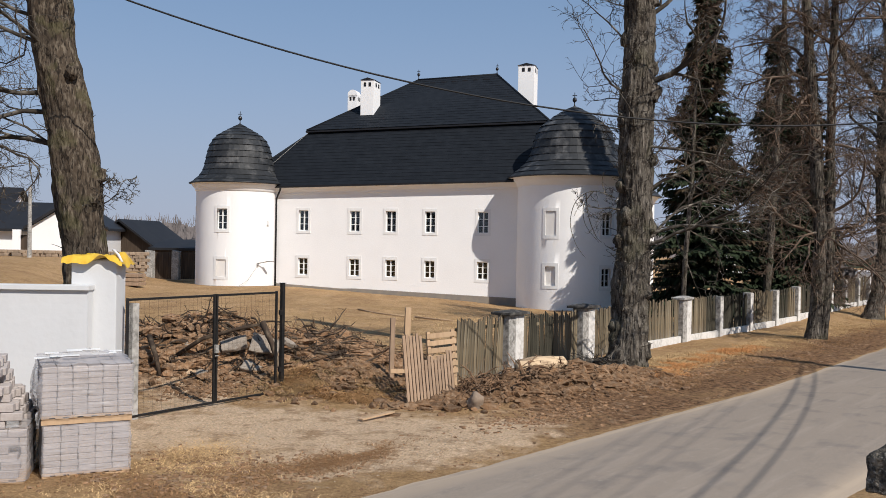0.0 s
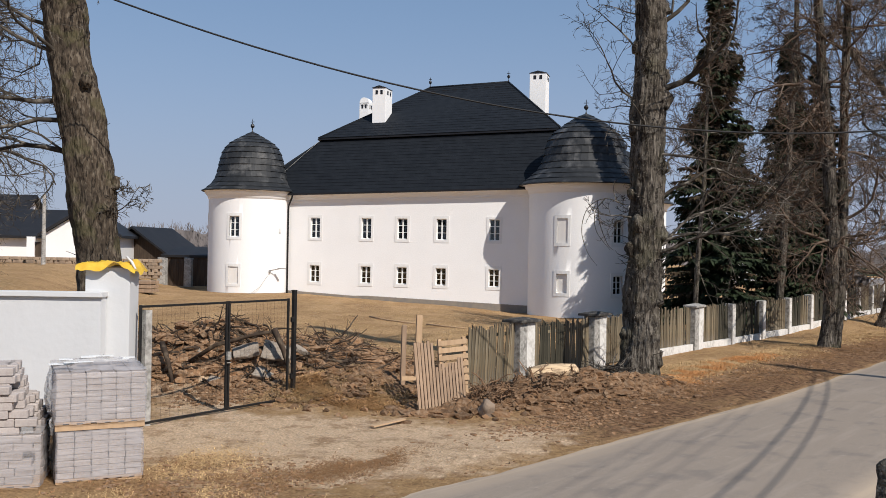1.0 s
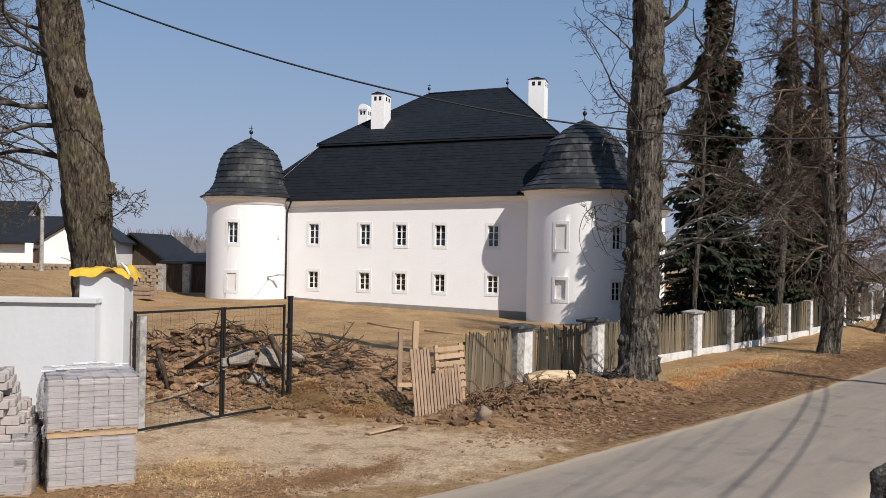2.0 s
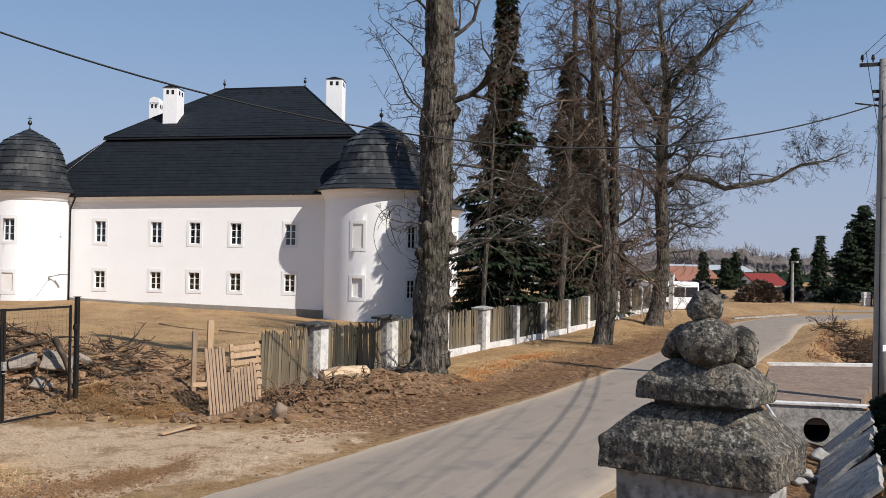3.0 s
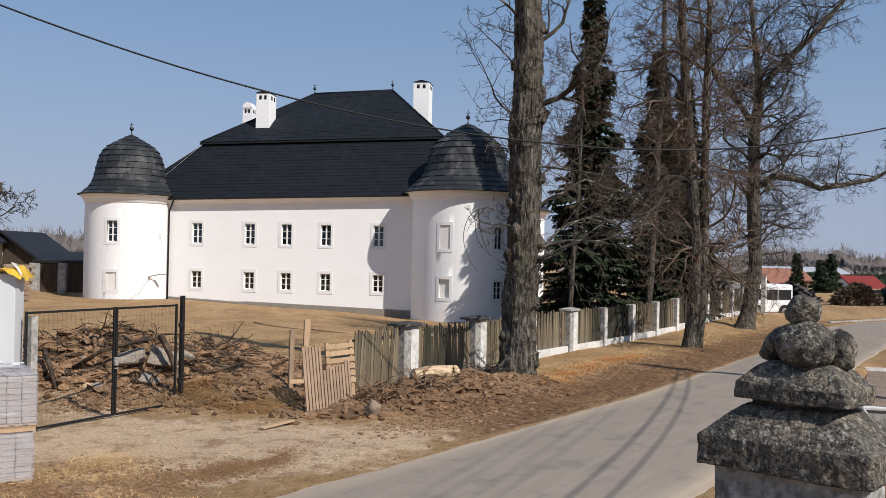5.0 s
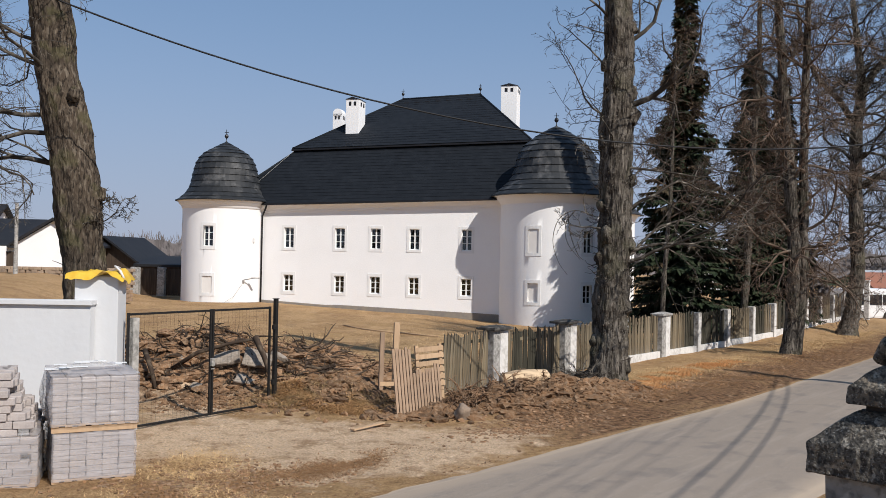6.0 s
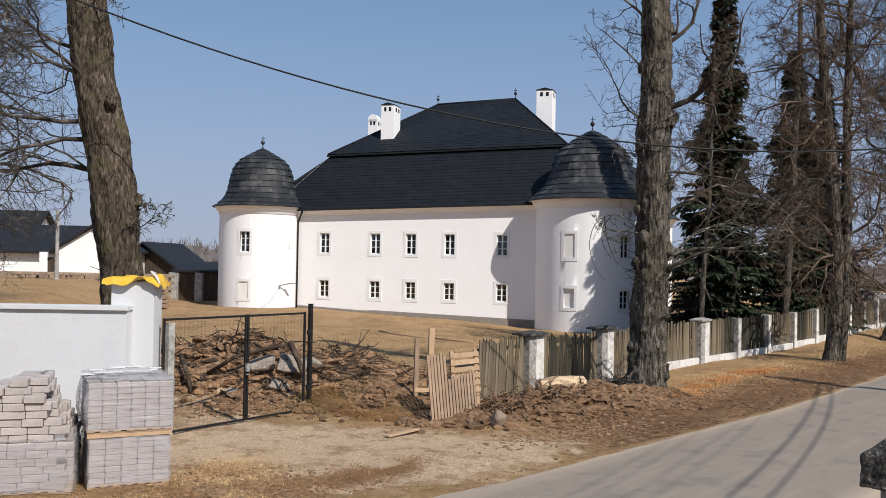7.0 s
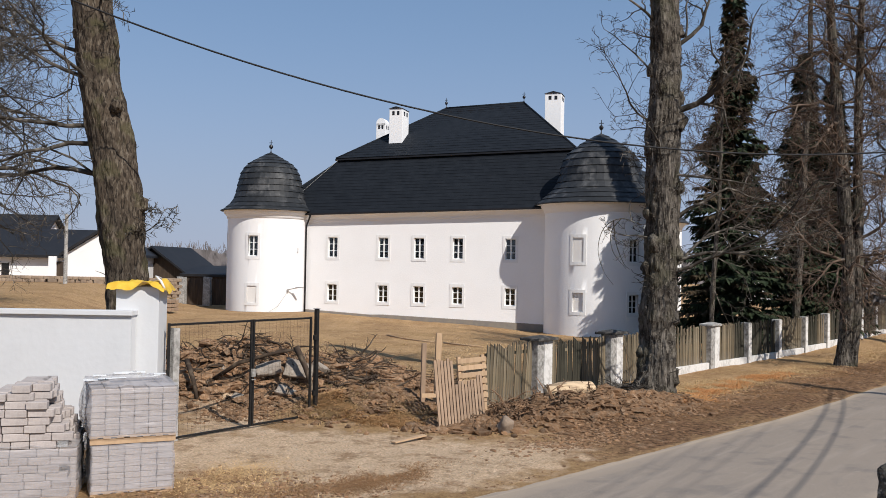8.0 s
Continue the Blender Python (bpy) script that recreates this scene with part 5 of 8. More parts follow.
def branch_out(twigs, pts, r, level, length, counts, lift):
    """Side shoots along a limb, down to fine twigs."""
    if level >= len(counts):
        return
    n = counts[level]
    for k in range(n):
        t = (k + random.random()) / n * 0.82 + 0.18
        q = t * (len(pts) - 1)
        i = min(int(q), len(pts) - 2)
        p = pts[i].lerp(pts[i + 1], q - i)
        d = side_way((pts[i + 1] - pts[i]).normalized(), random.uniform(0.5, 1.15))
        l = length * random.uniform(0.35, 0.62) * (1.15 - 0.5 * t)
        rr = max(0.0085, r * 0.5 * (1 - 0.5 * t))
        seg = 4 if level == 0 else 3
        sub = limb_path(p, d, l, seg, 0.34, lift)
        twigs.add(sub, [rr * (1 - 0.75 * j / seg) for j in range(seg + 1)], 4 if rr > 0.02 else 3, False)
        branch_out(twigs, sub, rr, level + 1, l, counts, lift)


def bare_tree(name, label, trunk, radii, limbs, counts=(6, 5, 4), lift=0.04, material=None, sides=32, wob=0.2, auto=0, zone=(0.3, 1.0), reach=4.0, up=0.5, twig_mat=None, fork=(), twist=0.26, burls=(), ridge=0.0, shoots=0):
    """trunk: points; limbs: (height along the trunk 0..1, azimuth degrees, rise, length, radius)."""
    base = Vector(trunk[0])
    ob = thing(name, label, "tree", Matrix.Translation(base))
    tb = Tubes()
    P = [Vector(p) - base for p in trunk]

    def along(pts, rad, t):
        q = t * (len(pts) - 1)
        i = min(int(q), len(pts) - 2)
        return pts[i].lerp(pts[i + 1], q - i), rad[i] + (rad[i + 1] - rad[i]) * (q - i)

    def stem(pts, rad, tubes, n):
        fine, fr = [], []
        for k in range(n + 1):
            p, r = along(pts, rad, k / n)
            w = 0.05 * r
            fine.append(p + Vector((noise.noise(p * 0.9), noise.noise(p * 0.9 + Vector((5, 5, 5))), 0)) * w * 3)
            flare = 1 + 0.45 * math.exp(-max(0, (p.z - 0.0)) / 0.45) if pts is P else 1
            fr.append(r * flare * (1 + 0.06 * noise.noise(Vector((p.z * 1.6, r, 4)))))
        tubes.add(fine, fr, sides, True, wob, ridge)

    height = P[-1].z
    stem(P, radii, tb, int(max(20, height * (16 if ridge else 9))))
    twigs, stems = Tubes(), [(P, radii)]
    for pts, rad in fork:
        pts = [Vector(p) - base for p in pts]
        stem(pts, rad, tb, int(max(12, (pts[-1] - pts[0]).length * 7)))
        stems.append((pts, rad))
    tb.build("trunk", material or M_BARK, ob)
    # knobbly burls on the stem: height, azimuth, radius
    for k, (z, az, br) in enumerate(burls):
        p, r = along(P, radii, z / height)
        bm = bmesh.new()
        bmesh.ops.create_icosphere(bm, subdivisions=3, radius=br)
        bmesh.ops.scale(bm, vec=(1, 1, 1.35), verts=bm.verts)
        rough_up(bm, br * 0.4, 1.4 / br, k * 3.0)
        rough_up(bm, br * 0.16, 4 / br, k * 5.0)
        a = radians(az)
        bmesh.ops.translate(bm, vec=(p.x + math.cos(a) * (r - br * 0.35), p.y + math.sin(a) * (r - br * 0.35), z), verts=bm.verts)
        part("burl", bm, material or M_BARK, ob, "", True)
    spec = [(0, *l) for l in limbs]
    for k in range(auto):
        s = 0 if len(stems) == 1 or k % 5 < 3 else 1 + k % (len(stems) - 1)
        t = zone[0] + (zone[1] - zone[0]) * (k + random.random()) / auto
        spec.append((s, t, random.uniform(0, 360), random.gauss(up, 0.25), reach * random.uniform(0.6, 1.15) * (1.15 - 0.45 * t), None))
    for s, t, az, rise, length, r in spec:
        pts, rad = stems[s]
        p, tr = along(pts, rad, min(t, 0.999))
        r = r or min(tr * 0.4, 0.019 * length)
        a = radians(az)
        d = Vector((math.cos(a), math.sin(a), rise))
        n = max(6, int(length * 2.6))
        path = limb_path(p, d, length, n, twist, lift)
        lt = Tubes()
        lt.add(path, [r * (1 - 0.8 * j / n) for j in range(n + 1)], 7, False)
        lt.build("limb", twig_mat or M_TWIG, ob)
        branch_out(twigs, path, r, 0, length, counts, lift)
    # short shoots bristling from the bark
    for k in range(shoots):
        t = random.choice((random.uniform(0.02, 0.6), random.gauss(0.25, 0.03), random.gauss(0.44, 0.04)))
        p, tr = along(P, radii, min(0.9, max(0.01, t)))
        a = random.uniform(0, 2 * math.pi)
        out = Vector((math.cos(a), math.sin(a), 0))
        l = random.uniform(0.15, 0.6)
        path = limb_path(p + out * tr * 0.9, out + Vector((0, 0, random.uniform(-0.3, 0.9))), l, 4, 0.3, 0.03)
        twigs.add(path, [0.013, 0.011, 0.009, 0.007, 0.005], 3, False)
    tagged(twigs.build("twig_crown", twig_mat or M_TWIG, ob, "fine bare twigs", False), kind="stuff")
    return ob


# lime at the lane's edge, close before the east tower
bare_tree("lime_tree", "tall rough-barked bare lime tree at the lane's edge", [(5.62, 24.1, -0.1), (5.66, 24.1, 2.0), (5.71, 24.1, 4.2), (5.74, 24.1, 6.5), (5.75, 24.1, 9.0), (5.7, 24.1, 12.0), (5.65, 24.2, 15)], [0.47, 0.43, 0.42, 0.4, 0.37, 0.33, 0.24],
          [(0.26, -6, 0.12, 5.2, 0.05), (0.275, 14, 0.08, 5.6, 0.05), (0.285, -28, 0.02, 4.2, 0.042), (0.33, 195, 0.1, 1.5, 0.03), (0.36, -10, 0.2, 4.2, 0.05), (0.41, 25, 0.15, 3.6, 0.04), (0.45, -35, 0.1, 3.0, 0.04), (0.47, 175, 0.35, 1.4, 0.025), (0.545, 172, 0.3, 2.9, 0.035), (0.56, -12, 0.12, 3.4, 0.095), (0.62, 150, 0.6, 2.2, 0.035), (0.66, 5, 0.5, 3.0, 0.07), (0.7, 190, 0.5, 2.0, 0.05), (0.75, 40, 0.5, 3.0, 0.06), (0.8, 250, 0.5, 2.6, 0.06)],
          counts=(7, 4, 3), auto=12, zone=(0.34, 0.95), reach=1.8, up=0.25, wob=0.2, sides=84, ridge=0.075, shoots=170, twist=0.2, burls=[(0.7, -20, 0.2), (1.3, 185, 0.14), (2.2, -30, 0.17), (2.9, -10, 0.14), (3.5, 200, 0.16), (3.9, -25, 0.2), (4.1, 230, 0.19), (4.9, 190, 0.13), (5.6, -15, 0.15), (6.6, 185, 0.17), (7.3, -20, 0.22), (7.9, -5, 0.16), (8.6, 190, 0.15), (9.6, -20, 0.16)])


def curved(pts, parts=5):
    """A smooth line through the points."""
    ext = [pts[0] * 2 - pts[1], *pts, pts[-1] * 2 - pts[-2]]
    out = []
    for p, q, r, t in zip(ext, ext[1:], ext[2:], ext[3:]):
        for k in range(parts):
            u = k / parts
            out.append(0.5 * (2 * q + (r - p) * u + (2 * p - 5 * q + 4 * r - t) * u * u + (3 * q - p - 3 * r + t) * u ** 3))
    return out + [pts[-1]]


# drooping looped shoot before the tower
tb = Tubes()
b = Vector((5.62, 24.0, 4.3))
for pts in ([(-0.45, 0, 0.2), (-1.0, -0.1, 0.35), (-1.45, -0.2, 0.1), (-1.6, -0.2, -0.45), (-1.45, -0.2, -1.0), (-1.2, -0.2, -1.35)], [(-1.0, -0.1, 0.35), (-1.25, -0.1, 0.0), (-1.2, -0.1, -0.5), (-0.85, -0.1, -0.95)], [(-1.2, -0.1, 0.28), (-1.1, 0, -0.3), (-0.9, 0, -0.8), (-0.75, 0, -0.95)], [(-0.7, 0, 0.3), (-0.75, 0.1, 0.6), (-0.72, 0.1, 0.85)]):
    pts = curved([b + Vector(p) for p in pts])
    tb.add(pts, [0.015 * (1 - 0.7 * j / len(pts)) for j in range(len(pts))], 5, False)
o = tb.build("looped_branch", M_TWIG, None, "thin drooping looped branch of the lime")
o.parent = bpy.data.objects["lime_tree"]
o.matrix_parent_inverse = Matrix.Translation(bpy.data.objects["lime_tree"].location).inverted()

bare_tree("lime_tree", "two-stemmed bare lime tree at the verge", [(14.58, 33.6, -0.1), (14.7, 33.6, 2.0), (14.74, 33.6, 3.7), (14.5, 33.6, 7.0), (14.25, 33.6, 9.3), (14.1, 33.6, 11.5), (13.9, 33.6, 14.5), (13.7, 33.6, 17.5)], [0.26, 0.24, 0.23, 0.21, 0.19, 0.17, 0.12, 0.06],
          [], counts=(8, 6, 5), auto=66, zone=(0.22, 0.98), reach=3.8, up=0.2, lift=0.0, twig_mat=M_TWIG_RED, sides=14, fork=[([(14.82, 33.5, -0.1), (15.02, 33.55, 2.0), (15.09, 33.6, 3.7), (15.04, 33.6, 7.0), (15.07, 33.6, 10.5), (15.13, 33.6, 13), (15.2, 33.6, 17)], [0.2, 0.19, 0.18, 0.16, 0.14, 0.11, 0.05])])
bare_tree("lime_tree", "large bare roadside tree with a wide forked crown", [(21.75, 43.5, -0.1), (22.1, 43.5, 2.0), (22.2, 43.5, 3.9), (22.04, 43.5, 6.8), (22.05, 43.5, 9.8), (22.3, 43.5, 12.3), (21.9, 43.5, 15.0), (21.6, 43.5, 18.5)], [0.42, 0.36, 0.35, 0.31, 0.28, 0.22, 0.14, 0.06],
          [(0.5, 150, 0.6, 4.5, 0.09), (0.6, 200, 0.5, 4.0, 0.08), (0.62, -60, 0.5, 3.2, 0.08), (0.45, 30, 0.3, 3.6, 0.08), (0.52, -15, 0.3, 3.8, 0.08)], counts=(8, 6, 5), auto=120, zone=(0.26, 0.97), reach=3.6, up=0.3, sides=14, lift=0.02,
          fork=[([(22.2, 43.5, 11.6), (22.9, 43.4, 12.9), (23.9, 43.3, 13.9), (25.2, 43.2, 15.2), (26.9, 43.1, 17.2), (28.3, 43, 19.5)], [0.2, 0.18, 0.16, 0.14, 0.1, 0.05]),
                ([(22.3, 43.4, 7.2), (23.0, 43.3, 7.75), (24.4, 43.2, 7.55), (25.4, 43.1, 7.15), (26.5, 43.0, 7.35), (28.2, 42.9, 7.7), (29.6, 42.8, 8.5), (31.2, 42.8, 8.8), (32.4, 42.7, 9.3)], [0.17, 0.16, 0.145, 0.13, 0.12, 0.1, 0.075, 0.05, 0.02]),
                ([(22.0, 43.5, 10.2), (21.2, 43.6, 11.4), (20.2, 43.7, 12.4), (19.4, 43.8, 14.2), (19.0, 43.8, 17)], [0.16, 0.14, 0.12, 0.1, 0.04])])
bare_tree("lime_tree", "slim bare tree behind the fence", [(16.6, 43.6, -0.2), (16.9, 43.6, 6.0), (17.2, 43.6, 13), (17.3, 43.6, 21)], [0.2, 0.17, 0.13, 0.05], [], counts=(8, 7, 5), auto=30, zone=(0.25, 0.97), reach=3.0, up=0.5, sides=10)
bare_tree("young_tree", "young reddish bare tree behind the fence", [(10.0, 34.5, -0.2), (10.1, 34.5, 3.0), (10.3, 34.5, 6), (10.4, 34.6, 9.5), (10.45, 34.6, 12.0)], [0.1, 0.09, 0.075, 0.045, 0.015], [], counts=(7, 6, 4), auto=22, zone=(0.4, 0.97), reach=2.9, up=0.35, sides=8, twig_mat=M_TWIG_RED)
# big leaning tree behind the white wall
bare_tree("ash_tree", "thick leaning bare tree trunk behind the white wall", [(-6.35, 19.6, -0.1), (-6.42, 19.6, 1.5), (-6.55, 19.55, 3.0), (-6.72, 19.5, 4.6), (-7.15, 19.5, 7.0), (-7.42, 19.5, 8.8), (-7.9, 19.5, 12.0), (-8.4, 19.5, 15)], [0.5, 0.45, 0.42, 0.47, 0.41, 0.4, 0.36, 0.26],
          [(0.46, 165, 0.25, 3.6, 0.07), (0.5, 200, 0.35, 3.4, 0.06), (0.53, 185, 0.2, 4.2, 0.055), (0.55, 225, 0.3, 3.4, 0.05), (0.57, 170, 0.1, 3.4, 0.05), (0.42, 10, 0.4, 0.8, 0.015), (0.62, 150, 0.1, 3.2, 0.05), (0.34, 5, 0.6, 1.3, 0.02)], counts=(7, 6, 4), auto=3, zone=(0.65, 0.97), reach=3.0, up=0.2, lift=-0.02, wob=0.14, sides=72, ridge=0.06, shoots=30, burls=[(4.6, -15, 0.12), (6.6, -80, 0.12)], material=M_BARK_ASH)
bare_tree("ash_tree", "bare tree with drooping twigs on the rising ground", [(-17.2, 30.0, 1.0), (-17.0, 30.0, 6.0), (-16.9, 30.0, 11.0), (-16.6, 30, 16)], [0.32, 0.28, 0.2, 0.1], [], counts=(8, 6, 5), auto=54, zone=(0.32, 0.95), reach=6.6, up=0.1, lift=-0.03, sides=10)


# spruces
def spruce(x, y, h, r, label, brown=0.0, low=0.5, seed=1, expo=1.15):
    rnd = random.Random(seed)
    ob = thing("spruce_tree", label, "tree", Matrix.Translation((x, y, ground_z(x, y, False) - 0.1)))
    tb = Tubes()
    tb.add([(0, 0, 0), (0.03, 0, h * 0.4), (0, 0.02, h * 0.75), (0, 0, h)], [0.2, 0.15, 0.08, 0.015], 8)
    tb.build("trunk", M_BARK, ob)
    V = {0: [], 1: []}
    F = {0: [], 1: []}
    wood = Tubes()
    z = low
    while z < h - 0.15:
        f = z / h
        reach = r * (1 - f) ** expo * (0.8 + 0.2 * math.sin(z * 2.1)) + 0.12
        for k in range(10 if f < 0.7 else 7):
            az = rnd.uniform(0, 2 * math.pi)
            l = reach * rnd.uniform(0.6, 1.12) ** 0.8
            out = Vector((math.cos(az), math.sin(az), 0))
            sag = l * rnd.uniform(0.15, 0.45) * (1 - 0.8 * f)
            pts = [Vector((0, 0, z + 0.1)) + out * l * t + Vector((0, 0, -sag * (t ** 1.1) + (0.25 * sag if t > 0.9 else 0) + (0.35 * l * t if f > 0.85 else 0))) for t in (0.05, 0.35, 0.7, 1.0)]
            wood.add(pts, [0.022, 0.016, 0.01, 0.004], 3, False)
            side = out.cross(Vector((0, 0, 1)))
            kind = 1 if rnd.random() < brown * min(1.0, f * 1.6) else 0
            n = max(6, int(l * 26))
            for q in range(n):
                t = 0.18 + 0.82 * (q + rnd.random()) / n
                i = 0 if t < 0.35 else (1 if t < 0.7 else 2)
                c = pts[i].lerp(pts[i + 1], min(1, max(0, (t - (0.05, 0.35, 0.7)[i]) / 0.33)))
                sgn = rnd.choice((-1, 1))
                sl = rnd.uniform(0.26, 0.62) * (1.1 - 0.45 * t)
                d = (out * 0.6 + side * sgn * rnd.uniform(0.4, 1.0) + Vector((0, 0, rnd.uniform(-0.9, 0.05)))).normalized()
                wv = d.cross(Vector((rnd.uniform(-0.4, 0.4), rnd.uniform(-0.4, 0.4), 1))).normalized() * sl * rnd.uniform(0.16, 0.3)
                tip = c + d * sl + Vector((0, 0, -0.06))
                mid = c + d * sl * 0.45
                b0 = len(V[kind])
                V[kind] += [c, mid + wv, tip, mid - wv]
                F[kind].append((b0, b0 + 1, b0 + 2, b0 + 3))
        z += rnd.uniform(0.12, 0.2) * (1 + 0.4 * (1 - f))
    tagged(wood.build("bough_wood", M_TWIG, ob, "", False), kind="stuff")
    tagged(mesh_ob("needles", V[0], F[0], M_NEEDLE, ob, "dark green needle sprays"), kind="stuff")
    if V[1]:
        tagged(mesh_ob("dry_needles", V[1], F[1], M_NEEDLE_BROWN, ob, "brown cones and dry sprays"), kind="stuff")
    return ob


spruce(13.9, 44.6, 19.0, 3.9, "tall narrow dark green spruce with brown upper crown", 0.42, 0.35, 3, 1.22)
spruce(18.0, 46.2, 14.4, 3.3, "dark green spruce beside the fence", 0.1, 0.35, 8, 0.95)
spruce(20.0, 47.4, 13.2, 2.2, "bushy dark green spruce crowded against its neighbour", 0.12, 0.6, 17, 0.7)
spruce(20.8, 49.4, 9.5, 2.6, "lower dark spruce behind the fence", 0.1, 0.8, 12)


# ---- stone pillar by the camera ----
post = thing("stone_pillar", "old lichened stone gate pillar with a stacked ball finial", "pillar", pose(2.885, 4.9, 1.035, 0, 0, -49))


def stone_block(w, d, w1, d1, z0, z1, z2, seed, groove=0.0, bulge=0.25):
    """A rectangular stone: upright tooled sides to z1, then a convex weathered slope to z2."""
    bm = bmesh.new()
    prof = [(0.02, z0), (0.0, z0 + 0.006), (0.0, z0 + 0.012)] + [(0.0, z0 + 0.012 + (z1 - z0 - 0.024) * k / 7) for k in range(1, 8)] + [(0.0, z1 - 0.006), (0.014, z1), (0.035, z1 + 0.006)]
    for k in range(1, 10):
        t = k / 9
        prof.append((0.05 + 0.95 * t, z1 + (z2 - z1) * (t * (1 - bulge) + bulge * math.sin(t * math.pi / 2))))
    n = 60
    loops = []
    for i, z in prof:
        hw, hd = (w + (w1 - w) * i) / 2, (d + (d1 - d) * i) / 2
        lo = []
        for s in range(4):
            for k in range(n):
                t = -1 + 2 * k / n
                x, y = [(t, -1), (1, t), (-t, 1), (-1, -t)][s]
                rr = (abs(x) ** 26 + abs(y) ** 26) ** (1 / 26)
                lo.append(bm.verts.new((x / rr * hw, y / rr * hd, z)))
        loops.append(lo)
    for a, b in zip(loops, loops[1:]):
        for k in range(len(a)):
            bm.faces.new((a[k], a[(k + 1) % len(a)], b[(k + 1) % len(a)], b[k]))
    bm.faces.new(loops[0][::-1])
    bm.faces.new(loops[-1])
    for v in bm.verts:
        c = v.co
        if groove and c.z < z1 + 0.005:
            g = noise.noise(Vector((c.x * 38, c.y * 38, c.z * 9 + seed))) + 0.6 * noise.noise(Vector((c.x * 70, c.y * 70, c.z * 16)))
            v.co = Vector((c.x * (1 + groove * g / w), c.y * (1 + groove * g / d), c.z))
    rough_up(bm, 0.012, 2.6, seed)
    rough_up(bm, 0.005, 9, seed + 7)
    rough_up(bm, 0.004, 30, seed + 3)
    return bm


bm = box_bm(0, 0, -1.0, 0.79, 0.49, 2.16, 0.012)
bmesh.ops.subdivide_edges(bm, edges=bm.edges[:], cuts=6, use_grid_fill=True)
rough_up(bm, 0.012, 4, 1)
M_SHAFT = mat("stained_render", (0.36, 0.355, 0.34), 0.92, spots=[((0.13, 0.125, 0.12), 4, 0.5, 0.1, 0.8), ((0.6, 0.59, 0.57), 6, 0.58, 0.06, 0.7), ((0.08, 0.08, 0.075), 16, 0.58, 0.06, 0.5)], bump=0.015, bump_scale=25)
part("shaft", bm, M_SHAFT, post, "patchy grey rendered shaft")
part("cap_stone", stone_block(0.965, 0.655, 0.5, 0.34, 1.135, 1.305, 1.49, 5.0, 0.02, 0.35), M_STONE, post, "broad dark lichened cap stone with tooled sides", True)
# joint set back, its dark colour carrying the shade between the stones
part("bed_joint", box_bm(0, 0, 1.47, 0.44, 0.3, 0.08), M_CAPSTONE, post, "recessed mortar joint coloured dark for the shaded undercut")
part("neck_stone", stone_block(0.64, 0.455, 0.32, 0.22, 1.525, 1.615, 1.74, 9.0, 0.008, 0.8), M_STONE, post, "rounded upper block", True).location = (0.02, -0.02, 0)


def lump(x, y, z, r, s, seed, lean=(0, 0, 0)):
    bm = bmesh.new()
    bmesh.ops.create_icosphere(bm, subdivisions=5, radius=r)
    bmesh.ops.scale(bm, vec=s, verts=bm.verts)
    bmesh.ops.rotate(bm, cent=(0, 0, 0), matrix=Euler(lean).to_matrix(), verts=bm.verts)
    rough_up(bm, 0.022, 5, seed)
    rough_up(bm, 0.012, 15, seed)
    rough_up(bm, 0.006, 45, seed)
    bmesh.ops.translate(bm, vec=(x, y, z), verts=bm.verts)
    return bm


part("finial_ball", lump(0.055, -0.08, 1.835, 0.158, (1.0, 0.95, 0.88), 2.0), M_STONE, post, "", True)
for k, (x, y, lean) in enumerate(((-0.14, 0.0, (0, 0.5, 0)), (0.215, 0.02, (0, -0.5, 0)), (0.03, 0.12, (0.4, 0, 0)))):
    part("finial_scroll", lump(x, y, 1.825, 0.1, (0.75, 0.8, 1.15), 11.0 + k, lean), M_STONE, post, "", True)
part("finial_tip", lump(0.025, -0.045, 2.03, 0.1, (1.05, 1.0, 0.95), 30.0), M_STONE, post, "", True)

# ---- power pole and cables ----
PX, PY = 16.51, 20.3
M_POLE = mat("smooth_grey_concrete", (0.33, 0.315, 0.29), 0.9, spots=[((0.2, 0.193, 0.183), 2.5, 0.55, 0.15, 0.6), ((0.33, 0.32, 0.305), 20, 0.57, 0.1, 0.4)], bump=0.004, bump_scale=40)
pole = thing("power_pole", "round grey concrete power pole with a steel crossarm", "pole", pose(PX, PY, -0.4, 0, 0, 0))
PT = 8.55
part("shaft", lathe(bmesh.new(), [(0.205, 0), (0.195, 2.5), (0.165, 6), (0.14, PT + 0.4)], 20), M_POLE, pole, "", True)
arm_way = Vector((0.93, -0.36, 0))
bm = bmesh.new()
beam(bm, arm_way * -0.62 + Vector((0, 0, PT + 0.25)), arm_way * 0.95 + Vector((0, 0, PT + 0.33)), 0.07, 0.09)
part("crossarm", bm, M_STEEL, pole, "dark steel crossarm")
INS = []
for k, t in enumerate((-0.56, -0.3, 0.3, 0.6, 0.86)):
    p = arm_way * t + Vector((0, 0, PT + 0.33 + 0.04 * (t > 0)))
    ins = part("insulator", lathe(bmesh.new(), [(0.015, 0), (0.02, 0.06), (0.045, 0.07), (0.05, 0.11), (0.03, 0.13), (0.042, 0.15), (0.02, 0.19), (0.001, 0.2)], 10, p), M_CAPSTONE, pole, "dark ceramic insulator", True)
    INS.append(p + Vector((PX, PY, -0.4 + 0.16)))
for z, w in ((PT - 0.42, 0.3), (PT - 0.62, 0.25)):
    bm = bmesh.new()
    beam(bm, arm_way * -w + Vector((0, 0, z)), arm_way * (w + 0.25) + Vector((0, 0, z + 0.02)), 0.06, 0.08)
    part("bracket", bm, M_STEEL, pole)
bm = bmesh.new()
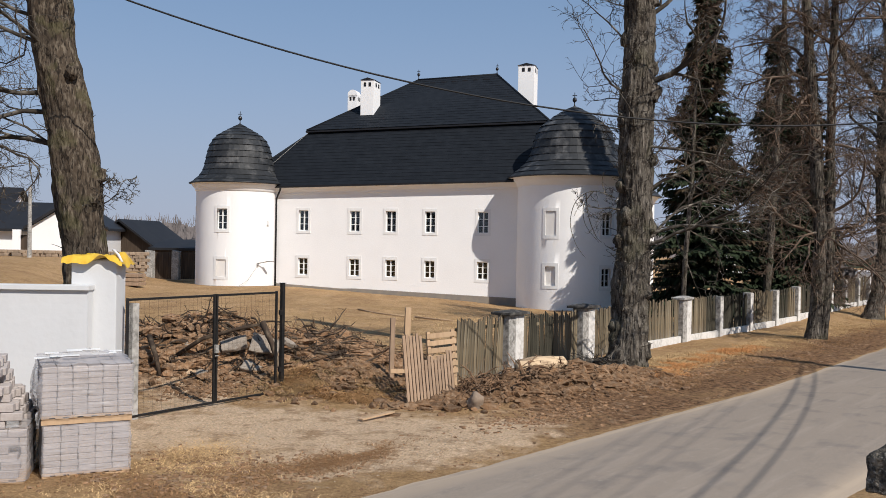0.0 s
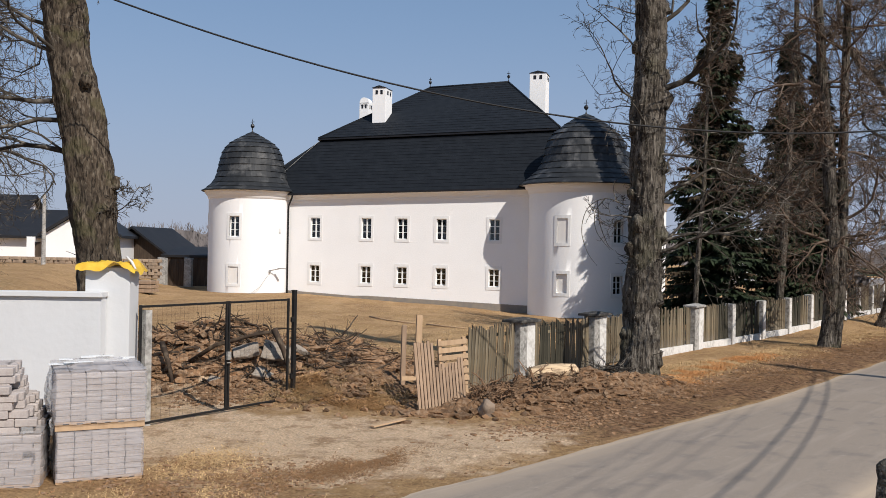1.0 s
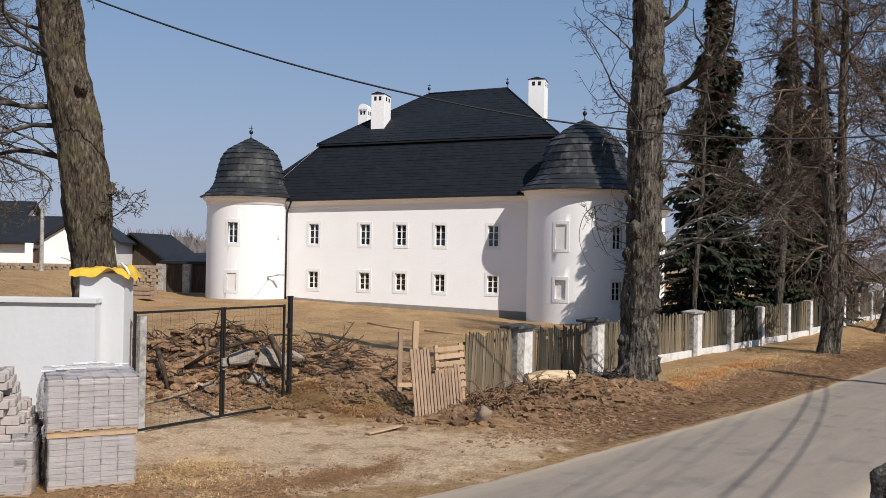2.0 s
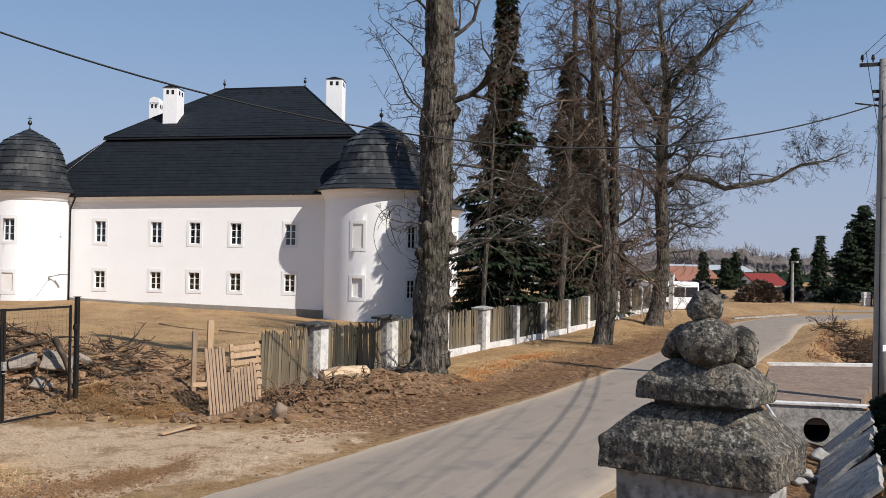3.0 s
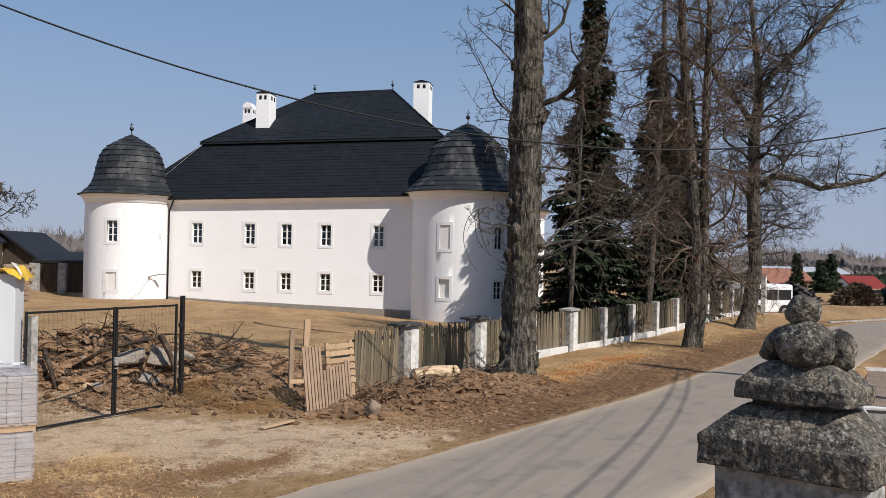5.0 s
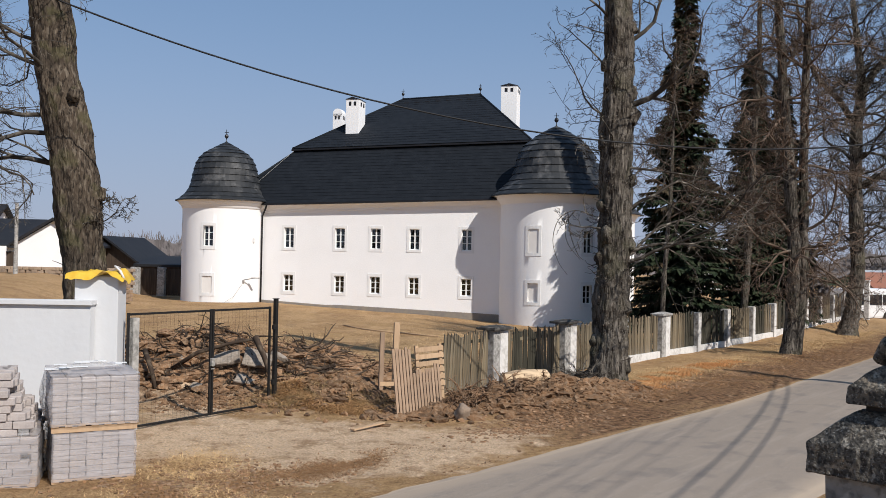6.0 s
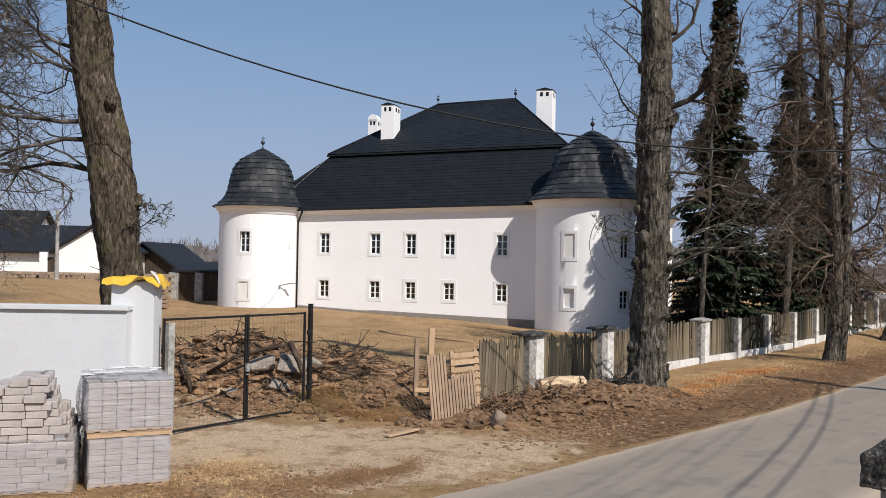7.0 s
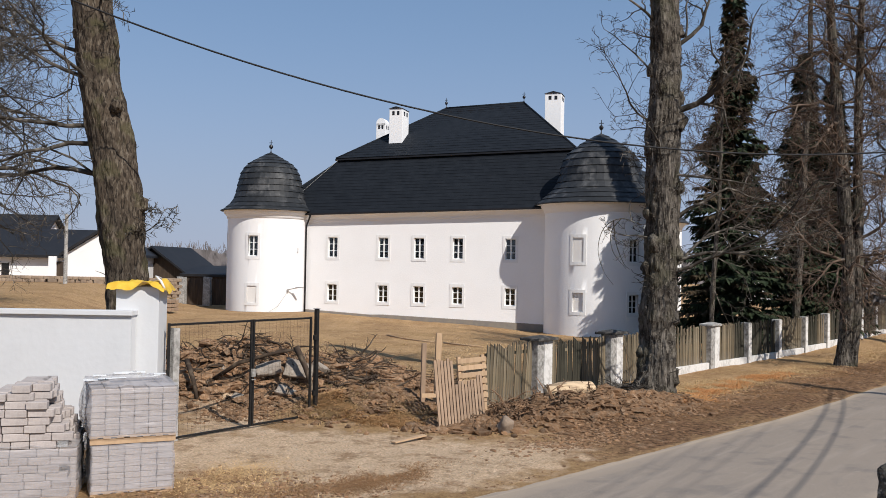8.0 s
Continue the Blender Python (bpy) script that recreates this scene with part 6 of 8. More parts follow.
beam(bm, arm_way * -0.72 + Vector((0, 0, PT - 0.72)), arm_way * 0.1 + Vector((0, 0, PT - 0.82)), 0.035, 0.035)
part("bracket", bm, M_STEEL, pole)
# thin black strip drawn for the shaded left edge of the shaft
tb = Tubes()
tb.add([(-0.17, -0.12, 0.4), (-0.16, -0.1, 4), (-0.14, -0.09, PT - 0.4)], [0.016, 0.014, 0.012], 6)
tb.build("shade_strip", M_WIRE, pole, "thin black strip for the shade on the pole's left edge")
for z, r in ((4.0, 0.19), (5.4, 0.176)):
    part("clamp_band", lathe(bmesh.new(), [(r, z), (r, z + 0.04)], 16), M_CONCRETE, pole)
part("number_plate", box_bm(-0.06, -0.2, 1.55, 0.14, 0.02, 0.16), M_WHITE, pole, "small white plate")


def cable(name, label, a, b, sag, r, parts=24):
    a, b = Vector(a), Vector(b)
    cu = bpy.data.curves.new(name, "CURVE")
    cu.dimensions, cu.bevel_depth, cu.bevel_resolution = "3D", r, 2
    sp = cu.splines.new("POLY")
    sp.points.add(parts)
    for k in range(parts + 1):
        t = k / parts
        p = a.lerp(b, t) - Vector((0, 0, 4 * sag * t * (1 - t)))
        sp.points[k].co = (*p, 1)
    cu.materials.append(M_WIRE)
    return tagged(new(name, cu), label, "cable", "overhead cables")


cu = cable("overhead_cable", "thick black overhead cable crossing before the house", (PX - 0.25, PY - 0.02, 7.4), (-20.0, 15.15, 13.45), 4.0, 0.017, 60)
for p in cu.data.splines[0].points:
    u = p.co.x - 6.3
    p.co.z = 5.72 + (0.0168 if u > 0 else 0.0138) * u * u
FAR = Vector((PX - 13.6, PY - 24.0, 0))
for k, p in enumerate(INS[:4]):
    cable("overhead_cable", "thin overhead line on insulators", p, (FAR.x + k * 0.5, FAR.y + 0.2 * k, 9.2), 0.5, 0.007, 30)
cable("overhead_cable", "thick black bundled overhead cable", (PX + 0.35, PY - 0.1, PT - 0.8), (FAR.x + 0.45, FAR.y, 8.2), 0.8, 0.02, 30)
cable("overhead_cable", "thick black bundled overhead cable", (PX + 0.45, PY - 0.14, PT - 0.98), (FAR.x + 0.75, FAR.y, 8.0), 0.9, 0.018, 30)
cable("overhead_cable", "thin line running on along the lane", (PX, PY, PT - 0.5), (PX + 26, PY + 34, 8.0), 0.8, 0.007, 30)
for dx, dz in ((-0.5, -2.2), (0.55, -2.6)):
    cable("drop_cable", "thin slack cable beside the pole", (PX + dx, PY - 0.2 * dx, PT + 0.2), (PX + dx * 0.45, PY - 0.2, PT + dz), 0.12, 0.008, 8)

# ---- culvert, ditch lining and drive bridge ----
def slab_poly(name, pts, z0, z1, material, parent, label=""):
    bm = bmesh.new()
    lo = [bm.verts.new((x, y, z0)) for x, y in pts]
    hi = [bm.verts.new((x, y, z1)) for x, y in pts]
    bm.faces.new(lo[::-1])
    bm.faces.new(hi)
    for k in range(len(pts)):
        bm.faces.new((lo[k], lo[(k + 1) % len(pts)], hi[(k + 1) % len(pts)], hi[k]))
    return part(name, bm, material, parent, label)


M_DRIVE = mat("earthy_drive", (0.24, 0.17, 0.125), 0.95, spots=[((0.15, 0.105, 0.08), 1.3, 0.5, 0.15, 0.7), ((0.34, 0.27, 0.21), 6, 0.57, 0.1, 0.5)], bump=0.02, bump_scale=12)
br = thing("drive_bridge", "earth-covered concrete drive bridge over the ditch", "bridge", pose(0, 0, -0.19))
slab_poly("deck", [(13.45, 20.9), (15.55, 19.95), (22.2, 27.2), (18.3, 27.9)], -0.5, 0.035, M_DRIVE, br, "brown earth-covered deck")
slab_poly("edge_kerb", [(18.2, 27.9), (22.3, 27.2), (22.4, 27.42), (18.3, 28.12)], -0.4, 0.13, M_LIME, br, "pale concrete kerb")
# headwall with its round opening
hw0, hw1 = Vector((13.25, 20.75)), Vector((15.65, 19.7))
hd = (hw1 - hw0).normalized()
hw = thing("culvert_headwall", "pale concrete culvert headwall with a round black pipe opening", "wall", pose(hw0.x, hw0.y, -1.39, 0, 0, math.degrees(math.atan2(hd.y, hd.x))))
L = (hw1 - hw0).length
bm = bmesh.new()
cxp, czp, rp, N = 1.45, 0.6, 0.31, 28
inner = [bm.verts.new((cxp + rp * math.cos(2 * math.pi * k / N), 0, czp + rp * math.sin(2 * math.pi * k / N))) for k in range(N)]
outer = []
for k in range(N):
    a = 2 * math.pi * k / N
    c, s = math.cos(a), math.sin(a)
    m = min((L - cxp) / c if c > 1e-6 else 9e9, -cxp / c if c < -1e-6 else 9e9, (1.23 - czp) / s if s > 1e-6 else 9e9, -czp / s if s < -1e-6 else 9e9)
    outer.append(bm.verts.new((cxp + m * c, 0, czp + m * s)))
for k in range(N):
    j = (k + 1) % N
    bm.faces.new((inner[k], inner[j], outer[j], outer[k]))
part("wall_body", bm, M_CONCRETE, hw)
# inside of the pipe, coloured black to stand for the darkness within
bm = bmesh.new()
inner = [bm.verts.new((cxp + rp * math.cos(2 * math.pi * k / N), 0.004, czp + rp * math.sin(2 * math.pi * k / N))) for k in range(N)]
deep = [bm.verts.new((v.co.x, 3.2, v.co.z)) for v in inner]
for k in range(N):
    j = (k + 1) % N
    bm.faces.new((inner[j], inner[k], deep[k], deep[j]))
bm.faces.new(deep)
part("pipe", bm, M_RUBBER, hw, "pipe bore coloured black for its unlit inside")
part("coping", box_bm(L / 2, 0.1, 1.2, L + 0.1, 0.3, 0.06, 0.01), M_LIME, hw)
# leaning concrete slabs along the ditch's far side
DA, DB, DN = Vector((14.5, 19.7, -1.16)), Vector((9.6, 13.3, -1.16)), Vector((0.795, -0.607, 0))
for k in range(5):
    a, b = DA.lerp(DB, k / 5 + 0.004), DA.lerp(DB, (k + 1) / 5 - 0.004)
    rise = DN * (1.02 + 0.06 * math.sin(k * 2.3)) + Vector((0, 0, 0.93 + 0.05 * math.cos(k * 3.1)))
    sl = thing("ditch_slab", "grey weathered concrete slab lining the ditch side", "slab", None, "ditch slabs")
    bm = bmesh.new()
    out = Vector((-0.6, 0.46, 0.62)).normalized() * 0.09
    lo = [bm.verts.new(p) for p in (a, b, b + rise, a + rise)]
    hi = [bm.verts.new(p + out) for p in (a, b, b + rise, a + rise)]
    bm.faces.new(lo[::-1])
    bm.faces.new(hi)
    for q in range(4):
        bm.faces.new((lo[q], lo[(q + 1) % 4], hi[(q + 1) % 4], hi[q]))
    bmesh.ops.subdivide_edges(bm, edges=[e for e in bm.edges if e.calc_length() > 0.4], cuts=4, use_grid_fill=True)
    rough_up(bm, 0.03, 3, k)
    part("slab_body", bm, M_CONCRETE, sl)
tb = Tubes()
tb.add([(13.1, 20.3, 0.05), (12.4, 18.4, -0.35), (11.9, 17.2, -0.55)], [0.045, 0.045, 0.045], 8)
o = tb.build("drain_pipe", M_LIME, None, "pale pipe lying down the ditch bank")
tagged(o, category="pipe")
for k, (x, y, r) in enumerate(((12.0, 17.0, 0.22), (11.6, 16.5, 0.16), (12.3, 16.9, 0.14), (11.0, 15.0, 0.12), (10.8, 14.4, 0.16), (10.2, 13.5, 0.13))):
    boulder("rubble_stone", x, y, ground_z(x, y) + r * 0.4, r, M_CONCRETE, "grey rubble stone in the ditch", (1.2, 1, 0.7), 3.0 + k)

# ---- block wall, posts and yard things beyond the pole ----
BW0, BW1 = Vector((12.15, 13.75)), Vector((15.4, 12.0))
bd = (BW1 - BW0).normalized()
bturn = math.degrees(math.atan2(bd.y, bd.x))
bz = ground_z(12.5, 13.4) - 0.1
bw = thing("block_wall", "low unfinished grey concrete block wall", "wall", pose(BW0.x, BW0.y, bz, 0, 0, bturn))
for r in range(3):
    for c in range(9):
        if r == 0 and c in (3, 6):
            continue
        b = part("block", box_bm(0.42 + c * 0.405 + 0.2 * (r % 2), 0, r * 0.205, 0.39, 0.2, 0.195, 0.008), M_CONCRETE, bw)
pc = thing("block_pillar", "short stack of grey concrete blocks", "pillar", pose(BW0.x - 0.06, BW0.y + 0.03, bz, 0, 0, bturn))
for r in range(4):
    part("block", box_bm(0, 0, r * 0.195, 0.42, 0.4, 0.188, 0.01), M_CONCRETE, pc)


def at_right(x, y):
    return ground_z(x, y, False)


for x, y, h, n in ((14.4, 16.4, 1.15, 3), (17.6, 19.2, 1.0, 2)):
    z = at_right(x, y)
    g = thing("stacked_posts", "bundle of pale concrete posts standing on a block", "posts", pose(x, y, z, 0, 0, -35), "stacked posts")
    part("base_block", box_bm(0, 0, 0, 0.55, 0.4, 0.42, 0.02), M_LIME, g)
    for k in range(n):
        part("post_bar", box_bm((k - (n - 1) / 2) * 0.11, 0, 0.42, 0.085, 0.085, h, 0.006), M_CONCRETE, g)
z = at_right(14.9, 15.2)
g = thing("steel_pole", "thin black steel pole with a diagonal pale brace", "pole", pose(14.9, 15.2, z, 0, 0, -35))
part("shaft", box_bm(0, 0, -0.1, 0.06, 0.06, 1.75), M_STEEL, g)
bm = bmesh.new()
beam(bm, (0.05, 0, 1.1), (1.25, -0.15, 0.05), 0.05, 0.05)
part("brace", bm, M_LIME, g)
z = at_right(13.7, 16.0)
g = thing("millstone", "pale carved stone wheel leaning by the posts", "millstone", pose(13.75, 15.6, z + 0.32, 90, 0, -35))
bm = bmesh.new()
bmesh.ops.create_cone(bm, cap_ends=True, segments=24, radius1=0.3, radius2=0.3, depth=0.1)
part("rim", bm, M_CONCRETE, g)
bm = bmesh.new()
bmesh.ops.create_cone(bm, cap_ends=True, segments=16, radius1=0.1, radius2=0.1, depth=0.14)
part("hub", bm, M_STEEL, g)
for k in range(10):
    x, y = 14.2 + random.uniform(-0.8, 2.6), 17.2 + random.uniform(-0.9, 1.6)
    r = random.uniform(0.12, 0.24)
    boulder("rubble_stone", x, y, at_right(x, y) + r * 0.5, r, M_CONCRETE, "grey broken stone on the rubble pile", (1.1, 1, 0.8), 20.0 + k)


def leaf_mound(name, label, x, y, z, rx, ry, h, count, leaf, material, pointed=1.4, seed=1, category="bush"):
    """A shrub: stems and many small leaf sprays in an uneven cone or dome."""
    rnd = random.Random(seed)
    ob = thing(name, label, category, Matrix.Translation((x, y, z)))
    st = Tubes()
    for k in range(7):
        a = rnd.uniform(0, 6.3)
        st.add([(0, 0, 0), (rx * 0.3 * math.cos(a), ry * 0.3 * math.sin(a), h * 0.45), (rx * 0.35 * math.cos(a), ry * 0.35 * math.sin(a), h * 0.75)], [0.04, 0.025, 0.008], 5)
    st.build("stems", M_TWIG, ob)
    V, F = [], []
    for k in range(count):
        t = rnd.random() ** 0.8
        a = rnd.uniform(0, 2 * math.pi)
        lump = 0.8 + 0.35 * noise.noise(Vector((math.cos(a) * 2, math.sin(a) * 2, t * 4 + seed)))
        w = (1 - t ** pointed) * lump * rnd.uniform(0.55, 1.0) ** 0.4
        c = Vector((rx * w * math.cos(a), ry * w * math.sin(a), 0.05 + h * t))
        d = Vector((math.cos(a) + rnd.gauss(0, 0.5), math.sin(a) + rnd.gauss(0, 0.5), rnd.uniform(-0.2, 1.2))).normalized()
        s = d.cross(Vector((rnd.gauss(0, 1), rnd.gauss(0, 1), rnd.gauss(0, 1)))).normalized()
        l = leaf * rnd.uniform(0.6, 1.5)
        i = len(V)
        V += [c, c + d * l * 0.5 + s * l * 0.28, c + d * l, c + d * l * 0.5 - s * l * 0.28]
        F.append((i, i + 1, i + 2, i + 3))
    tagged(mesh_ob("foliage", V, F, material, ob), kind="stuff")
    return ob


leaf_mound("thuja_shrub", "rounded cone-shaped green-brown thuja shrub", 16.5, 16.95, at_right(16.5, 16.95) - 0.1, 0.95, 0.95, 1.85, 9000, 0.11, M_THUJA, 1.6, 4)
leaf_mound("thuja_shrub", "dark upright thuja shrub in shade", 18.35, 17.3, at_right(18.35, 17.3) - 0.1, 0.75, 0.75, 2.3, 6000, 0.13, M_EVERGREEN, 2.5, 6)
# next two: dark mounds added in place of the deep shadow under the pole
leaf_mound("dark_leaf_mound", "low dark leaf mound standing in for the shadow at the pole's foot", 15.35, 18.0, at_right(15.3, 18.0) - 0.3, 0.75, 1.2, 1.15, 6000, 0.1, M_EVERGREEN, 3.0, 9)
leaf_mound("dark_leaf_mound", "dark leaf mound standing in for the shadow by the ditch slabs", 12.85, 15.1, at_right(12.85, 15.1) - 0.25, 0.48, 0.9, 0.95, 7000, 0.07, M_EVERGREEN, 3.0, 14)
leaf_mound("dark_leaf_mound", "low dark evergreen shrub behind the block wall", 15.8, 14.6, at_right(15.8, 14.6) - 0.2, 1.3, 0.6, 0.8, 5000, 0.1, M_EVERGREEN, 3.0, 19)
hut = thing("red_hut", "small dark red gabled wooden shelter", "hut", pose(23.6, 23.6, -0.3, 0, 0, -25))
part("wall_body", box_bm(0, 0, 0.15, 1.1, 0.9, 0.85, 0.01), M_REDPAINT, hut)
bm = bmesh.new()
for s in (-1, 1):
    beam(bm, (0, -0.55, 1.4), (s * 0.8, -0.55, 0.93), 0.05, 0.05)
    f = [bm.verts.new(c) for c in ((0, -0.6, 1.45), (s * 0.85, -0.6, 0.95), (s * 0.85, 0.6, 0.95), (0, 0.6, 1.45))]
    bm.faces.new(f)
g = bm.verts.new((0, -0.47, 1.42)), bm.verts.new((-0.6, -0.47, 1.0)), bm.verts.new((0.6, -0.47, 1.0))
bm.faces.new(g)
part("roof", bm, M_REDPAINT, hut, "red gabled roof with pale edge")


M_TANSTONE = mat("tan_stone", (0.36, 0.27, 0.19), 0.95, spots=[((0.25, 0.19, 0.14), 4, 0.5, 0.15, 0.7)], bump=0.03, bump_scale=8, random_tint=0.3)

# ---- houses, hedges and woods in the distance ----
def gable_house(name, label, m, w, d, h, rise, wall_m, roof_m, over=0.4, wins=(), category="house", hip=0.0):
    """A house with its ridge along local x."""
    ob = thing(name, label, category, m)
    bm = bmesh.new()
    v = [bm.verts.new(c) for c in ((-w / 2, -d / 2, 0), (w / 2, -d / 2, 0), (w / 2, d / 2, 0), (-w / 2, d / 2, 0), (-w / 2, -d / 2, h), (w / 2, -d / 2, h), (w / 2, d / 2, h), (-w / 2, d / 2, h), (-w / 2 + hip, 0, h + rise), (w / 2, 0, h + rise))]
    for f in ((0, 1, 5, 4), (2, 3, 7, 6), (1, 2, 6, 9, 5), (3, 0, 4, 8, 7)):
        bm.faces.new([v[k] for k in f])
    part("wall", bm, wall_m, ob)
    s = rise / (d / 2)
    for q in (-1, 1):
        bm = bmesh.new()
        a = [(-w / 2 - over, q * (d / 2 + over), h - over * s), (w / 2 + over, q * (d / 2 + over), h - over * s), (w / 2 + over, 0, h + rise + 0.02), (-w / 2 - over + (hip + over if hip else 0), 0, h + rise + 0.02)]
        lo = [bm.verts.new(Vector(c) + Vector((0, 0, 0.03))) for c in a]
        hi = [bm.verts.new(Vector(c) + Vector((0, 0, 0.2))) for c in a]
        bm.faces.new(lo)
        bm.faces.new(hi[::-1])
        for k in range(4):
            bm.faces.new((lo[k], lo[(k + 1) % 4], hi[(k + 1) % 4], hi[k]))
        part("roof", bm, roof_m, ob)
    for x, z, ww, wh in wins:
        f = part("window", box_bm(x, -d / 2 - 0.02, z, ww + 0.16, 0.05, wh + 0.16), M_WHITE, ob)
        part("pane", box_bm(x, -d / 2 - 0.05, z + 0.08, ww, 0.02, wh), M_ZINC, f)
    return ob


gable_house("black_roofed_house", "white bungalow with a wide black gabled roof", pose(-33.5, 68.5, 1.6, 0, 0, 8), 17, 9, 2.1, 1.75, M_PLASTER, M_BLACKROOF, 0.6, [(-2, 0.5, 0.8, 0.9), (2.2, 0.5, 0.5, 0.9)])
gable_house("garage_wing", "white gabled wing of the bungalow with a dark opening", pose(-23.2, 64.2, 1.5, 0, 0, 98), 6, 4.6, 2.3, 1.5, M_PLASTER, M_BLACKROOF, 0.35)
g = thing("veranda", "veranda with a dark panel for its shaded opening and a white post", "veranda", pose(-25.0, 61.3, 1.7, 0, 0, 8))
# solid dark panel in place of the shade inside the veranda
part("opening", box_bm(0.2, 0, 0.55, 2.6, 0.12, 1.0), M_DARKWOOD, g)
part("post", box_bm(-1.0, -0.1, 0, 0.5, 0.2, 1.9), M_PLASTER, g)
part("door_pane", box_bm(1.0, -0.08, 0.5, 0.9, 0.05, 0.5), M_ZINC, g)
gable_house("black_roofed_house", "second black-roofed house behind", pose(-42.5, 80, 1.6, 0, 0, 5), 16, 10, 2.6, 2.9, M_PLASTER, M_BLACKROOF, 0.5)
gable_house("wooden_shed", "low dark wooden shed with a black gabled roof", pose(-20.9, 70.5, 0.7, 0, 0, 82), 6.0, 5.4, 1.7, 1.9, M_DARKWOOD, M_BLACKROOF, 0.5, category="shed")
gable_house("wooden_shed", "low dark carport beside the tower", pose(-15.6, 68.5, 0.5, 0, 0, -12), 5.0, 5, 1.9, 0.5, M_DARKWOOD, M_BLACKROOF, 0.4, category="shed")
bw = thing("stone_wall", "low rough tan stone wall on the rise", "wall", pose(-22.8, 58.6, 1.12, 0, 0, -8))
for k in range(32):
    for r in range(6):
        part("stone", box_bm(-6.4 + k * 0.4 + 0.2 * (r % 2) + random.uniform(-0.06, 0.06), random.uniform(-0.05, 0.05), r * 0.2, random.uniform(0.32, 0.42), 0.4, 0.2, 0.03), M_TANSTONE, bw)
for x, y in ((-17.2, 60.6), (-15.6, 60.9)):
    g = thing("stone_gate_post", "rough stone gate post", "pillar", pose(x, y, 0.5, 0, 0, -8), "stone gate posts")
    bm = box_bm(0, 0, 0, 0.5, 0.5, 1.9, 0.04)
    rough_up(bm, 0.05, 2, x)
    part("shaft", bm, M_CONCRETE, g)
for x in (-16.4, -14.7):
    g = thing("plank_gate", "dark closed plank gate by the tower", "gate", pose(x, 60.9, 0.5, 0, 0, -8), "plank gates")
    for q in range(8):
        part("plank", box_bm(-0.6 + q * 0.165, 0, 0.05, 0.15, 0.03, 1.75), M_DARKWOOD, g)
g = thing("log_pile", "small pile of tan timber by the yard path", "timber", pose(-15.5, 50.5, ground_z(-15.5, 50.5), 0, 0, -5))
for r in range(3):
    for q in range(3):
        part("timber", box_bm(0, -0.4 + q * 0.4, r * 0.22, 1.7, 0.34, 0.18, 0.02), M_OLDWOOD, g)
g = thing("utility_pole", "thin grey utility pole by the bungalow", "pole", pose(-22.6, 55, 1.5))
part("shaft", lathe(bmesh.new(), [(0.13, 0), (0.1, 4.6)], 10), M_CONCRETE, g)

# bus on the cross road
bus = thing("bus", "white bus with dark windows on the cross road", "bus", pose(27.9, 53.9, -0.02, 0, 0, 6))
bm = box_bm(0, 0, 0.3, 3.1, 2.2, 1.75, 0.16)
part("body", bm, M_BUSWHITE, bus)
for q in range(3):
    part("window", box_bm(-0.95 + q * 0.95, -1.105, 1.1, 0.9, 0.03, 0.62, 0.01), M_ZINC, bus, "dark tinted window")
part("windscreen", box_bm(1.55, 0, 1.0, 0.04, 1.8, 0.75, 0.01), M_ZINC, bus)
part("headlight", box_bm(1.55, -0.75, 0.6, 0.04, 0.3, 0.18, 0.01), M_SURROUND, bus)
part("bumper", box_bm(1.53, 0, 0.25, 0.14, 2.1, 0.25, 0.03), M_RUBBER, bus)
for x in (-0.95, 0.95):
    bm = bmesh.new()
    bmesh.ops.create_cone(bm, cap_ends=True, segments=20, radius1=0.4, radius2=0.4, depth=0.28)
    bmesh.ops.transform(bm, matrix=pose(x, -1.0, 0.4, 90), verts=bm.verts)
    wh = part("wheel", bm, M_RUBBER, bus)
    bm = bmesh.new()
    bmesh.ops.create_cone(bm, cap_ends=True, segments=14, radius1=0.22, radius2=0.2, depth=0.3)
    bmesh.ops.transform(bm, matrix=pose(x, -1.01, 0.4, 90), verts=bm.verts)
    part("rim", bm, M_CONCRETE, wh)

gable_house("village_house", "pale-roofed house far behind the spruces", pose(34.0, 96, -0.3, 0, 0, 55), 9, 7, 3.0, 2.6, M_PLASTER, M_TIN, 0.4)
M_ORANGE = mat("orange_tiles", (0.24, 0.12, 0.085), 0.8, spots=[((0.3, 0.11, 0.06), 1.2, 0.5, 0.15, 0.6)])
M_OCHRE = mat("brown_wall", (0.24, 0.165, 0.115), 0.9, spots=[((0.18, 0.125, 0.09), 1.0, 0.5, 0.2, 0.6)])
gable_house("village_house", "low house with an orange tiled roof", pose(61.0, 114, -1.6, 0, 0, 8), 4.6, 5, 2.2, 1.5, M_OCHRE, M_ORANGE, 0.4, [(-0.8, 0.8, 0.6, 0.8), (0.9, 0.8, 0.6, 0.8)])
gable_house("village_house", "long house with a pale orange roof", pose(68.0, 126, -1.4, 0, 0, 4), 6, 6, 2.4, 1.4, M_OCHRE, M_ORANGE, 0.4)
gable_house("village_house", "small house with a red roof", pose(71.3, 112, -1.6, 0, 0, 12), 5.0, 5, 1.8, 1.5, M_PLASTER, M_ROOFRED, 0.4, [(-1.0, 0.5, 0.6, 0.7)])
gable_house("village_house", "pale house far behind the hedges", pose(84, 150, -1.2, 0, 0, 5), 16, 8, 2.6, 1.2, M_OCHRE, M_TIN, 0.4)
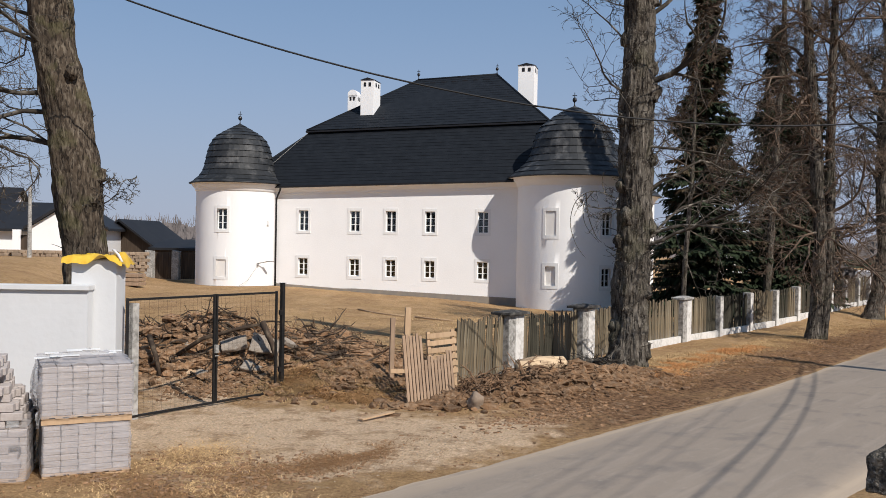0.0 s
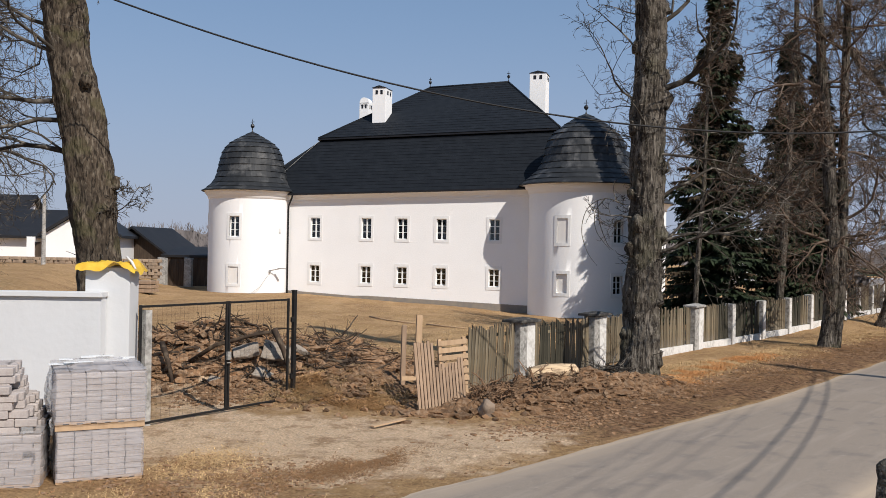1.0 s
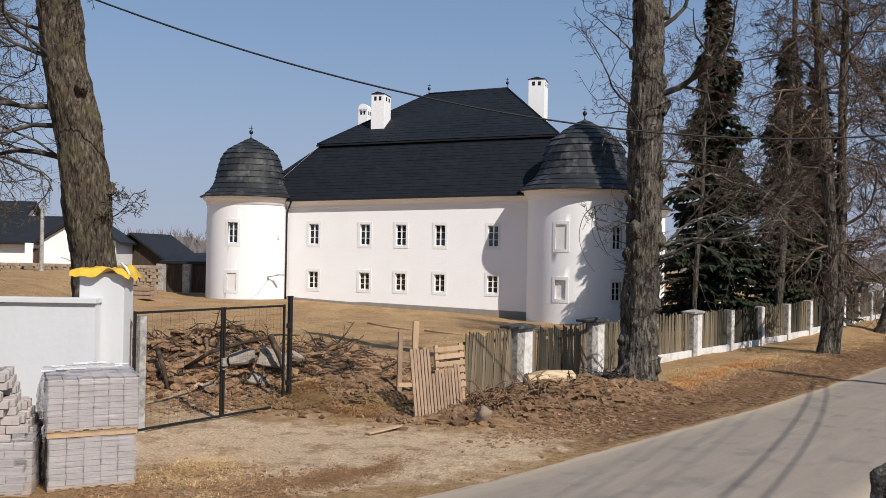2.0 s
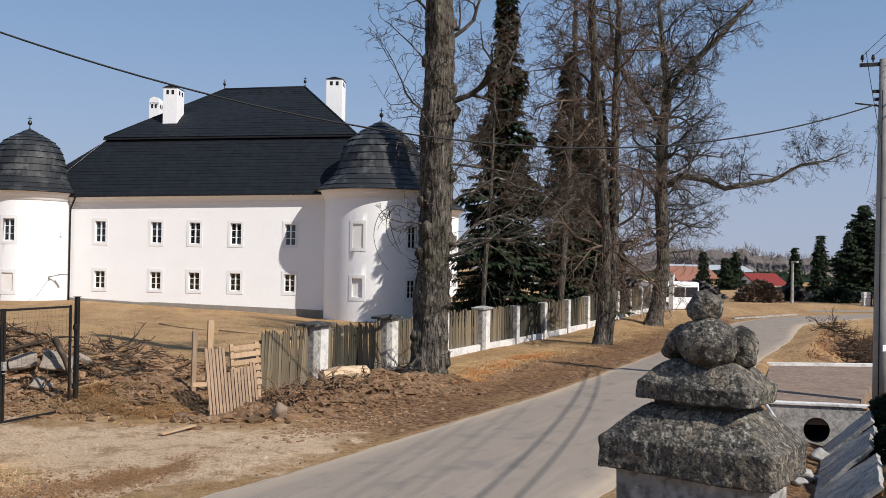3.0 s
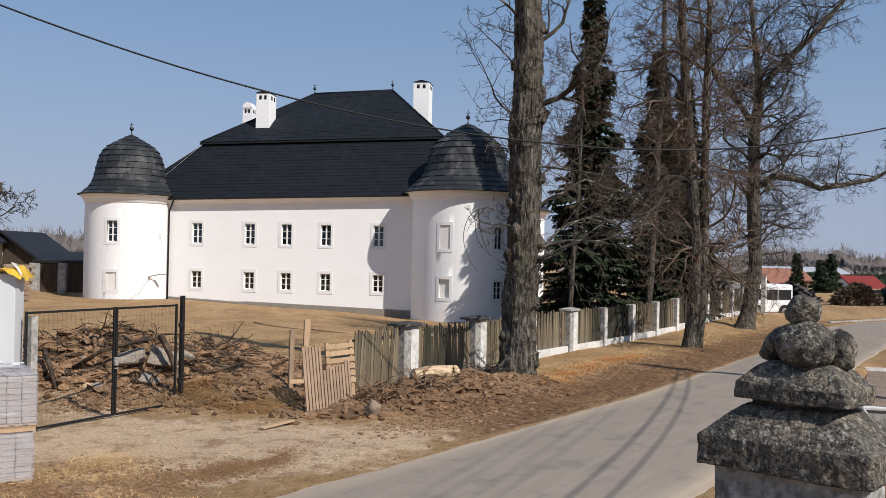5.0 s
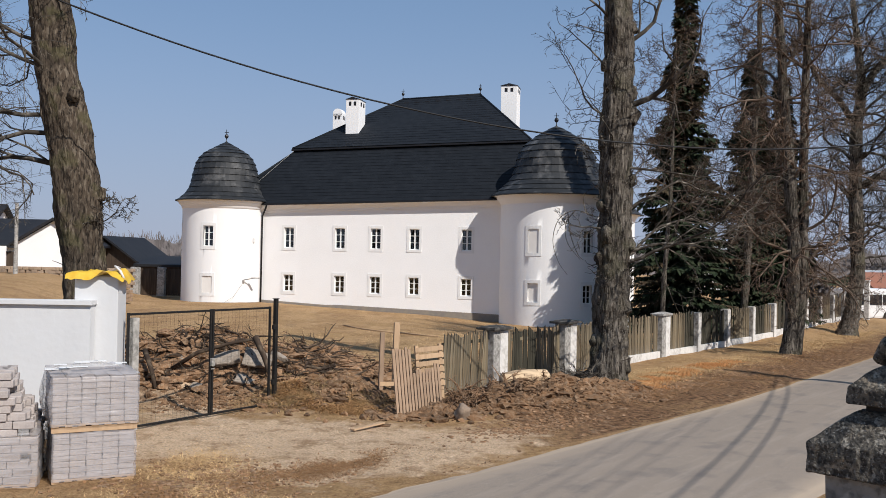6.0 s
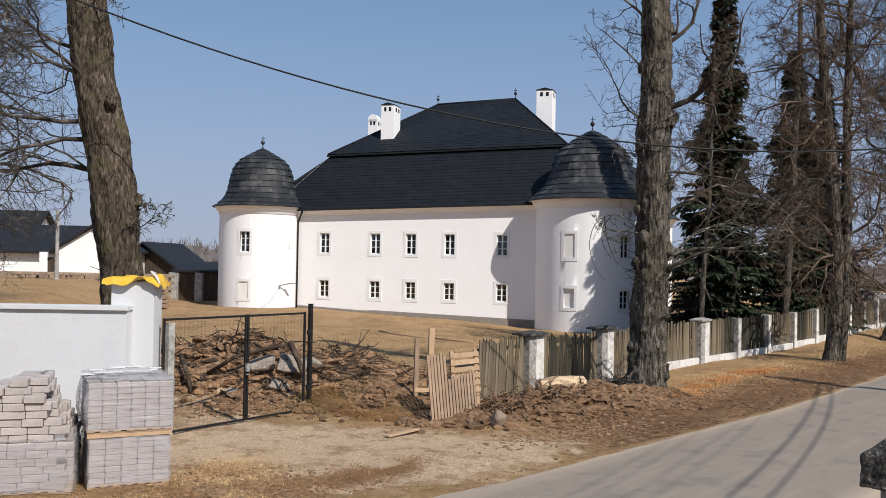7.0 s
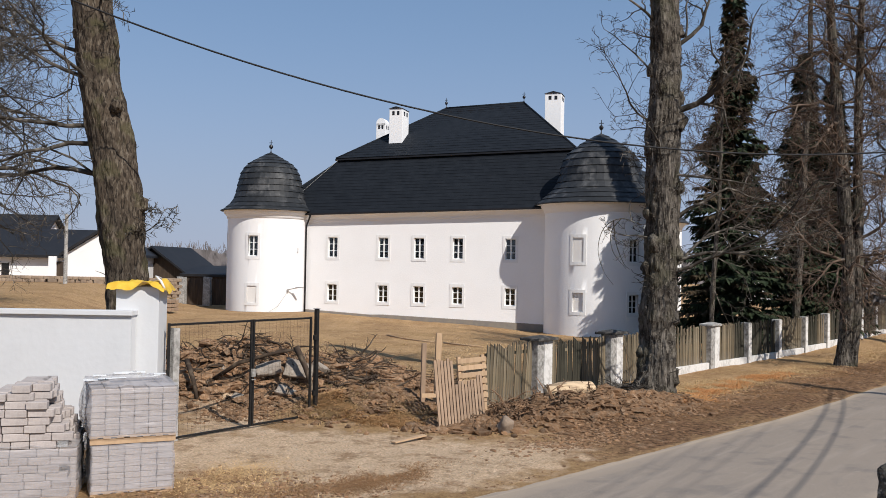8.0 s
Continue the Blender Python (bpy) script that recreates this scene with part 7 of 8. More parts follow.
hs = gable_house("red_roofed_house", "house with a bright red hipped roof and brown walls", pose(77.9, 84.0, 0.0, 0, 0, -25), 9.0, 7.0, 2.3, 4.0, M_OCHRE, M_ROOFRED, 0.4, [(-3.0, 0.7, 0.9, 1.1), (-0.6, 0.7, 0.9, 1.1), (2.0, 0.7, 0.9, 1.1)], hip=3.4)
ch = thing("white_building", "tall white gabled building with a pale sheet-metal roof", "building", pose(69.6, 65.6, 0, 0, 0, -42))
part("wall", box_bm(0, 0, -0.2, 9, 12, 7.4, 0.02), M_PLASTER, ch)
bm = bmesh.new()
v = [bm.verts.new(c) for c in ((-4.9, -6.5, 7.1), (4.9, -6.5, 7.1), (4.9, 6.5, 7.1), (-4.9, 6.5, 7.1), (0, -4.0, 16.5), (0, 4.0, 16.5))]
for f in ((0, 1, 4), (1, 2, 5, 4), (2, 3, 5), (3, 0, 4, 5), (3, 2, 1, 0)):
    bm.faces.new([v[k] for k in f])
part("roof", bm, M_TIN, ch, "pale grey standing-seam roof")
tb = Tubes()
for k in range(1, 12):
    t = k / 12
    tb.add([Vector((-4.9, -6.5, 7.12)).lerp(Vector((-4.9, 6.5, 7.12)), t), Vector((0, -4.0, 16.52)).lerp(Vector((0, 4.0, 16.52)), t)], [0.04, 0.04], 4)
    tb.add([Vector((-4.9, -6.5, 7.12)).lerp(Vector((4.9, -6.5, 7.12)), t), (0, -4.0, 16.52)], [0.04, 0.03], 4)
tb.build("seam", M_TIN, ch)
part("gutter", box_bm(-4.9, 0, 6.98, 0.14, 13, 0.12), M_ZINC, ch)
f = part("window", box_bm(-1.85, -6.03, 3.6, 1.9, 0.06, 2.4), M_WHITE, ch)
part("pane", box_bm(-1.85, -6.07, 3.75, 1.5, 0.04, 2.1), M_ZINC, f)
for y, z in ((-3.2, 3.6), (1.5, 3.6)):
    f = part("window", box_bm(-4.53, y, z, 0.06, 1.9, 2.1), M_WHITE, ch)
    part("pane", box_bm(-4.57, y, z + 0.12, 0.04, 1.5, 1.75), M_ZINC, f)

# block-pillared fence before the churchyard
a, b = Vector((47.3, 60.05)), Vector((66.8, 56.46))
fd = (b - a).normalized()
ft = math.degrees(math.atan2(fd.y, fd.x))
n = 5
for k in range(n + 1):
    p = a.lerp(b, k / n)
    g = thing("block_pillar", "white split-block fence pillar", "pillar", pose(p.x, p.y, 0.0, 0, 0, ft), "block fence pillars")
    for r in range(5):
        part("block", box_bm(0, 0, r * 0.26, 0.55 - 0.03 * (r % 2), 0.4, 0.235, 0.02), M_LIME, g)
    if k < n:
        q = p.lerp(a.lerp(b, (k + 1) / n), 0.5)
        g = thing("slat_fence", "dark slatted fence between block pillars", "fence", pose(q.x, q.y, 0.05, 0, 0, ft), "slat fences")
        L = (b - a).length / n - 0.6
        part("rail", box_bm(0, 0.04, 0.2, L, 0.05, 0.08), M_BLACKSLAT, g)
        part("rail", box_bm(0, 0.04, 0.85, L, 0.05, 0.08), M_BLACKSLAT, g)
        for s in range(16):
            part("slat", box_bm(-L / 2 + (s + 0.5) * L / 16, 0, 0, L / 16 * 0.78, 0.025, 1.08), M_BLACKSLAT, g)
# lamp post by the junction
g = thing("street_pole", "pale thin street pole at the junction", "pole", pose(42.2, 61.8, 0))
part("shaft", lathe(bmesh.new(), [(0.12, 0), (0.09, 3.4)], 10), M_CONCRETE, g)
part("head", box_bm(0, -0.3, 3.38, 0.2, 0.7, 0.12, 0.03), M_CONCRETE, g)
kb = thing("kerb", "pale concrete kerb at the junction", "kerb", pose(33.2, 50.8, 0.0, 0, 0, 30))
for q in range(8):
    part("kerb_stone", box_bm(-4 + q * 1.0, 0, -0.05, 0.98, 0.16, 0.12, 0.02), M_CONCRETE, kb)

# far conifers and bare trees
for x, y, h, r, s in ((55.0, 72.0, 6.2, 3.0, 21), (51.9, 72.0, 5.8, 1.35, 22), (56.8, 72.5, 8.6, 4.8, 23), (54.9, 80.0, 4.7, 1.0, 24), (60.2, 74.0, 8.3, 3.6, 25), (50.5, 90.0, 4.3, 1.2, 26), (53.8, 91.0, 3.6, 1.6, 27), (58.0, 96.0, 4.4, 1.6, 28), (62.5, 58.5, 5.2, 1.6, 29)):
    spruce(x, y, h, r, "dark conifer among the village gardens", 0.0, 0.3, s, 0.8)
bare_tree("garden_tree", "large bare tree behind the power pole", [(49.3, 57.0, 0), (49.6, 57.0, 3.5), (49.8, 57, 7), (50.0, 57, 11), (50.2, 57, 14)], [0.34, 0.28, 0.2, 0.1, 0.03], [], counts=(8, 6, 5), auto=60, zone=(0.3, 0.99), reach=3.4, up=0.8, sides=8, fork=[([(49.4, 57, 0.6), (48.3, 57, 4.5), (47.8, 57, 9), (47.4, 57, 13)], [0.22, 0.17, 0.1, 0.03]), ([(49.6, 57, 2), (51.3, 57, 6), (52.0, 57, 12.5)], [0.19, 0.13, 0.03])])
for x, y, rx, h, s, m in ((40.5, 63.5, 2.2, 1.8, 31, M_TWIG_RED), (36.5, 66.0, 2.6, 1.7, 32, M_THICKET), (44.5, 65.5, 2.4, 1.4, 33, M_THICKET), (31.5, 69.0, 3.0, 2.2, 34, M_THICKET), (47.5, 63.5, 2.0, 1.4, 35, M_EVERGREEN)):
    leaf_mound("hedge_shrub", "leafless brown garden shrub by the cross road", x, y, -0.1, rx, 1.2, h, 1800, 0.34, m, 3.0, s)


def far_wood(name, label, points, height, step, twigs, width, material, seed):
    """A strip of woodland: a dense massed face with an uneven top and a fringe of upright twigs above it."""
    rnd = random.Random(seed)
    V, F = [], []
    line = []
    for a, b in zip(points, points[1:]):
        a, b = Vector(a), Vector(b)
        n = max(2, int((b - a).length / step))
        line += [a.lerp(b, k / n) for k in range(n)]
    line.append(Vector(points[-1]))

    def crest(x, y):
        return height * (0.6 + 0.45 * noise.noise(Vector((x * 0.045, y * 0.045, seed))) + 0.22 * noise.noise(Vector((x * 0.19, y * 0.19, seed))) + 0.12 * noise.noise(Vector((x * 0.6, y * 0.6, seed))))

    rows = 5
    for k, p in enumerate(line):
        t = crest(p.x, p.y) * 0.86
        for r in range(rows + 1):
            V.append((p.x + rnd.uniform(-0.3, 0.3) * step, p.y + rnd.uniform(-0.5, 0.5) * step + r * 0.5, -1 + (t + 1) * r / rows))
    for k in range(len(line) - 1):
        for r in range(rows):
            q = k * (rows + 1) + r
            F.append((q, q + rows + 1, q + rows + 2, q + 1))
    for k in range(twigs):
        p = line[rnd.randrange(len(line))]
        x, y = p.x + rnd.uniform(-0.6, 0.6) * step, p.y - rnd.uniform(0.1, 0.6)
        t = crest(x, y)
        z0 = t * rnd.uniform(0.55, 0.9)
        l = rnd.uniform(0.1, 0.22) * t
        w = rnd.uniform(0.4, 1.0) * width
        lean = rnd.gauss(0, 0.35) * l
        j = len(V)
        V += [(x - w, y, z0), (x + w, y, z0), (x + lean + w * 0.3, y, z0 + l), (x + lean - w * 0.3, y, z0 + l)]
        F.append((j, j + 1, j + 2, j + 3))
    return tagged(mesh_ob(name, V, F, material), label, "woods", kind="stuff")


far_wood("far_woods", "hazy leafless woodland along the horizon", [(-260, 150, 0), (-160, 210, 0), (-60, 230, 0), (40, 230, 0), (130, 215, 0), (220, 190, 0), (330, 120, 0)], 11.5, 0.9, 14000, 0.12, M_THICKET, 3)
far_wood("garden_woods", "leafless garden trees behind the sheds", [(-75, 120, 0), (-40, 118, 0), (-10, 120, 0), (25, 125, 0)], 8.5, 0.6, 4000, 0.07, M_THICKET, 5)
far_wood("hedge_belt", "dark evergreen hedge belt behind the village houses", [(42, 132, 0), (70, 140, 0), (100, 125, 0), (135, 110, 0)], 3.4, 0.5, 3000, 0.12, M_EVERGREEN, 7)


# ---- rubble, brush, clods and dry grass ----
M_RUBBLE = mat("dusty_concrete", (0.3, 0.25, 0.2), 0.95, spots=[((0.16, 0.125, 0.095), 4, 0.52, 0.12, 0.7), ((0.4, 0.36, 0.31), 15, 0.57, 0.08, 0.5)], bump=0.02, bump_scale=18)
M_GRAVEL = mat("sandy_gravel", (0.40, 0.31, 0.22), 0.95, random_tint=0.35, spec=0.1)


def brush(name, label, cx, cy, rx, ry, z0, n, length, r, material, seed, spread=0.5, turn=0.0):
    rnd = random.Random(seed)
    state = random.getstate()
    random.seed(seed)
    tb = Tubes()
    for k in range(n):
        a, q = rnd.uniform(0, 2 * math.pi), math.sqrt(rnd.random())
        ux, uy = rx * q * math.cos(a), ry * q * math.sin(a)
        x, y = cx + ux * math.cos(turn) - uy * math.sin(turn), cy + ux * math.sin(turn) + uy * math.cos(turn)
        z = ground_z(x, y) + z0 * rnd.random() + 0.02
        az = rnd.uniform(0, 2 * math.pi)
        l = length * rnd.uniform(0.4, 1.3)
        rr = r * rnd.uniform(0.4, 1.5)
        pts = limb_path((x, y, z), (math.cos(az), math.sin(az), rnd.uniform(-0.1, spread)), l, 5, 0.28, -0.05)
        pts = [Vector((p.x, p.y, max(p.z, ground_z(p.x, p.y) + 0.005))) for p in pts]
        tb.add(pts, [rr * (1 - 0.14 * j) for j in range(6)], 5, True, 0.15)
        if rnd.random() < 0.6:
            branch_out(tb, pts, rr, 1, l * 0.8, (0, 4), -0.02)
    random.setstate(state)
    ob = tb.build(name, material, None, label, False)
    return tagged(ob, category="branches", kind="stuff")


M_ROOT = mat("dark_root", (0.06, 0.043, 0.032), 0.95, spots=[((0.17, 0.13, 0.09), 5, 0.58, 0.08, 0.7)], random_tint=0.4, spec=0.1)
M_ROOTBROWN = mat("brown_root", (0.21, 0.126, 0.073), 0.95, spots=[((0.07, 0.05, 0.036), 5, 0.52, 0.1, 0.75), ((0.3, 0.21, 0.14), 13, 0.6, 0.08, 0.5)], random_tint=0.4, spec=0.1)
brush("brush_heap", "tangled dark roots and branches on the soil heap", -6.0, 22.9, 2.0, 1.6, 0.15, 80, 0.7, 0.026, M_ROOT, 41, 0.1)
brush("brush_heap", "tangled cut branches behind the gate", -3.9, 22.3, 1.7, 1.5, 0.18, 85, 0.7, 0.026, M_ROOT, 42, 0.12)
brush("brush_heap", "long pile of dark cut branches across the yard", -1.9, 25.4, 2.4, 1.1, 0.08, 110, 0.9, 0.026, M_ROOTBROWN, 43, 0.03, -0.45)
brush("brush_heap", "brushwood and sticks heaped by the fence", 4.85, 23.55, 0.75, 0.4, 0.25, 80, 0.7, 0.02, M_TWIG, 44, 0.25, 0.8)
brush("brush_heap", "roots and sticks in the dug soil", 1.9, 20.7, 1.0, 0.5, 0.2, 60, 0.5, 0.02, M_ROOTBROWN, 45, 0.3, 0.75)
brush("brush_heap", "sticks lying in the hollow", 0.6, 26.5, 1.6, 1.6, 0.1, 60, 1.0, 0.02, M_ROOT, 46, 0.1)
ROOTS = (([(-5.15, 21.50, 0.65), (-4.55, 21.30, 1.05), (-3.85, 21.60, 1.25), (-3.25, 21.90, 1.35)], 0.06), ([(-3.30, 21.70, 1.40), (-3.05, 21.50, 0.95), (-2.85, 21.30, 0.45), (-2.70, 21.20, 0.20)], 0.075),
         ([(-7.65, 21.80, 0.35), (-6.85, 21.50, 0.65), (-6.25, 21.60, 0.65)], 0.05), ([(-5.85, 21.70, 1.05), (-5.55, 21.20, 0.65), (-5.40, 21.00, 0.25)], 0.06))
for pts, r in ROOTS:
    tb = Tubes()
    tb.add(pts, [r * (1 - 0.15 * j) for j in range(len(pts))], 7, True, 0.3)
    tagged(tb.build("tree_root", M_ROOT, None, "thick dark broken root leaning on the heap"), category="root", group="broken roots")
for x, y, z, s, rx, ry, rz in ((-3.95, 21.80, 0.87, (0.95, 0.6, 0.16), 35, -12, 10), (-2.80, 22.30, 0.87, (0.6, 0.5, 0.2), 20, 20, 40), (-3.45, 21.20, 0.42, (0.7, 0.45, 0.2), 30, 10, -15), (-2.55, 21.60, 0.32, (0.6, 0.4, 0.25), 10, 5, 30), (-4.55, 21.10, 0.27, (0.5, 0.35, 0.22), 10, -15, 60), (-4.95, 22.00, 0.82, (0.45, 0.35, 0.2), 25, 10, 5), (-3.25, 21.90, 0.85, (1.1, 0.75, 0.2), 50, 8, -5)):
    s = tuple(k * 0.62 for k in s)
    bm = box_bm(0, 0, -s[2] / 2, *s, 0.03)
    bmesh.ops.subdivide_edges(bm, edges=[e for e in bm.edges if e.calc_length() > 0.2], cuts=3, use_grid_fill=True)
    rough_up(bm, 0.07, 3.5, x)
    ob = part("concrete_rubble", bm, M_RUBBLE, None, "broken grey concrete slab on the rubble heap")
    ob.matrix_world = pose(x, y, z, rx, ry, rz)
    tagged(ob, category="rubble", group="concrete rubble")


def clods(name, label, spots, count, size, material, seed):
    """Many small irregular lumps scattered in elliptical patches (x, y, rx, ry, turn)."""
    rnd = random.Random(seed)
    base = bmesh.new()
    bmesh.ops.create_icosphere(base, subdivisions=1, radius=1)
    bv = [v.co.copy() for v in base.verts]
    bf = [tuple(v.index for v in f.verts) for f in base.faces]
    base.free()
    V, F = [], []
    for k in range(count):
        cx, cy, rx, ry, turn = rnd.choice(spots)
        u, v = rnd.gauss(0, 0.5) * rx, rnd.gauss(0, 0.5) * ry
        x, y = cx + u * math.cos(turn) - v * math.sin(turn), cy + u * math.sin(turn) + v * math.cos(turn)
        if -0.1 < road_offset(x, y) < ROAD_W:
            continue
        s = size * rnd.uniform(0.25, 1.0) ** 1.8 * 1.6
        c = Vector((x, y, ground_z(x, y) + s * 0.15))
        sc = (rnd.uniform(0.6, 1.6), rnd.uniform(0.6, 1.4), rnd.uniform(0.3, 0.7))
        j = len(V)
        for p in bv:
            r = s * rnd.uniform(0.55, 1.25)
            V.append((c.x + p.x * r * sc[0], c.y + p.y * r * sc[1], c.z + p.z * r * sc[2]))
        F += [tuple(j + i for i in f) for f in bf]
    return tagged(mesh_ob(name, V, F, material), label, "soil", kind="stuff")


clods("soil_clods", "brown broken clods of dug soil", [(3.0, 20.9, 2.6, 0.9, 0.65), (1.6, 20.2, 1.6, 0.8, 0.5), (-0.9, 20.4, 1.6, 0.7, 0.2), (4.6, 21.9, 1.6, 0.8, 0.75), (3.2, 21.2, 2.0, 0.5, 0.65)], 6500, 0.085, M_SOIL, 51)
clods("soil_clods", "lumpy brown earth of the heaps", [(-6.2, 22.9, 2.4, 2.0, 0), (-3.7, 22.4, 2.0, 2.0, 0), (-1.3, 25.4, 2.8, 1.8, 0), (-4.0, 20.8, 1.4, 0.8, 0.9)], 5000, 0.05, M_SOIL, 52)
clods("gravel_stones", "scattered pale gravel on the drive", [(-2.6, 16.8, 2.6, 1.2, 0.35), (0.3, 15.4, 2.4, 0.8, 0.75), (-4.0, 19.5, 1.0, 2.2, 0)], 2200, 0.013, M_GRAVEL, 53)
clods("gravel_stones", "grit along the lane's edge", [(2.0, 15.1, 3.2, 0.4, 0.8), (6.0, 19.5, 3.0, 0.4, 0.83), (11.0, 25.2, 3.4, 0.4, 0.88)], 3200, 0.024, M_SOIL, 54)


def grass(name, label, spots, count, length, width, material, seed, flat=0.6):
    """Dry blades in patches (x, y, rx, ry, turn): thin bent triangles."""
    rnd = random.Random(seed)
    V, F = [], []
    for k in range(count):
        cx, cy, rx, ry, turn = rnd.choice(spots)
        u, v = rnd.gauss(0, 0.5) * rx, rnd.gauss(0, 0.5) * ry
        x, y = cx + u * math.cos(turn) - v * math.sin(turn), cy + u * math.sin(turn) + v * math.cos(turn)
        if noise.noise(Vector((x * 1.1, y * 1.1, seed))) < -0.12 or -0.15 < road_offset(x, y) < ROAD_W + 0.1:
            continue
        z = ground_z(x, y) - 0.01
        a = rnd.uniform(0, 2 * math.pi)
        l = length * rnd.uniform(0.5, 1.4)
        out = Vector((math.cos(a), math.sin(a), 0))
        s = Vector((-out.y, out.x, 0)) * width * rnd.uniform(0.6, 1.4)
        up = rnd.uniform(0.2, 1.0) * (1 - flat) + 0.15
        p0 = Vector((x, y, z))
        p1 = p0 + out * l * 0.45 * flat + Vector((0, 0, l * up * 0.8))
        p2 = p0 + out * l * (0.4 + 0.6 * flat) + Vector((0, 0, l * up * rnd.uniform(0.3, 1.0)))
        j = len(V)
        V += [p0 - s, p0 + s, p1 + s * 0.7, p1 - s * 0.7, p2]
        F += [(j, j + 1, j + 2, j + 3), (j + 3, j + 2, j + 4)]
    return tagged(mesh_ob(name, V, F, material), label, "grass", kind="stuff")


grass("dry_grass", "straw-coloured dry grass tufts beside the gate and heaps", [(-1.9, 20.3, 1.1, 0.6, 0.1), (-1.4, 19.9, 1.1, 0.5, 0.1), (-0.6, 19.9, 0.9, 0.4, 0.3), (-2.2, 20.0, 0.6, 0.4, 0), (-1.9, 21.9, 1.6, 0.6, 0.1)], 24000, 0.22, 0.005, M_GRASSDRY, 61, 0.8)
grass("dry_grass", "flattened dry grass on the verge under the fence", [(8.0, 27.0, 4.0, 0.9, 0.87), (12.5, 32.0, 4.5, 1.0, 0.87), (18.0, 38.5, 5.5, 1.1, 0.87), (22.5, 44.0, 4.0, 1.2, 0.87), (7.0, 26.4, 2.5, 0.6, 0.87), (6.2, 24.0, 1.0, 0.6, 0.8)], 30000, 0.17, 0.007, M_GRASSDRY, 62, 0.75)
grass("brown_grass", "russet fallen grass and leaves along the lane", [(6.0, 22.3, 3.0, 0.8, 0.8), (10.5, 27.0, 4.0, 0.8, 0.87), (15.0, 32.8, 4.5, 0.8, 0.87), (-1.0, 14.5, 1.6, 0.5, 0.75), (-3.2, 12.4, 1.6, 1.3, 0.5), (-3.0, 14.0, 1.2, 1.0, 0), (8.5, 25.6, 3.0, 0.9, 0.87), (13.0, 31.0, 4.0, 0.9, 0.87), (19.0, 38.5, 4.0, 0.9, 0.87)], 44000, 0.13, 0.006, M_GRASSBROWN, 63, 0.85)
grass("dry_grass", "dry grass of the yard", [(-2, 32, 7, 4, 0), (-3, 40, 9, 5, 0), (-12, 26, 4, 5, 0), (3, 36, 4, 5, 0)], 16000, 0.16, 0.007, M_GRASSDRY, 64, 0.8)
grass("brown_grass", "rough brown grass on the bank by the ditch", [(11.2, 12.0, 2.2, 1.2, 0.3), (13.0, 12.4, 2.0, 0.8, -0.4), (10.2, 11.0, 1.5, 1.0, 0), (11.6, 13.2, 0.8, 0.6, 0)], 16000, 0.13, 0.0045, M_GRASSBROWN, 65)
grass("dry_weeds", "tall dry weeds along the ditch", [(27.2, 34.2, 2.2, 0.8, 0.8), (29.5, 37.5, 2.5, 0.9, 0.8), (25.6, 30.5, 1.6, 0.8, 0), (28.5, 32.0, 2.4, 1.0, 0)], 9000, 0.5, 0.009, M_WEED, 66, 0.4)
grass("dry_grass", "pale straw meadow beyond the ditch", [(30, 33, 6, 5, 0), (40, 42, 8, 6, 0)], 9000, 0.16, 0.01, M_GRASSDRY, 67, 0.7)
grass("dry_grass", "low tan grass round the paving pallets", [(-3.0, 12.8, 1.3, 1.4, 0), (-3.1, 14.6, 0.8, 1.2, 0), (-2.2, 11.6, 1.4, 0.8, 0.6)], 12000, 0.12, 0.0045, M_GRASSDRY, 68, 0.8)
brush("brush_heap", "dark brown brushwood and debris beside the lane", 26.4, 34.0, 3.2, 0.7, 0.3, 190, 0.9, 0.024, M_ROOT, 47, 0.25, 0.8)
brush("brush_heap", "brown leafless scrub on the ditch bank", 25.8, 31.0, 1.5, 0.8, 0.3, 170, 1.0, 0.014, M_TWIG_RED, 48, 1.6, 0.4)
clods("soil_litter", "dark leaf litter and crumbs of earth on the verge", [(6.8, 23.4, 3.0, 0.7, 0.85), (10.6, 27.8, 3.6, 0.8, 0.88), (15.0, 33.0, 4.0, 0.9, 0.88), (-2.6, 13.6, 1.6, 1.3, 0.3), (3.0, 18.6, 2.2, 0.8, 0.75)], 7000, 0.03, M_SOIL, 55)
brush("brush_heap", "dark sticks and roots poking from the soil heap", -4.8, 22.4, 2.6, 1.3, 0.1, 120, 0.45, 0.014, M_ROOT, 49, 0.5)
brush("brush_heap", "roots and sticks mixed into the dug bank", 3.4, 21.2, 1.9, 0.6, 0.1, 70, 0.4, 0.018, M_ROOTBROWN, 50, 0.3, 0.7)
clods("soil_litter", "dark earth and leaf crumbs on the bank by the ditch", [(11.2, 12.0, 2.2, 1.2, 0.3), (13.0, 12.4, 2.0, 0.8, -0.4), (10.0, 10.8, 1.6, 1.2, 0)], 5000, 0.045, M_SOIL, 56)
brush("brush_heap", "dark twigs and debris along the ditch edge", 29.5, 39.5, 3.0, 0.7, 0.3, 130, 1.0, 0.018, M_ROOT, 57, 0.5, 0.85)
brush("brush_heap", "twigs and leaf debris on the grassy bank", 11.6, 12.4, 1.8, 1.0, 0.05, 70, 0.5, 0.008, M_ROOT, 58, 0.1)
brush("brush_heap", "dark tangled branches sloping down from the yard to the stake", -2.2, 24.7, 2.6, 0.6, 0.1, 150, 0.8, 0.03, M_ROOT, 70, 0.0, -1.15)
brush("brush_heap", "twisted brown roots torn up with the fence-side soil", 2.3, 20.3, 1.5, 0.55, 0.22, 120, 0.36, 0.038, M_ROOTBROWN, 71, 0.25, 0.6)
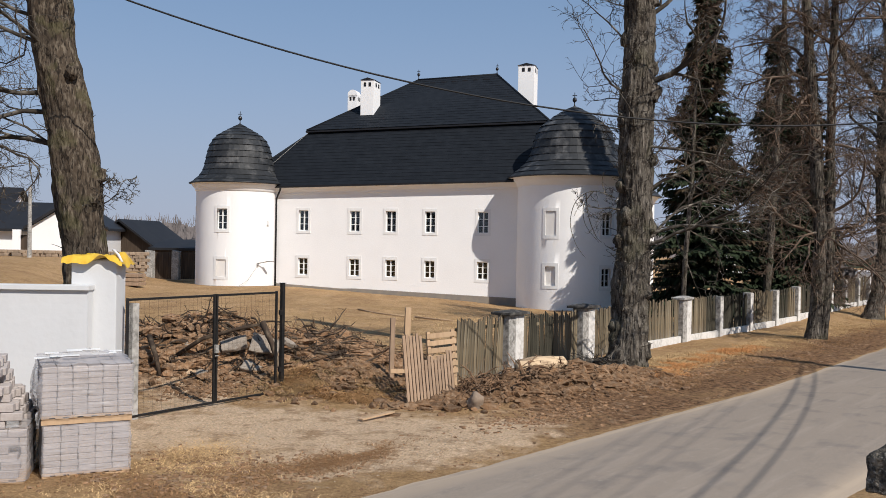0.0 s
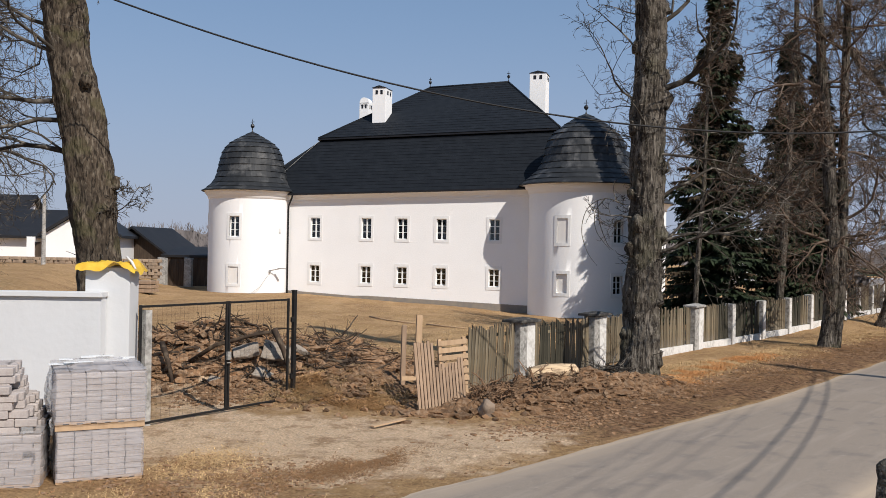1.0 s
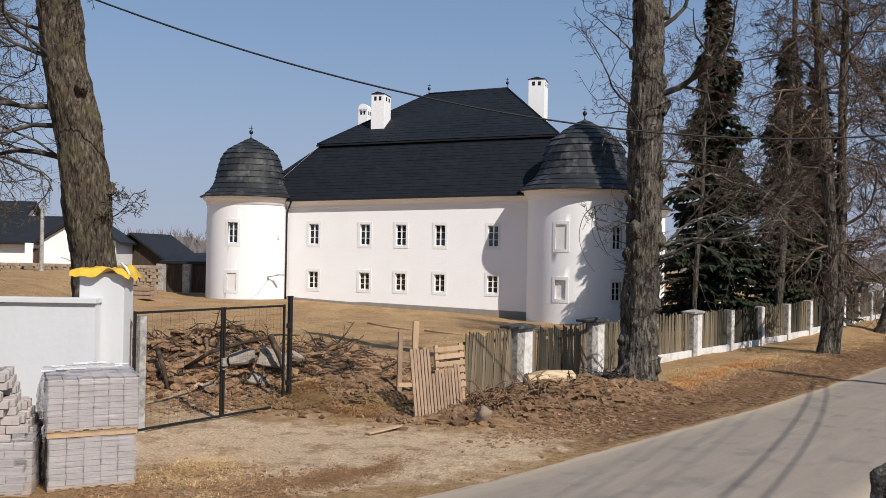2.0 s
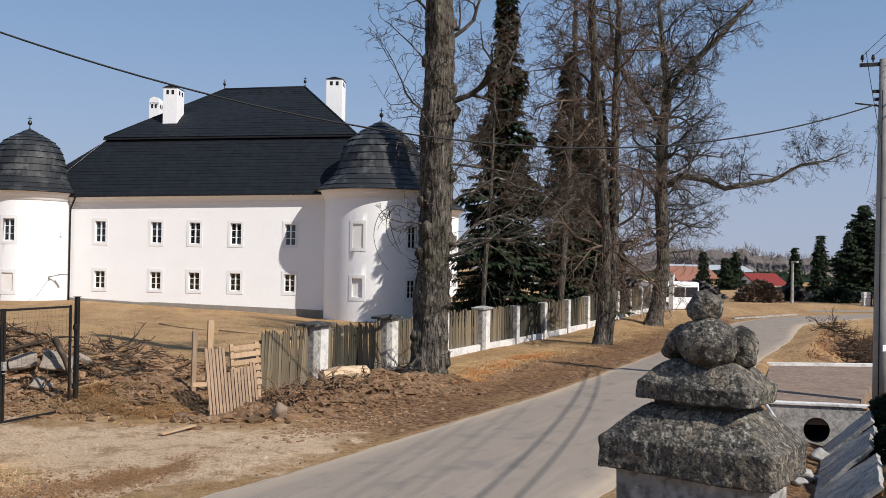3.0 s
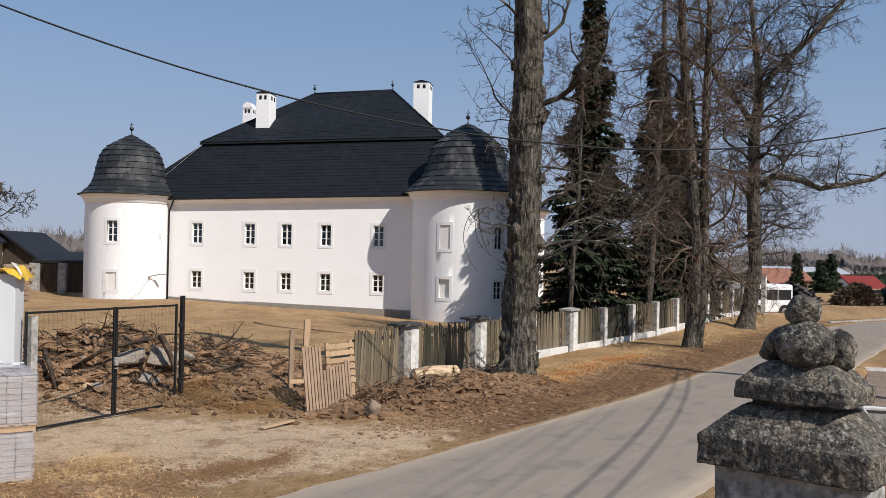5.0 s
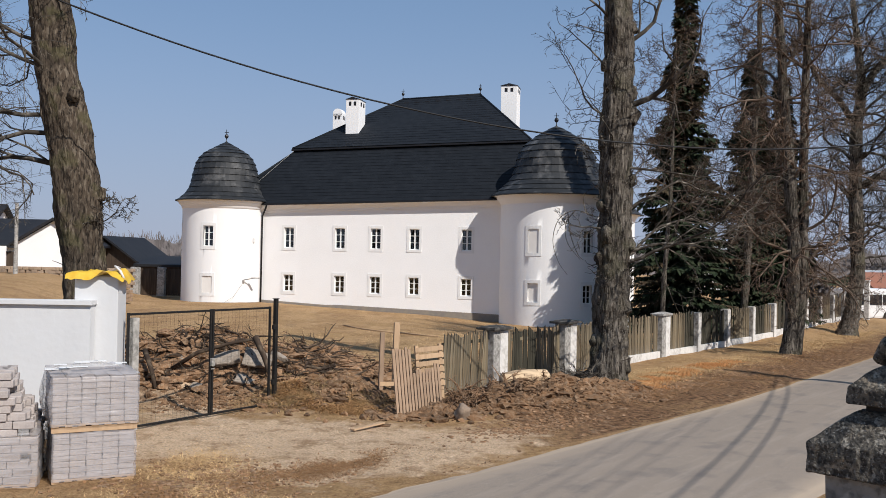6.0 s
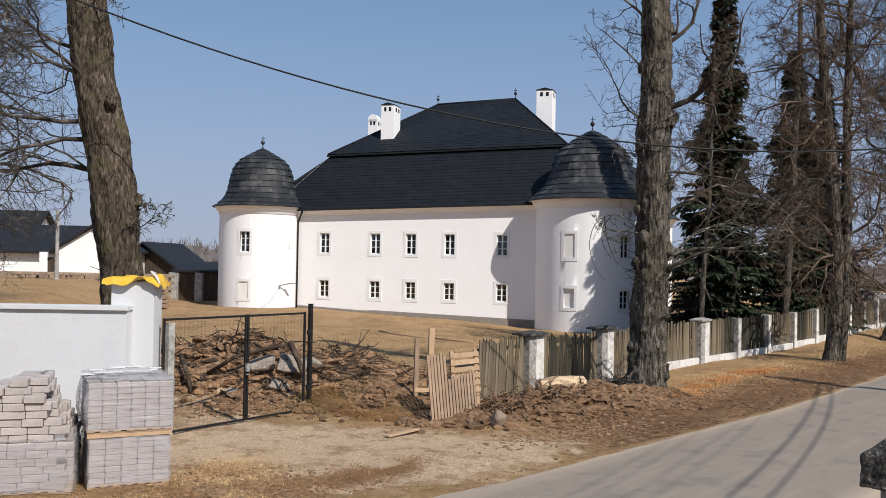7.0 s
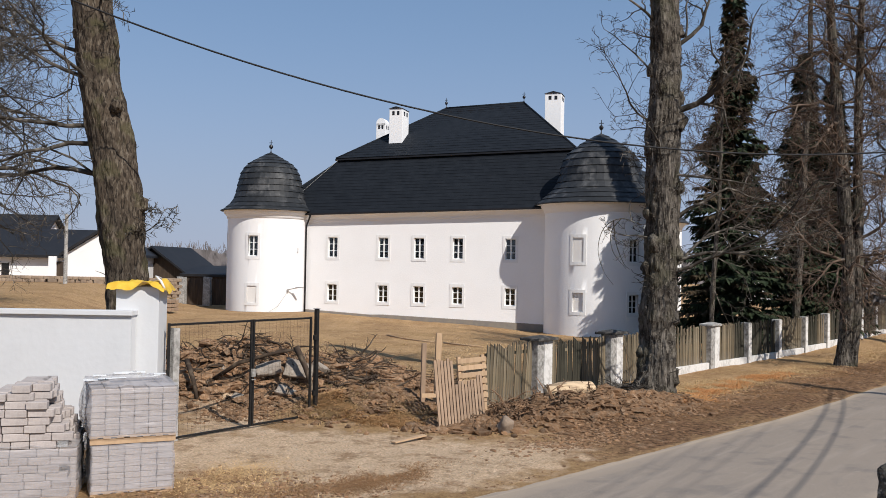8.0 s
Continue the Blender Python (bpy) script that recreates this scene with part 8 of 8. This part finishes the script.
brush("brush_heap", "dark root tangle beside the boulder", 1.55, 19.75, 0.55, 0.4, 0.25, 90, 0.4, 0.02, M_ROOTBROWN, 72, 0.35, 0.6)
clods("soil_clods", "large broken lumps of dug soil by the fence", [(2.4, 20.2, 1.9, 0.6, 0.6), (3.6, 21.3, 1.6, 0.6, 0.7), (0.6, 19.4, 0.9, 0.4, 0.2), (4.6, 22.0, 1.2, 0.5, 0.75)], 2400, 0.12, M_SOIL, 73)
grass("straw_grass", "thick straw-coloured grass matted on the soil edge by the gate", [(-1.9, 20.1, 0.8, 0.4, -0.2), (-1.3, 19.7, 0.8, 0.35, -0.4), (-2.3, 20.5, 0.5, 0.4, 0), (-0.8, 19.6, 0.6, 0.3, 0)], 13000, 0.26, 0.007, M_STRAW_ORANGE, 74, 0.8)
grass("straw_grass", "orange fallen leaves and grass under the fence", [(6.9, 25.2, 1.2, 0.5, 0.87), (8.2, 27.1, 1.6, 0.5, 0.87), (10.2, 29.4, 1.8, 0.5, 0.87), (6.3, 23.6, 0.8, 0.5, 0.8)], 16000, 0.16, 0.011, M_GRASSRUST, 75, 0.75)
clods("soil_clods", "large reddish-brown lumps of earth on the heaps", [(-6.1, 22.6, 1.9, 1.4, 0), (-3.9, 22.2, 1.7, 1.3, 0), (-2.0, 25.0, 2.2, 1.2, -0.4), (-4.9, 21.6, 2.0, 0.7, 0)], 1300, 0.14, M_SOIL, 76)
brush("brush_heap", "grey cut brushwood beside the split log", 4.25, 22.15, 0.75, 0.35, 0.25, 110, 0.6, 0.02, M_TWIG, 77, 0.15, 0.8)
clods("soil_clods", "dark crumbled earth along the ditch bank", [(25.6, 33.4, 2.4, 0.7, 0.8), (28.6, 37.2, 2.6, 0.7, 0.8), (23.6, 29.6, 1.6, 0.8, 0.2), (27.5, 31.5, 2.6, 1.2, 0.3)], 1500, 0.16, M_SOIL, 78)
grass("brown_grass", "rough brown grass on the lane's bank", [(24.2, 33.0, 2.4, 0.7, 0.85), (27.6, 37.4, 2.6, 0.7, 0.87), (22.0, 29.8, 1.2, 0.6, 0.6)], 7000, 0.22, 0.012, M_GRASSBROWN, 79, 0.7)
